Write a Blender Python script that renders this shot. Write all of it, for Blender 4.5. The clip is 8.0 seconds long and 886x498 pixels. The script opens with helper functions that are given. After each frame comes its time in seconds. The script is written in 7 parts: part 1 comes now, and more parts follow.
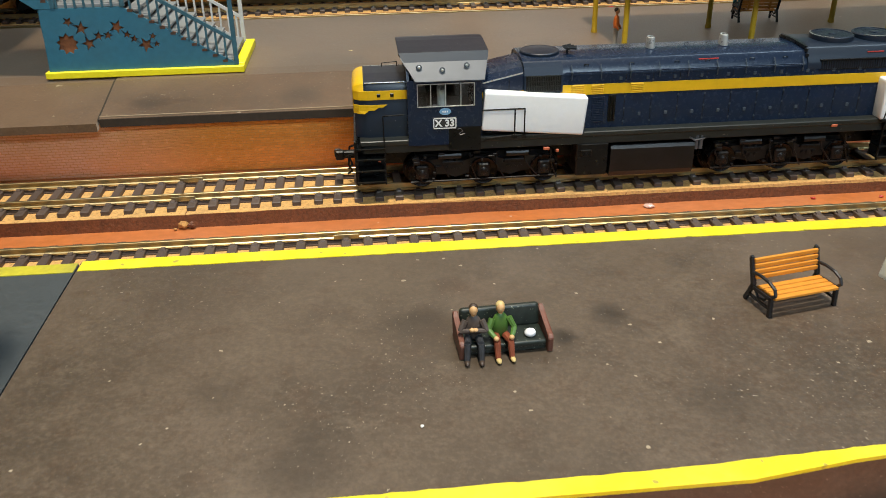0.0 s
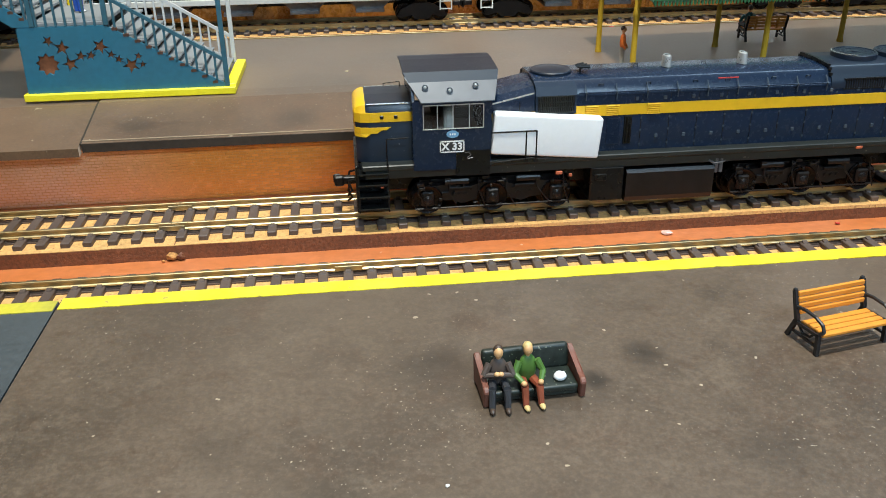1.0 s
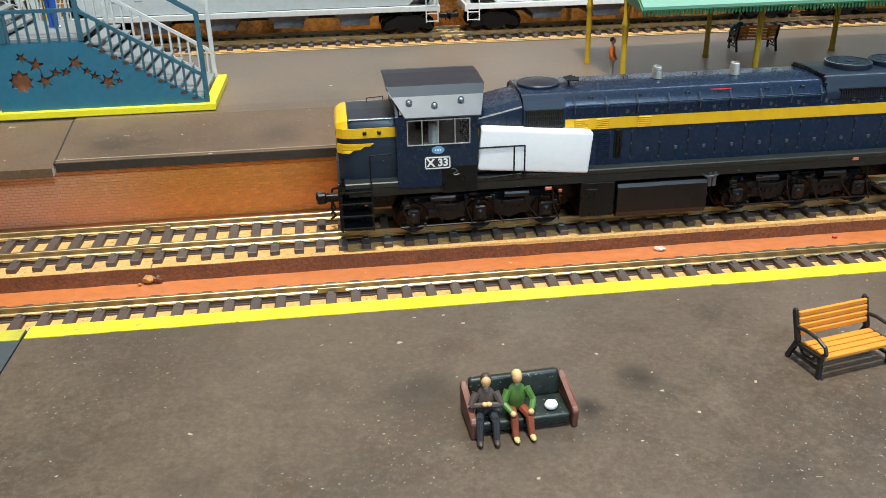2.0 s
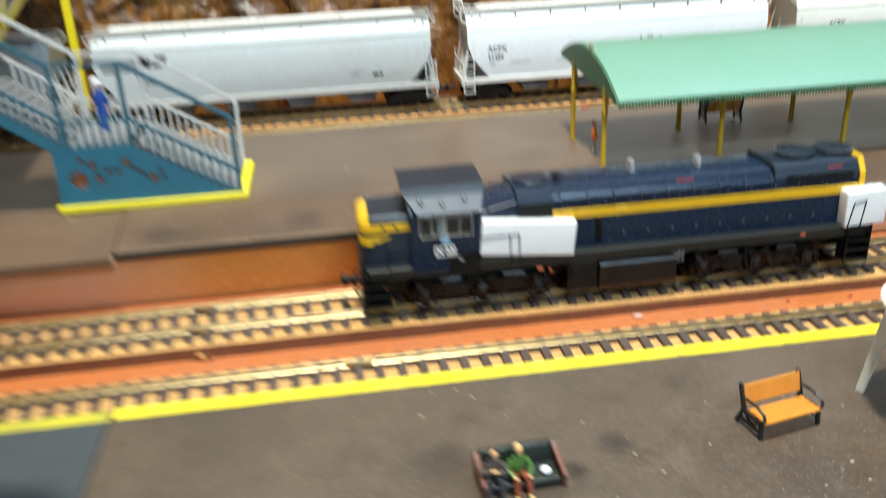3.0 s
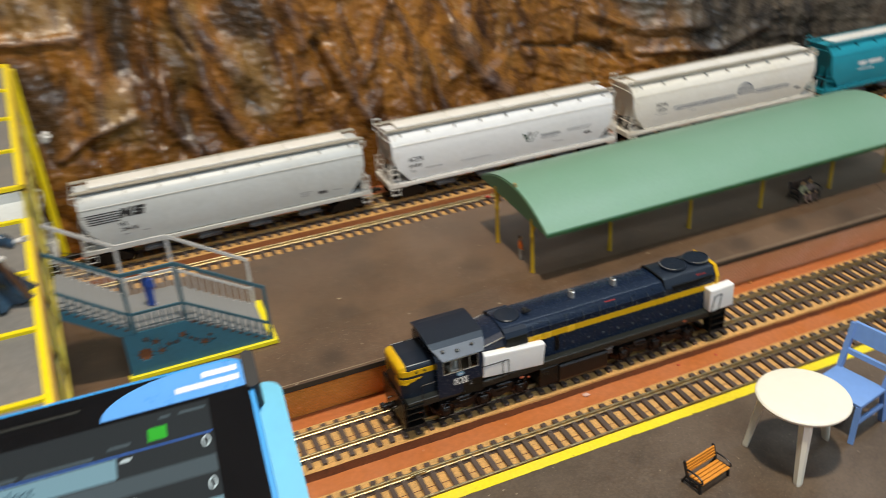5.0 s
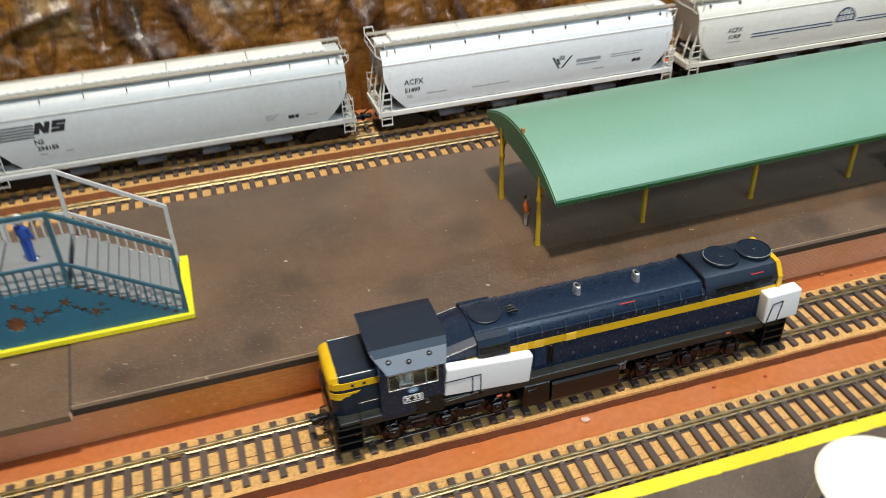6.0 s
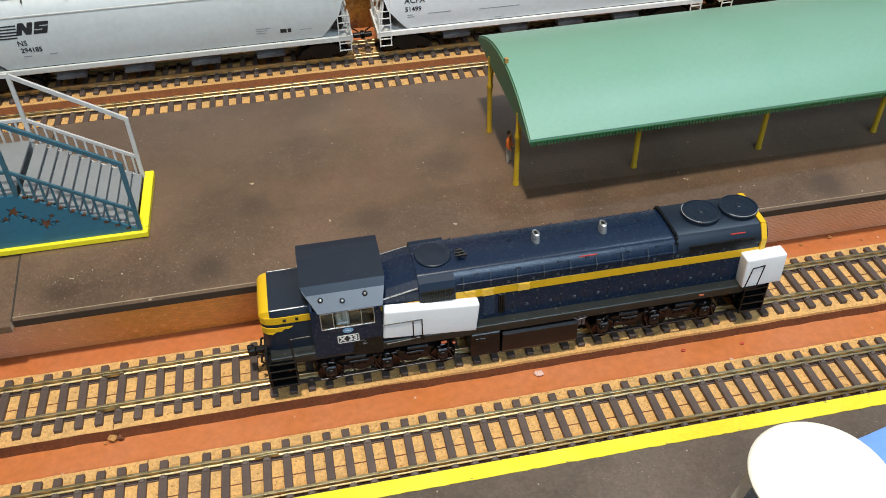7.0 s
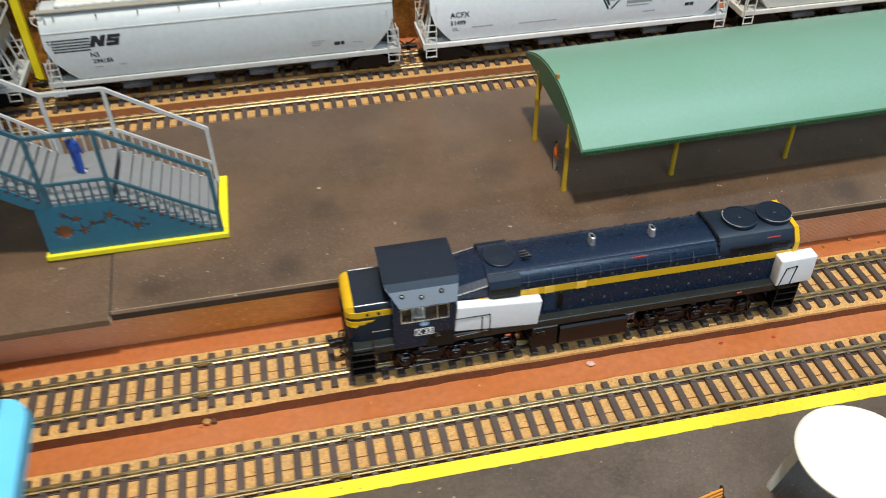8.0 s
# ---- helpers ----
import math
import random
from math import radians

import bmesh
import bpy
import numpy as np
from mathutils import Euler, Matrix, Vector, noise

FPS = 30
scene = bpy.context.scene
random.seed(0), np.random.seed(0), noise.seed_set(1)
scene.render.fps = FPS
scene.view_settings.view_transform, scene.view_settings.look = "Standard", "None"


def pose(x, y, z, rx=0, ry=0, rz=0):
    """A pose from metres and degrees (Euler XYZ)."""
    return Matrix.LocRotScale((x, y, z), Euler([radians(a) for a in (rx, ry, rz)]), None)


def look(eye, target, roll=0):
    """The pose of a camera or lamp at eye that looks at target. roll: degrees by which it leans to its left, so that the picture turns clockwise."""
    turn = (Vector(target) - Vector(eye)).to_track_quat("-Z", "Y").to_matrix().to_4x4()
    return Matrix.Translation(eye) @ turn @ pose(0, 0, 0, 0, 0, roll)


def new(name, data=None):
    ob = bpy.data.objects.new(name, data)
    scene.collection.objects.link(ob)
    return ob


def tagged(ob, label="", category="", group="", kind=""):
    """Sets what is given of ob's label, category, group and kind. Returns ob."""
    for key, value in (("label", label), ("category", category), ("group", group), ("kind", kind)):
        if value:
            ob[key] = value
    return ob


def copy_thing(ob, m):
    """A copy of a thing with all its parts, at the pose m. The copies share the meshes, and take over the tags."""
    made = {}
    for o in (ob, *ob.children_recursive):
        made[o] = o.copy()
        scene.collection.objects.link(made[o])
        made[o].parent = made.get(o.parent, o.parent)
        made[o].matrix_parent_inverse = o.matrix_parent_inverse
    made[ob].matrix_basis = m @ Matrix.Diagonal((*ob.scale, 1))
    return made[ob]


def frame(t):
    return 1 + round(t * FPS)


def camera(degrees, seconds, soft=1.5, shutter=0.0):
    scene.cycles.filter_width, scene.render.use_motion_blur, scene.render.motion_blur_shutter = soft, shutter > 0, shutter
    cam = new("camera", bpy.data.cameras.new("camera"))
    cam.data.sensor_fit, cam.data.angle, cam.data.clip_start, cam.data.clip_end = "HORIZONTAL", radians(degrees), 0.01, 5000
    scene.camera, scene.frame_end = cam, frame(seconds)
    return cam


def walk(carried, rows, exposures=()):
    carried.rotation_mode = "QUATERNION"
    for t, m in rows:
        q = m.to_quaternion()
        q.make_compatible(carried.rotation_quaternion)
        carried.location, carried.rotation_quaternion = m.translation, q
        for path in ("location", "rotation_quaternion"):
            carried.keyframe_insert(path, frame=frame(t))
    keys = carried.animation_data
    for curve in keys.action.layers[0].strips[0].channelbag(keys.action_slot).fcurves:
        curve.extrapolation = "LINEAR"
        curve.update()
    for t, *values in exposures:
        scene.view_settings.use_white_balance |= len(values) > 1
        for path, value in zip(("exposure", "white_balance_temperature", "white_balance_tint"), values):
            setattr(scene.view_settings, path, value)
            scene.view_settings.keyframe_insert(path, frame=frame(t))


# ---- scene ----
MM = 0.001          # every measure below is in millimetres
cam = camera(55.4, 8.0, soft=0.8, shutter=0.5)
PATH = [
    (0, (-103.4, -291.6, 128.4), (-79.9, -26.0, -9.2), -0.9),
    (0.5, (-106.4, -278.4, 123.3), (-79.7, -11.6, -11.3), -0.7),
    (1, (-109.9, -273.4, 122.7), (-79.8, -4.9, -7.8), -0.7),
    (2.5, (-104.5, -262.7, 120.4), (-70.9, 8.4, -3.6), -1.2),
    (2.8, (-103.5, -270.7, 127.2), (-71.0, 1.4, 5.2), -1.6),
    (3, (-114.2, -296.9, 159.9), (-79.7, -24.6, 38.8), -2.5),
    (3.1, (-130.8, -313.1, 181.7), (-95.2, -39.5, 63.9), -3.4),
    (3.2, (-150.5, -330.5, 199.5), (-114.5, -56.3, 83.3), -3.4),
    (3.3, (-171.4, -340.5, 214.6), (-135.0, -66.1, 98.9), -3.5),
    (3.5, (-191.1, -338.7, 236.0), (-155.7, -63.8, 121.2), -3.6),
    (3.7, (-195.5, -339.3, 256.0), (-149.5, -68.9, 134.3), -3.5),
    (3.8, (-193.0, -337.6, 254.6), (-139.7, -71.3, 127.2), -3.2),
    (4, (-180.5, -337.0, 257.9), (-117.9, -78.4, 119.3), -2.5),
    (4.3, (-173.9, -355.0, 279.3), (-109.5, -97.1, 140.2), -2.6),
    (4.5, (-168.2, -364.2, 290.4), (-107.0, -104.8, 152.8), -3.3),
    (4.8, (-201.1, -372.2, 306.3), (-129.3, -114.9, 169.7), -3.1),
    (5, (-211.0, -340.4, 299.6), (-113.9, -94.7, 157.5), -3.5),
    (5.2, (-210.4, -322.9, 296.1), (-104.8, -84.0, 148.5), -3.6),
    (6.3, (-103.5, -232.2, 260.4), (-48.0, 1.3, 80.4), -1.4),
    (6.5, (-95.1, -236.4, 262.7), (-45.7, -5.7, 77.4), -1.4),
    (7, (-83.3, -237.6, 258.6), (-40.6, -11.5, 66.0), -1.3),
    (7.5, (-80.8, -236.7, 259.3), (-39.2, -11.4, 65.6), -1.3),
    (7.8, (-101.0, -245.0, 270.5), (-57.8, -21.1, 75.5), -0.8),
    (8, (-118.5, -253.6, 281.7), (-72.3, -29.5, 87.6), -0.5),
]
walk(cam, [(t, look(Vector(eye) * MM, Vector(aim) * MM, roll)) for t, eye, aim, roll in PATH],
     exposures=[(0.0, 0.52, 6550, 6), (0.5, 0.69, 6200, 3), (1.0, 0.78, 5900, 3), (2.5, 0.87, 5900, 3), (3.0, 0.86, 6000, 3), (3.5, 0.34, 5950, 4), (4.0, 0.22, 6650, 10), (4.5, 0.08, 6950, 11), (5.2, 0.07, 6750, 10), (6.3, 0.40, 6200, 8), (7.0, 0.35, 6120, 8), (8.0, 0.29, 6120, 8)])

# ---- light ----
world = bpy.data.worlds.new("room_air")
scene.world = world
world.use_nodes = True
world.node_tree.nodes["Background"].inputs[0].default_value = (0.9, 0.93, 1.0, 1)
world.node_tree.nodes["Background"].inputs[1].default_value = 0.02


def area_panel(x, y, z, sx, sy, power, colour):
    """An area lamp at ceiling height, facing down, sized in millimetres."""
    data = bpy.data.lights.new("area_lamp", "AREA")
    data.shape, data.size, data.size_y, data.energy, data.color = "RECTANGLE", sx * MM, sy * MM, power, colour
    ob = new("area_lamp", data)
    ob.location = (x * MM, y * MM, z * MM)
    return ob


WARM = (1.0, 0.915, 0.78)
COOL = (0.66, 0.835, 1.0)
area_panel(-90, -250, 1380, 90, 90, 17.4, WARM)
# two cool fill lamps, added for soft light where no fitting is known
area_panel(700, 100, 1380, 600, 120, 4.6, COOL)
area_panel(260, -1500, 1380, 900, 300, 20.0, COOL)


# ---- helpers for shapes ----
BASE = {}           # things whose parts are given in the place's own coordinates, and their bases


def to_thing(parent):
    """The move from the place's coordinates to those of the thing that parent belongs to."""
    while parent and parent.parent:
        parent = parent.parent
    return Matrix.Translation([-v for v in BASE[parent.name]]) if parent and parent.name in BASE else Matrix()


def part(name, bm, material, parent=None, label="", smooth=False):
    """Link a bmesh, in millimetres, as one mesh object. material may be a list, by the faces' index."""
    bmesh.ops.transform(bm, matrix=to_thing(parent), verts=bm.verts)
    mesh = bpy.data.meshes.new(name)
    bmesh.ops.recalc_face_normals(bm, faces=bm.faces)
    bm.to_mesh(mesh)
    bm.free()
    mesh.transform(Matrix.Scale(MM, 4))
    if smooth:
        mesh.shade_smooth()
        mesh.set_sharp_from_angle(angle=radians(38))
    for m in material if isinstance(material, list) else [material]:
        mesh.materials.append(m)
    ob = new(name, mesh)
    if parent:
        ob.parent = parent
    if label:
        tagged(ob, label)
    return ob


def thing(name, label, category, x=0, y=0, z=0, turn=0, group="", kind="", absolute=False):
    """The Empty of a thing, at its base, in millimetres. absolute: its parts are given in the place's coordinates."""
    ob = new(name)
    ob.empty_display_size = 0.01
    ob.location, ob.rotation_euler = (x * MM, y * MM, z * MM), (0, 0, radians(turn))
    if absolute:
        BASE[ob.name] = (x, y, z)
    return tagged(ob, label, category, group, kind)


def placed(ob, x, y, z, turn=0):
    ob.location, ob.rotation_euler = (x * MM, y * MM, z * MM), (0, 0, radians(turn))
    return ob


def box(bm, x0, x1, y0, y1, z0, z1, bevel=0.0, seg=1):
    """A box in a bmesh, its edges rounded by bevel."""
    b = bmesh.new()
    bmesh.ops.create_cube(b, size=1)
    bmesh.ops.scale(b, verts=b.verts, vec=(x1 - x0, y1 - y0, z1 - z0))
    bmesh.ops.translate(b, verts=b.verts, vec=((x0 + x1) / 2, (y0 + y1) / 2, (z0 + z1) / 2))
    if bevel:
        bmesh.ops.bevel(b, geom=b.edges[:], offset=bevel, segments=seg, affect="EDGES", profile=0.6)
    merge(bm, b)
    return bm


def merge(bm, b, m=None):
    """Add the bmesh b to bm, moved by m, and free b."""
    if m is not None:
        bmesh.ops.transform(b, matrix=m, verts=b.verts)
    verts = [bm.verts.new(v.co) for v in b.verts]
    b.verts.index_update()
    for f in b.faces:
        bm.faces.new([verts[v.index] for v in f.verts])
    b.free()
    return bm


def prism(bm, outline, axis, a, b):
    """An outline, pairs of numbers, drawn along an axis from a to b. For 'y' the pairs are x, z; for 'x' y, z; for 'z' x, y."""
    def at(p, d):
        return {"y": (p[0], d, p[1]), "x": (d, p[0], p[1]), "z": (p[0], p[1], d)}[axis]
    low, high = [bm.verts.new(at(p, a)) for p in outline], [bm.verts.new(at(p, b)) for p in outline]
    n = len(outline)
    for i in range(n):
        bm.faces.new([low[i], low[(i + 1) % n], high[(i + 1) % n], high[i]])
    bm.faces.new(low[::-1])
    bm.faces.new(high)
    return bm


def rod(bm, p, q, r, seg=8, r2=None):
    """A round bar from p to q."""
    p, q = Vector(p), Vector(q)
    m = Matrix.Translation((p + q) / 2) @ (q - p).to_track_quat("Z", "Y").to_matrix().to_4x4()
    b = bmesh.new()
    bmesh.ops.create_cone(b, cap_ends=True, segments=seg, radius1=r, radius2=r if r2 is None else r2, depth=(q - p).length)
    return merge(bm, b, m)


def bar(bm, p, q, w, h):
    """A square bar from p to q, w across and h up."""
    p, q = Vector(p), Vector(q)
    d = (q - p).normalized()
    side = d.cross(Vector((0, 0, 1)))
    side = side.normalized() if side.length > 1e-4 else Vector((1, 0, 0))
    up = side.cross(d)
    ends = [[bm.verts.new(e + side * w / 2 * s + up * h / 2 * u) for s, u in ((-1, -1), (1, -1), (1, 1), (-1, 1))] for e in (p, q)]
    for i in range(4):
        bm.faces.new([ends[0][i], ends[0][(i + 1) % 4], ends[1][(i + 1) % 4], ends[1][i]])
    bm.faces.new(ends[0][::-1])
    bm.faces.new(ends[1])
    return bm


def path_rod(bm, points, r, seg=6):
    for p, q in zip(points, points[1:]):
        rod(bm, p, q, r, seg)
    for p in points[1:-1]:
        ball(bm, p, (r, r, r), 6, 4)
    return bm


def ball(bm, at, radii, u=12, v=8, m=None):
    b = bmesh.new()
    bmesh.ops.create_uvsphere(b, u_segments=u, v_segments=v, radius=1)
    bmesh.ops.scale(b, verts=b.verts, vec=radii)
    if m is not None:
        bmesh.ops.transform(b, matrix=m, verts=b.verts)
    bmesh.ops.translate(b, verts=b.verts, vec=at)
    return merge(bm, b)


def lathe(bm, profile, at=(0, 0, 0), seg=24):
    """Radii and heights turned about an upright axis."""
    rings = []
    for r, z in profile:
        rings.append([bm.verts.new((at[0] + r * math.cos(a), at[1] + r * math.sin(a), at[2] + z)) for a in (2 * math.pi * i / seg for i in range(seg))])
    for low, high in zip(rings, rings[1:]):
        for i in range(seg):
            bm.faces.new([low[i], low[(i + 1) % seg], high[(i + 1) % seg], high[i]])
    bm.faces.new(rings[0][::-1])
    bm.faces.new(rings[-1])
    return bm


def lettering(text, size, material, parent, name="lettering", m=None, thick=0.05, label="", shear=0.0, bold=0.0):
    """Words as a mesh in the built-in font, in the x-z plane facing -y, the middle of the text at the origin of m."""
    data = bpy.data.curves.new("words", "FONT")
    data.body, data.size, data.align_x, data.align_y, data.extrude, data.resolution_u, data.shear = text, size, "CENTER", "CENTER", thick, 2, shear
    data.offset = bold
    temp = bpy.data.objects.new("words", data)
    scene.collection.objects.link(temp)
    mesh = bpy.data.meshes.new_from_object(temp.evaluated_get(bpy.context.evaluated_depsgraph_get()))
    bpy.data.objects.remove(temp)
    mesh.transform(Matrix.Scale(MM, 4) @ to_thing(parent) @ (m or Matrix()) @ pose(0, 0, 0, 90))
    mesh.materials.clear()
    mesh.materials.append(material)
    ob = new(name, mesh)
    if parent:
        ob.parent = parent
    if label:
        tagged(ob, label)
    return ob


def coloured(pieces):
    """One bmesh out of several, each with its own material index."""
    bm = bmesh.new()
    for index, b in enumerate(pieces):
        before = len(bm.faces)
        merge(bm, b)
        bm.faces.ensure_lookup_table()
        for f in bm.faces[before:]:
            f.material_index = index
    return bm


# ---- materials ----
def surface(name, colour, rough=0.6, metal=0.0, vary=0.15, grain=400, stain=30, bump=0.0, second=None, amount=0.5, coat=0.0, spread=0.12, speck=None, speck_size=900, speck_cut=0.78, by_piece=0.0, spec=0.5, rough_vary=0.05):
    """A paint, plastic, card or metal: grain and stains at two sizes (per metre), a second colour in patches, specks and fine relief."""
    mat = bpy.data.materials.new(name)
    mat.use_nodes = True
    t = mat.node_tree
    n, l = t.nodes, t.links
    bsdf = n["Principled BSDF"]
    where = n.new("ShaderNodeTexCoord")

    def noise_at(scale, detail=4, rough_=0.6):
        k = n.new("ShaderNodeTexNoise")
        k.inputs["Scale"].default_value, k.inputs["Detail"].default_value, k.inputs["Roughness"].default_value = scale, detail, rough_
        l.new(where.outputs["Object"], k.inputs["Vector"])
        return k.outputs["Fac"]

    def ranged(socket, lo, hi, to_lo, to_hi):
        k = n.new("ShaderNodeMapRange")
        for i, v in enumerate((lo, hi, to_lo, to_hi)):
            k.inputs[i + 1].default_value = v
        l.new(socket, k.inputs[0])
        return k.outputs[0]

    def mixed(kind, fac, a, b):
        k = n.new("ShaderNodeMix")
        k.data_type, k.blend_type = "RGBA", kind
        for socket, value in ((k.inputs[0], fac), (k.inputs[6], a), (k.inputs[7], b)):
            if isinstance(value, (int, float)):
                socket.default_value = value
            elif isinstance(value, tuple):
                socket.default_value = (*value, 1)
            else:
                l.new(value, socket)
        return k.outputs[2]

    fine, broad = noise_at(grain), noise_at(stain, 5)
    base = colour
    if second:
        base = mixed("MIX", ranged(broad, 0.5 - spread, 0.5 + spread, 0.0, amount), colour, second)
    g = mixed("MIX", ranged(fine, 0.3, 0.7, 0.0, 1.0), (1 - vary,) * 3, (1 + vary,) * 3)
    base = mixed("MULTIPLY", 1.0, base, g)
    b2 = mixed("MIX", ranged(broad, 0.3, 0.7, 0.0, 1.0), (1 - vary * 0.7,) * 3, (1 + vary * 0.7,) * 3)
    base = mixed("MULTIPLY", 1.0, base, b2)
    if speck:
        base = mixed("MIX", ranged(noise_at(speck_size, 1, 0.3), speck_cut, speck_cut + 0.04, 0.0, 1.0), base, speck)
    if by_piece:
        info = n.new("ShaderNodeObjectInfo")
        k = n.new("ShaderNodeHueSaturation")
        l.new(ranged(info.outputs["Random"], 0, 1, 1 - by_piece, 1 + by_piece), k.inputs["Value"])
        l.new(base, k.inputs["Color"])
        base = k.outputs[0]
    l.new(base, bsdf.inputs["Base Color"]) if not isinstance(base, tuple) else None
    l.new(ranged(fine, 0.3, 0.7, max(rough - rough_vary, 0.02), min(rough + rough_vary, 1)), bsdf.inputs["Roughness"])
    bsdf.inputs["Metallic"].default_value = metal
    bsdf.inputs["Coat Weight"].default_value = coat
    bsdf.inputs["Specular IOR Level"].default_value = spec
    if bump:
        k = n.new("ShaderNodeBump")
        k.inputs["Strength"].default_value, k.inputs["Distance"].default_value = 1.0, bump * MM
        l.new(fine, k.inputs["Height"])
        l.new(k.outputs[0], bsdf.inputs["Normal"])
    return mat


def glow(name, colour, strength):
    mat = bpy.data.materials.new(name)
    mat.use_nodes = True
    bsdf = mat.node_tree.nodes["Principled BSDF"]
    bsdf.inputs["Base Color"].default_value = (*[c * 0.1 for c in colour], 1)
    bsdf.inputs["Emission Color"].default_value = (*colour, 1)
    bsdf.inputs["Emission Strength"].default_value = strength
    bsdf.inputs["Roughness"].default_value = 0.08
    return mat


def clear(name, colour=(1, 1, 1), rough=0.03):
    mat = bpy.data.materials.new(name)
    mat.use_nodes = True
    bsdf = mat.node_tree.nodes["Principled BSDF"]
    bsdf.inputs["Base Color"].default_value = (*colour, 1)
    bsdf.inputs["Transmission Weight"].default_value = 1.0
    bsdf.inputs["Roughness"].default_value, bsdf.inputs["IOR"].default_value = rough, 1.45
    return mat


BOARD = surface("red_board_paint", (0.51, 0.155, 0.042), 0.34, vary=0.12, grain=300, stain=26, bump=0.03, second=(0.44, 0.15, 0.06), amount=0.8, speck=(0.6, 0.4, 0.3), speck_size=260, speck_cut=0.78)


def asphalt_paint(name, base, dust, spots, sheen, blots):
    """Brown platform paint: broad stains, blotches, dust, rare pale specks, rusty blotches and round dark spots."""
    mat = bpy.data.materials.new(name)
    mat.use_nodes = True
    n, l = mat.node_tree.nodes, mat.node_tree.links
    bsdf = n["Principled BSDF"]
    where = n.new("ShaderNodeTexCoord")

    def field(scale, detail, rough):
        k = n.new("ShaderNodeTexNoise")
        k.inputs["Scale"].default_value, k.inputs["Detail"].default_value, k.inputs["Roughness"].default_value = scale, detail, rough
        l.new(where.outputs["Object"], k.inputs["Vector"])
        return k.outputs["Fac"]

    def ranged(socket, lo, hi, to_lo, to_hi):
        k = n.new("ShaderNodeMapRange")
        for i, v in enumerate((lo, hi, to_lo, to_hi)):
            k.inputs[i + 1].default_value = v
        l.new(socket, k.inputs[0])
        return k.outputs[0]

    def over(base, fac, top):
        k = n.new("ShaderNodeMix")
        k.data_type = "RGBA"
        l.new(fac, k.inputs[0])
        if isinstance(base, tuple):
            k.inputs[6].default_value = (*base, 1)
        else:
            l.new(base, k.inputs[6])
        k.inputs[7].default_value = (*top, 1)
        return k.outputs[2]

    fine = field(800, 4, 0.7)

    def toned(k):
        return tuple(v * k for v in base)

    c = over(base, ranged(field(13, 3, 0.5), 0.42, 0.60, 0.0, 0.8), toned(0.62))
    c = over(c, ranged(field(48, 4, 0.6), 0.52, 0.70, 0.0, 0.7), toned(0.56))
    c = over(c, ranged(field(30, 6, 0.7), 0.53, 0.70, 0.0, 0.7), (base[0] * 0.78, base[1] * 0.60, base[2] * 0.50))
    c = over(c, ranged(field(150, 5, 0.7), 0.53, 0.66, 0.0, 0.5), (base[0] * 0.66, base[1] * 0.54, base[2] * 0.46))
    c = over(c, ranged(field(9, 5, 0.6), 0.48, 0.62, 0.0, 0.75), (base[0] * 1.42, base[1] * 1.46, base[2] * 1.55))
    c = over(c, ranged(field(85, 7, 0.8), 0.54, 0.70, 0.0, dust), (0.185, 0.140, 0.098))
    c = over(c, ranged(fine, 0.5, 0.64, 0.0, 0.30), toned(1.7))
    c = over(c, ranged(fine, 0.5, 0.36, 0.0, 0.30), toned(0.5))
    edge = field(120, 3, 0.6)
    for at, r, dark in blots:
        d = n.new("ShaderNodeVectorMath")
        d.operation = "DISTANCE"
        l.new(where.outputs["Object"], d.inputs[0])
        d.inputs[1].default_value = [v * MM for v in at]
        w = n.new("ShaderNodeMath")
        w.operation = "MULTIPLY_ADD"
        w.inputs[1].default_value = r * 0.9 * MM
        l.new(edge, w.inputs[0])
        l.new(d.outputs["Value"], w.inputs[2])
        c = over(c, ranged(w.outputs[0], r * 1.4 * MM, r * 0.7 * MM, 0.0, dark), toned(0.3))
    patch = n.new("ShaderNodeMath")
    patch.operation = "MULTIPLY"
    l.new(ranged(field(1300, 1, 0.3), spots, spots + 0.03, 0.0, 0.8), patch.inputs[0])
    l.new(ranged(field(24, 4, 0.6), 0.46, 0.60, 0.1, 1.0), patch.inputs[1])
    c = over(c, patch.outputs[0], (0.34, 0.28, 0.21))
    c = over(c, ranged(field(420, 2, 0.3), 0.765, 0.785, 0.0, 0.8), (0.42, 0.34, 0.24))
    l.new(c, bsdf.inputs["Base Color"])
    l.new(ranged(fine, 0.3, 0.7, 0.33, 0.45), bsdf.inputs["Roughness"])
    bsdf.inputs["Specular IOR Level"].default_value = 0.6
    bsdf.inputs["Sheen Weight"].default_value, bsdf.inputs["Sheen Roughness"].default_value = sheen, 0.4
    bsdf.inputs["Sheen Tint"].default_value = (0.85, 0.72, 0.58, 1)
    k = n.new("ShaderNodeBump")
    k.inputs["Strength"].default_value, k.inputs["Distance"].default_value = 1.0, 0.035 * MM
    l.new(fine, k.inputs["Height"])
    l.new(k.outputs[0], bsdf.inputs["Normal"])
    return mat


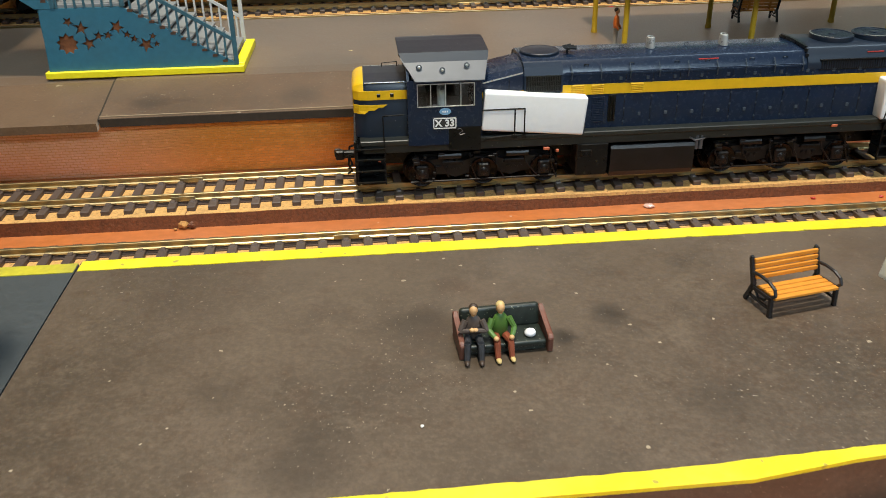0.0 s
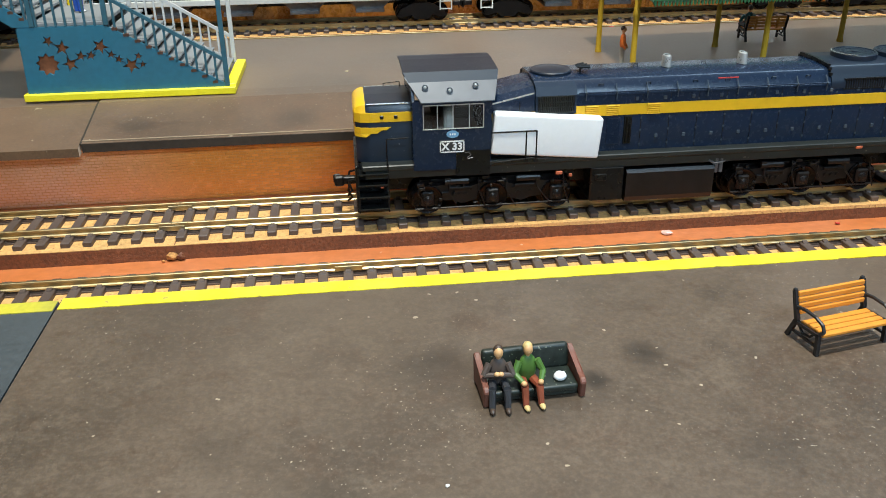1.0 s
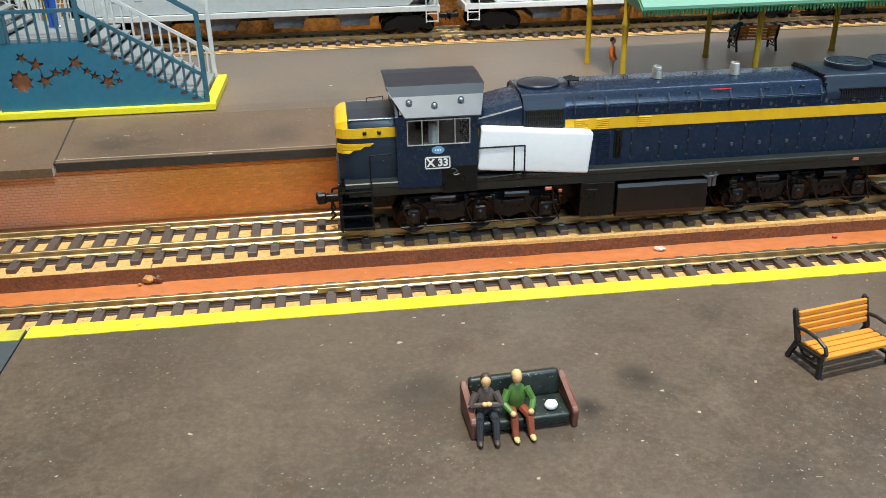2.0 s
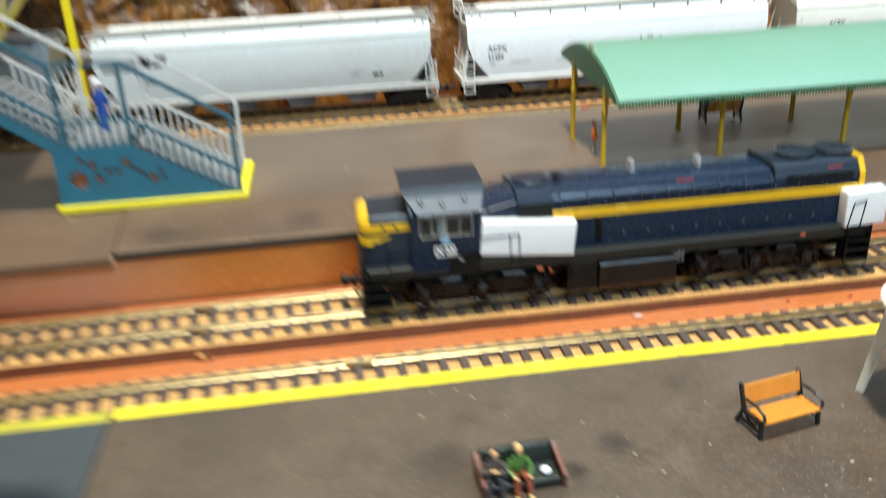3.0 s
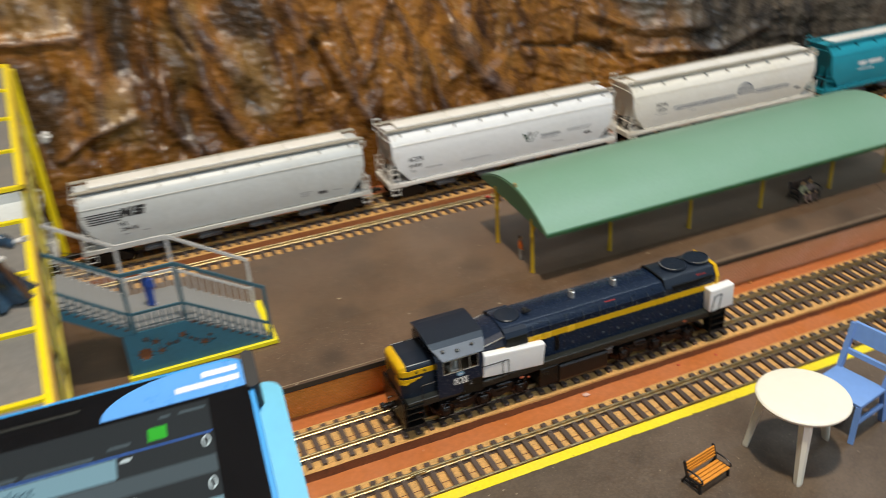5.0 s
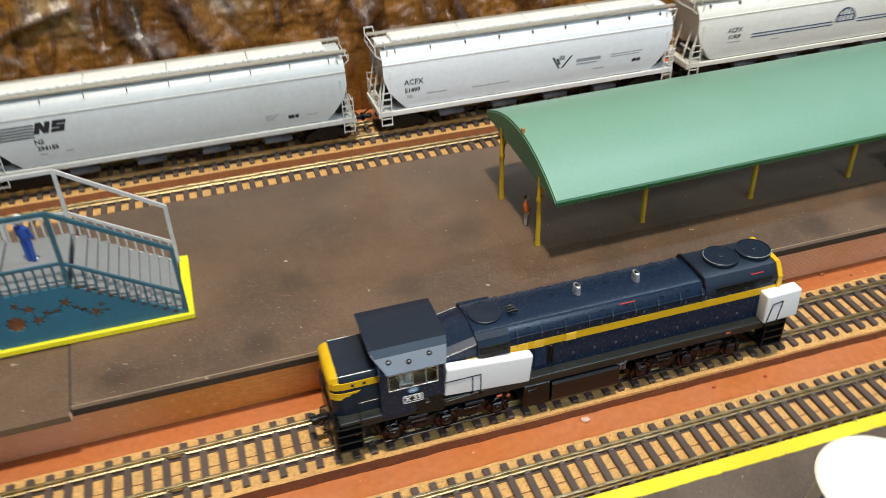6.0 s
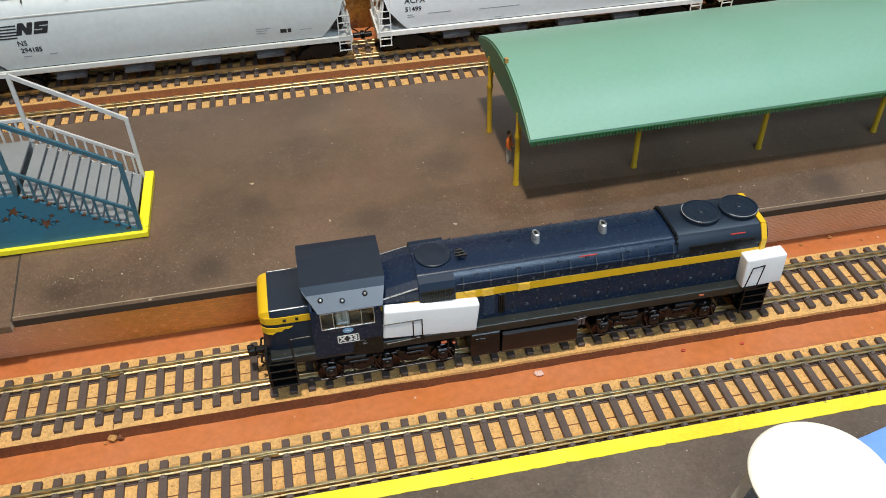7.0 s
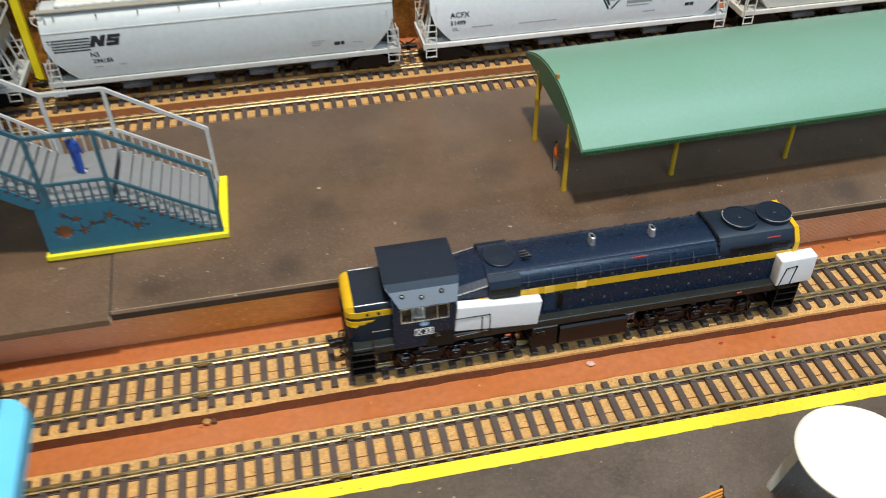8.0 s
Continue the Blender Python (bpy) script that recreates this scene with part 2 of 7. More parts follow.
# a broad faint blot lies under the settee, a small dark one beside it
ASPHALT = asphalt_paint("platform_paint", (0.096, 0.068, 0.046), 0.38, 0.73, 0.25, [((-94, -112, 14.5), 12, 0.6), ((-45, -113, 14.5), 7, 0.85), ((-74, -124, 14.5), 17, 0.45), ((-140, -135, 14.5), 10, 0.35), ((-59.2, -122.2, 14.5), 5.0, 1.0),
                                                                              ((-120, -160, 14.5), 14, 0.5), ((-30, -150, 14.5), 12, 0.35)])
# browner copy of the platform paint, tuned apart from it, with more sheen
ISLAND = asphalt_paint("island_platform_tone", (0.112, 0.064, 0.034), 0.22, 0.725, 0.9, [((-130, 42, 30), 13, 0.7), ((-190, 40, 29), 9, 0.55), ((-110, 75, 33), 11, 0.45), ((-60, 55, 32), 14, 0.5), ((-85, 120, 33), 20, 0.4), ((-20, 90, 33), 16, 0.4),
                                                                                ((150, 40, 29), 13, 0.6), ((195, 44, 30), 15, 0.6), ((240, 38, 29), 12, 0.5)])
SLATE = surface("blue_grey_platform_paint", (0.055, 0.062, 0.066), 0.5, vary=0.12, grain=700, stain=25, bump=0.05)
YELLOW_LINE = surface("yellow_edge_paint", (0.86, 0.70, 0.02), 0.42, vary=0.07, grain=600, stain=60, bump=0.08, second=(0.74, 0.60, 0.05), amount=0.6, speck=(0.45, 0.36, 0.06), speck_size=350, speck_cut=0.72)
YELLOW_WORN = surface("worn_yellow_paint", (0.55, 0.48, 0.03), 0.55, vary=0.12, grain=500, stain=60, second=(0.3, 0.27, 0.05), amount=0.7)
CORK = surface("cork", (0.62, 0.355, 0.125), 0.85, vary=0.26, grain=900, stain=90, bump=0.25, second=(0.50, 0.26, 0.075), amount=0.6, speck=(0.34, 0.17, 0.06), speck_size=800, speck_cut=0.68)
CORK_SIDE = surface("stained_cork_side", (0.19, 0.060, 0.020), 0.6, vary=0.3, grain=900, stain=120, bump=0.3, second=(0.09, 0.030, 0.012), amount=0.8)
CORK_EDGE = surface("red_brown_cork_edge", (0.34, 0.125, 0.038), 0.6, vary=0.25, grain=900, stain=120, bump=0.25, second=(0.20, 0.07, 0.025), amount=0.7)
SLEEPER = surface("sleeper_plastic", (0.090, 0.061, 0.049), 0.5, vary=0.12, grain=700, stain=90, bump=0.03, by_piece=0.14)
RAIL = surface("brassy_rail", (0.55, 0.46, 0.28), 0.42, metal=1.0, vary=0.15, grain=250, stain=40, second=(0.38, 0.30, 0.14), amount=0.7)
BRICK = surface("brick_sheet_paint", (0.80, 0.335, 0.062), 0.24, vary=0.10, grain=350, stain=40, second=(0.66, 0.265, 0.06), amount=0.6, by_piece=0.10)


def glare_ends(mat, pale):
    """Fade a paint to a pale pink, glare put into the colour, towards both ends of a long face, beyond x = 30 mm and x
    = -160 mm.
    """
    n, l = mat.node_tree.nodes, mat.node_tree.links
    bsdf = n["Principled BSDF"]
    where, axes, cloud = n.new("ShaderNodeTexCoord"), n.new("ShaderNodeSeparateXYZ"), n.new("ShaderNodeTexNoise")
    cloud.inputs["Scale"].default_value, cloud.inputs["Detail"].default_value = 28, 4
    l.new(where.outputs["Object"], axes.inputs[0])
    l.new(where.outputs["Object"], cloud.inputs["Vector"])
    ends = []
    for a, b in ((0.03, 0.11), (-0.16, -0.22)):
        k = n.new("ShaderNodeMapRange")
        k.interpolation_type = "SMOOTHSTEP"
        k.inputs[1].default_value, k.inputs[2].default_value = a, b
        l.new(axes.outputs["X"], k.inputs[0])
        ends.append(k.outputs[0])
    both, soft = n.new("ShaderNodeMath"), n.new("ShaderNodeMath")
    both.operation, soft.operation = "MAXIMUM", "MULTIPLY"
    l.new(ends[0], both.inputs[0])
    l.new(ends[1], both.inputs[1])
    l.new(both.outputs[0], soft.inputs[0])
    strength = n.new("ShaderNodeMapRange")
    for i, v in enumerate((0.35, 0.65, 0.55, 0.95)):
        strength.inputs[i + 1].default_value = v
    l.new(cloud.outputs["Fac"], strength.inputs[0])
    l.new(strength.outputs[0], soft.inputs[1])
    k = n.new("ShaderNodeMix")
    k.data_type = "RGBA"
    l.new(soft.outputs[0], k.inputs[0])
    l.new(bsdf.inputs["Base Color"].links[0].from_socket, k.inputs[6])
    k.inputs[7].default_value = (*pale, 1)
    l.new(k.outputs[2], bsdf.inputs["Base Color"])


# pale pink paints the gloss highlight into both ends of the brick face
glare_ends(BRICK, (0.80, 0.50, 0.34))
SLAB = surface("slab_edge", (0.036, 0.027, 0.020), 0.5, vary=0.2, grain=600, stain=60, bump=0.08)
FLOOR = surface("grey_floor_vinyl", (0.16, 0.15, 0.14), 0.6, vary=0.1, grain=60, stain=4)
WALL = surface("room_wall_paint", (0.30, 0.31, 0.33), 0.8, vary=0.04, grain=60, stain=4)


# ---- room ----
CEILING = surface("ceiling_paint", (0.5, 0.5, 0.49), 0.8, vary=0.04, grain=60, stain=4)
def slab(name, x0, x1, y0, y1, z0, z1, material, label="", bevel=0.0, parent=None):
    bm = bmesh.new()
    box(bm, x0, x1, y0, y1, z0, z1, bevel)
    ob = part(name, bm, material, parent)
    return tagged(ob, label, kind="structure") if parent is None else ob


slab("floor", -1300, 1500, -1900, 500, -910, -900, FLOOR, "plain grey floor of the layout room")
slab("ceiling", -1300, 1500, -1900, 500, 1400, 1420, CEILING, "plain white ceiling of the layout room")
slab("wall_north", -1300, 1500, 500, 520, -900, 1400, WALL, "plain painted wall behind the scenery")
slab("wall_south", -1300, 1500, -1920, -1900, -900, 1400, WALL, "plain painted wall behind the camera")
slab("wall_west", -1320, -1300, -1900, 500, -900, 1400, WALL, "plain painted side wall")
slab("wall_east", 1500, 1520, -1900, 500, -900, 1400, WALL, "plain painted side wall")
slab("layout_base", -900, 1100, -330, 330, -899.9, -18.1, FLOOR, "plain boxed-in base under the layout boards")

# ---- layout boards ----
slab("ground", -900, 1100, -64, 46, -18, 0, BOARD, "red-brown painted layout board between the tracks")
slab("rear_board", -900, 1100, 160, 330, -18, 22, BOARD, "red-brown painted raised layout board under the rear tracks")

# ---- platforms ----
PLAT = 14.5
FAR = 33.3


def deck(name, outline, axis, a, b, material, label):
    bm = bmesh.new()
    prism(bm, outline, axis, a, b)
    return tagged(part(name, bm, material), label, kind="structure")


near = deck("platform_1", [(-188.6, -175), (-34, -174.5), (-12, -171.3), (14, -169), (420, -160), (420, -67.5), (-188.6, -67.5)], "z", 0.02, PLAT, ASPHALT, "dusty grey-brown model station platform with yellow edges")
near_left = slab("platform_2", -900, -189.4, -175, -67.5, 0.02, PLAT - 0.5, SLATE, "dark blue-grey platform section beside a joint")
slab("front_board", -900, 1100, -330, -175.5, -18, 0, BOARD, "brown layout board in front of the platform")
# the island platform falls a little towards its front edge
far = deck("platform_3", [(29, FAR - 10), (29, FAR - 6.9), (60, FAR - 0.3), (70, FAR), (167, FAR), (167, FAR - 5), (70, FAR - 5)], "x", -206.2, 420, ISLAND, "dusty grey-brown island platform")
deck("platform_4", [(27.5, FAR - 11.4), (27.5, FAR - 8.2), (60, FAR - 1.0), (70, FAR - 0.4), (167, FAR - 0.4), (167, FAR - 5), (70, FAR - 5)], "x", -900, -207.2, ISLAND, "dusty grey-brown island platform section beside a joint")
JOINT = surface("brick_joint_paint", (0.66, 0.30, 0.07), 0.45, vary=0.15, grain=400, stain=40)
brick_face = deck("platform_base", [(36.4, 0.02), (31.4, FAR - 10), (60, FAR - 6), (160, FAR - 5.05), (160, 0.02)], "x", -900, 420, JOINT, "orange-brown brick sheet face of the island platform")
bm = bmesh.new()
prism(bm, [(30.2, FAR - 6.55), (30.6, FAR - 6.45), (30.6, FAR - 6.2), (30.2, FAR - 6.3)], "x", -206.3, 419.9)
part("edge_line", bm, surface("pale_edge_line", (0.30, 0.22, 0.14), 0.7), far)
bm = bmesh.new()
prism(bm, [(28.75, FAR - 10.2), (29.0, FAR - 10.2), (29.0, FAR - 7.0), (28.75, FAR - 7.0)], "x", -206.3, 419.9)
part("edge_lip", bm, SLAB, far, "dark painted platform lip")


bm = bmesh.new()
prism(bm, [(30.9, FAR - 10.6), (30.7, FAR - 9.7), (32.2, FAR - 9.4), (32.4, FAR - 10.4)], "x", -899.9, 419.9)
part("top_trim", bm, surface("pale_orange_trim", (0.72, 0.36, 0.13), 0.4, vary=0.08, grain=400, stain=50), brick_face, "pale orange top edge of the brick sheet")


def ragged(points, rough):
    """A hand-painted edge along some points: it wavers by rough."""
    out = []
    for (xa, ya), (xb, yb) in zip(points, points[1:]):
        n = max(2, int(abs(xb - xa) / 2.2))
        for i in range(n):
            x, y = xa + (xb - xa) * i / n, ya + (yb - ya) * i / n
            out.append((x, y + rough * (noise.noise((x * 0.25, y, 3)) + noise.noise((x * 0.9, y, 5)))))
    return out + [points[-1]]


for outline, z, m, own in ((ragged([(-188.2, -73.0), (300, -73.2), (419.9, -73.2)], 0.30) + [(419.9, -67.2), (-188.2, -67.2)], PLAT, YELLOW_LINE, near), ([(-188.2, -175.3), (-34, -174.8), (-12, -171.6), (14, -169.3), (14, -167.0)] + ragged([(-4, -168.0), (-24, -168.9), (-47, -170.1), (-112, -170.9), (-188.2, -171.3)], 0.22), PLAT, YELLOW_LINE, near),
                           ([(-899, -72.6), (-189.6, -72.6), (-189.6, -67.2), (-899, -67.2)], PLAT - 0.5, YELLOW_WORN, near_left)):
    bm = bmesh.new()
    prism(bm, outline, "z", z - 0.7, z + 0.22)
    part("yellow_line", bm, m, own, "painted yellow edge line")


# ---- tracks ----
def rail_mesh(bm, x0, x1, y, z):
    """A rail with head, web and foot, its top at z."""
    prism(bm, [(y - 0.85, z - 2.5), (y + 0.85, z - 2.5), (y + 0.85, z - 2.15), (y + 0.3, z - 1.8), (y + 0.3, z - 1.0), (y + 0.55, z - 0.75), (y + 0.55, z - 0.12), (y + 0.4, z),
               (y - 0.4, z), (y - 0.55, z - 0.12), (y - 0.55, z - 0.75), (y - 0.3, z - 1.0), (y - 0.3, z - 1.8), (y - 0.85, z - 2.15)], "x", x0, x1)


def track(y, board, cork, x0, x1, start, label, side_paint=CORK_SIDE, bare=0.0):
    """Track on cork; bare is the part of the front side that the dark stain leaves free, right of the middle."""
    own = thing("railway_track", label, "track", 0, y, board, kind="")
    bm = bmesh.new()
    n = int((x1 - x0) / 4)
    rows = []
    for i in range(n + 1):
        x = x0 + (x1 - x0) * i / n
        w = 0.5 * noise.noise((x * 0.13, y, 1)), 0.5 * noise.noise((x * 0.13, y, 7))
        k = min(max((x + 115) / 100, 0), 1)
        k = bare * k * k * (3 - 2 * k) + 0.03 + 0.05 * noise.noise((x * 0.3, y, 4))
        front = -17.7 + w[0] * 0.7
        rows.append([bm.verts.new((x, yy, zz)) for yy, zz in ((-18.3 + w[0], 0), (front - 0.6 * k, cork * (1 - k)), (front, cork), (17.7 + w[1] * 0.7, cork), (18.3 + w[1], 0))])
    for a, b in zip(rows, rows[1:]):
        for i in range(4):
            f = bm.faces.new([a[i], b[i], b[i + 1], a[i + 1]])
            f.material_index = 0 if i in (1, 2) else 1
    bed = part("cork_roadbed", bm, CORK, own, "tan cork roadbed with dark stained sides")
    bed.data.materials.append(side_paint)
    bm = bmesh.new()
    box(bm, x0, x1, -0.25, 0.25, cork - 0.4, cork + 0.06)
    part("cork_seam", bm, CORK_SIDE, own)
    top = cork + 4.3
    for side in (-8.8, 8.8):
        bm = bmesh.new()
        rail_mesh(bm, x0, x1, side, top)
        part("rail", bm, RAIL, own)
        bm = bmesh.new()
        box(bm, x0, x1, side - 0.8, side + 0.8, cork - 0.2, cork + 0.9)
        box(bm, x0, x1, side - 1.5, side - 1.0, cork - 0.2, cork + 0.5)
        part("sleeper_web", bm, SLEEPER, own, "dark strip joining the sleepers")
    bm = bmesh.new()
    box(bm, -1.5, 1.5, -15.2, 15.2, -0.3, 1.7, 0.22)
    for side in (-8.8, 8.8):
        for s in (-1, 1):
            prism(bm, [(side + s * 0.7, 1.6), (side + s * 2.3, 1.6), (side + s * 2.0, 2.1), (side + s * 0.75, 2.35)][::s], "x", -0.8, 0.8)
    first = part("sleeper", bm, SLEEPER, own)
    x = x0 + start
    k = 0
    while x < x1 - 2:
        ob = first if k == 0 else new("sleeper", first.data)
        ob.parent = own
        ob.location = ((x + random.uniform(-0.25, 0.25)) * MM, 0, cork * MM)
        ob.rotation_euler = (0, 0, radians(random.uniform(-1, 1)))
        x += 7.35
        k += 1
    return own


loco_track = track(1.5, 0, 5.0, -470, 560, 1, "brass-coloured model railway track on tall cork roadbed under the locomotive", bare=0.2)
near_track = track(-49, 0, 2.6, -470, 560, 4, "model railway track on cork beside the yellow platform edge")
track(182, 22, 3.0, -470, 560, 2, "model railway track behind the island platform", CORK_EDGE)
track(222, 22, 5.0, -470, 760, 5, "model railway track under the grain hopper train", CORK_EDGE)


# ---- joints of the tracks ----
WORN_RAIL = surface("dull_rail_joiner", (0.42, 0.36, 0.22), 0.4, metal=1.0, vary=0.2, grain=300)
for own, side, x, top in ((near_track, 8.8, -113, 6.9), (near_track, -8.8, -119, 6.9), (loco_track, 8.8, -171, 9.3), (loco_track, -8.8, -171, 9.3)):
    bm = bmesh.new()
    for s in (-1, 1):
        box(bm, x - 4.2, x + 4.2, *sorted((side + s * 0.35, side + s * 0.95)), top - 2.6, top - 0.9, 0.1)
    box(bm, x - 0.25, x + 0.25, side - 0.6, side + 0.6, top - 1.9, top + 0.03)
    part("rail_joiner", bm, WORN_RAIL, own, "dull folded metal rail joiner")
for own, x, z in ((loco_track, -169.3, 5.0), (near_track, -156.5, 2.6)):
    bm = bmesh.new()
    bar(bm, (x, -17.6, z), (x + 0.4, 17.6, z), 0.35, 0.1)
    part("cork_joint", bm, CORK_SIDE, own)
bm = bmesh.new()
bar(bm, (282, 29.6, FAR - 6.9), (289, 60, FAR - 0.28), 0.5, 0.12)
part("joint_line", bm, SLAB, far)
bm = bmesh.new()
for p, q in (((29.6, FAR - 7.4), (60, FAR - 0.9)), ((60, FAR - 0.9), (70, FAR - 0.5)), ((70, FAR - 0.5), (166, FAR - 0.5))):
    bar(bm, (-206.7, *p), (-206.7, *q), 0.98, 0.3)
part("joint_line", bm, SLAB, far, "dark gap between two platform sections")

# ---- scraps lying about ----
def crumb(name, x, y, z, size, material, label, category="scrap", flat=0.5):
    bm = bmesh.new()
    ball(bm, (0, 0, 0), (size, size * 0.8, size * flat), 9, 6)
    for v in bm.verts:
        v.co *= 1 + 0.5 * noise.noise(v.co * (1.3 / size) + Vector((x, y, 0)))
    low = min(v.co.z for v in bm.verts)
    return tagged(placed(part(name, bm, material), x, y, z - low), label, category)


CORK_CRUMB = surface("torn_cork", (0.42, 0.20, 0.055), 0.8, vary=0.35, grain=900, stain=300)
SCRAP_RED = surface("red_plastic_scrap", (0.45, 0.03, 0.02), 0.45, vary=0.15)
for x, y, size in ((-170.4, -17.2, 1.9), (-167.4, -17.5, 1.5), (-173.0, -18.6, 0.6), (156, 33, 1.1), (140, 31, 0.7), (170, 28, 0.6)):
    crumb("cork_crumb", x, y, 0.02, size, CORK_SIDE if x == -167.4 else CORK_CRUMB, "torn tan cork crumb beside the track bed", "crumb", 0.8)
crumb("red_scrap", 58, -20.5, 0.02, 0.9, SCRAP_RED, "tiny red plastic scrap on the board")
crumb("red_scrap", 83.3, -22, 0.02, 0.8, SCRAP_RED, "tiny red plastic scrap on the board")
crumb("red_scrap", 44, 192, 26.7, 1.8, SCRAP_RED, "small red plastic scrap between the rails")
crumb("red_scrap", 38, 190, 26.7, 2.2, SCRAP_RED, "small red plastic scrap between the rails")
crumb("glue_blob", -3.8, -20, 0.02, 2.0, surface("dried_glue", (0.68, 0.44, 0.36), 0.12, vary=0.05, coat=0.5), "clear dried glue blob on the red board", "glue", 0.3)
crumb("paper_scrap", -110, 92, FAR + 0.01, 0.9, surface("buff_paper", (0.5, 0.4, 0.25), 0.8), "tiny buff paper scrap on the platform", "scrap", 0.25)
crumb("paper_scrap", -96, -152, PLAT + 0.01, 0.45, surface("white_paper", (0.75, 0.73, 0.7), 0.8), "tiny white scrap on the platform", "scrap", 0.6)


# ---- cliff ----
def rock_paint():
    """Crumpled scenery cloth painted in ochre, rust, umber and violet-grey under a shiny varnish; the cloth's attribute
    'paint' says where the brush went: red for the violet-grey on the folds, green for umber, blue for slate."""
    mat = bpy.data.materials.new("painted_rock")
    mat.use_nodes = True
    t = mat.node_tree
    n, l = t.nodes, t.links
    bsdf = n["Principled BSDF"]
    where = n.new("ShaderNodeTexCoord")
    squeeze = n.new("ShaderNodeMapping")
    squeeze.inputs["Scale"].default_value = (1.0, 0.5, 0.45)
    l.new(where.outputs["Object"], squeeze.inputs["Vector"])
    flat = n.new("ShaderNodeMapping")
    flat.inputs["Scale"].default_value = (0.38, 0.5, 1.0)
    flat.inputs["Rotation"].default_value = (0, radians(14), 0)
    l.new(where.outputs["Object"], flat.inputs["Vector"])

    def field(scale, detail, dist, vec, kind="FBM", rough=0.6):
        k = n.new("ShaderNodeTexNoise")
        k.noise_type = kind
        k.inputs["Scale"].default_value, k.inputs["Detail"].default_value, k.inputs["Distortion"].default_value = scale, detail, dist
        k.inputs["Roughness"].default_value = rough
        l.new(vec, k.inputs["Vector"])
        return k.outputs["Fac"]

    def ramp(socket, stops):
        k = n.new("ShaderNodeValToRGB")
        e = k.color_ramp.elements
        while len(e) < len(stops):
            e.new(0.5)
        for s, (p, c) in zip(e, stops):
            s.position, s.color = p, (*c, 1)
        l.new(socket, k.inputs[0])
        return k.outputs[0]

    def mix(kind, fac, a, b):
        k = n.new("ShaderNodeMix")
        k.data_type, k.blend_type = "RGBA", kind
        if isinstance(fac, float):
            k.inputs[0].default_value = fac
        else:
            l.new(fac, k.inputs[0])
        for socket, value in ((k.inputs[6], a), (k.inputs[7], b)):
            if isinstance(value, tuple):
                socket.default_value = (*value, 1)
            else:
                l.new(value, socket)
        return k.outputs[2]

    def calc(kind, a, b):
        k = n.new("ShaderNodeMath")
        k.operation = kind
        for socket, value in zip(k.inputs, (a, b)):
            if isinstance(value, (int, float)):
                socket.default_value = value
            else:
                l.new(value, socket)
        return k.outputs[0]

    def ranged(socket, lo, hi, to_lo, to_hi):
        k = n.new("ShaderNodeMapRange")
        for i, v in enumerate((lo, hi, to_lo, to_hi)):
            k.inputs[i + 1].default_value = v
        l.new(socket, k.inputs[0])
        return k.outputs[0]

    streak = field(46, 5, 1.5, squeeze.outputs[0])
    wash = field(17, 4, 0.8, where.outputs["Object"])
    fine = field(420, 6, 0.4, where.outputs["Object"])
    flake = field(70, 6, 0.6, where.outputs["Object"], "RIDGED_MULTIFRACTAL", 0.65)
    crinkle = field(150, 5, 0.8, flat.outputs[0], "RIDGED_MULTIFRACTAL", 0.6)
    brush = n.new("ShaderNodeAttribute")
    brush.attribute_name = "paint"
    layer = n.new("ShaderNodeSeparateColor")
    l.new(brush.outputs["Color"], layer.inputs[0])
    ochre = ramp(streak, [(0.28, (0.030, 0.011, 0.005)), (0.42, (0.135, 0.056, 0.013)), (0.52, (0.32, 0.140, 0.026)), (0.63, (0.215, 0.090, 0.021)), (0.76, (0.43, 0.25, 0.10))])
    tan = ramp(streak, [(0.30, (0.055, 0.030, 0.010)), (0.5, (0.20, 0.114, 0.034)), (0.72, (0.34, 0.22, 0.095))])
    murk = field(11, 5, 1.2, where.outputs["Object"])
    rim = calc("ADD", brush.outputs["Alpha"], ranged(wash, 0.38, 0.62, -0.35, 0.45))
    colour = mix("MIX", ranged(rim, 0.25, 0.8, 0.0, 0.9), ochre, tan)
    colour = mix("MULTIPLY", 1.0, colour, ramp(murk, [(0.34, (0.50, 0.46, 0.40)), (0.50, (0.88, 0.85, 0.78)), (0.62, (1.12, 1.08, 1.0))]))
    rim = calc("ADD", layer.outputs["Green"], ranged(streak, 0.35, 0.65, 0.22, -0.22))
    umber = ramp(fine, [(0.3, (0.016, 0.010, 0.006)), (0.7, (0.070, 0.044, 0.022))])
    colour = mix("MIX", ranged(rim, 0.3, 0.75, 0.0, 0.85), colour, umber)
    slate = ramp(streak, [(0.32, (0.012, 0.012, 0.011)), (0.5, (0.050, 0.046, 0.038)), (0.68, (0.13, 0.11, 0.082))])
    rim = calc("ADD", layer.outputs["Blue"], ranged(wash, 0.35, 0.65, 0.25, -0.25))
    colour = mix("MIX", ranged(rim, 0.3, 0.8, 0.0, 0.92), colour, slate)
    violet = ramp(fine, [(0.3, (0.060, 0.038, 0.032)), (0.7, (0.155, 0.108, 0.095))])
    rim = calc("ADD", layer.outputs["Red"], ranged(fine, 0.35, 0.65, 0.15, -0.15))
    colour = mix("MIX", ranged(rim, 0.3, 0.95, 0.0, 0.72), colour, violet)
    colour = mix("MULTIPLY", 1.0, colour, ramp(fine, [(0.3, (0.80, 0.79, 0.78)), (0.7, (1.12, 1.12, 1.12))]))
    colour = mix("MIX", ranged(crinkle, 0.75, 1.5, 0.0, 0.22), colour, (0.30, 0.20, 0.10))
    l.new(colour, bsdf.inputs["Base Color"])
    l.new(ranged(fine, 0.35, 0.65, 0.20, 0.36), bsdf.inputs["Roughness"])
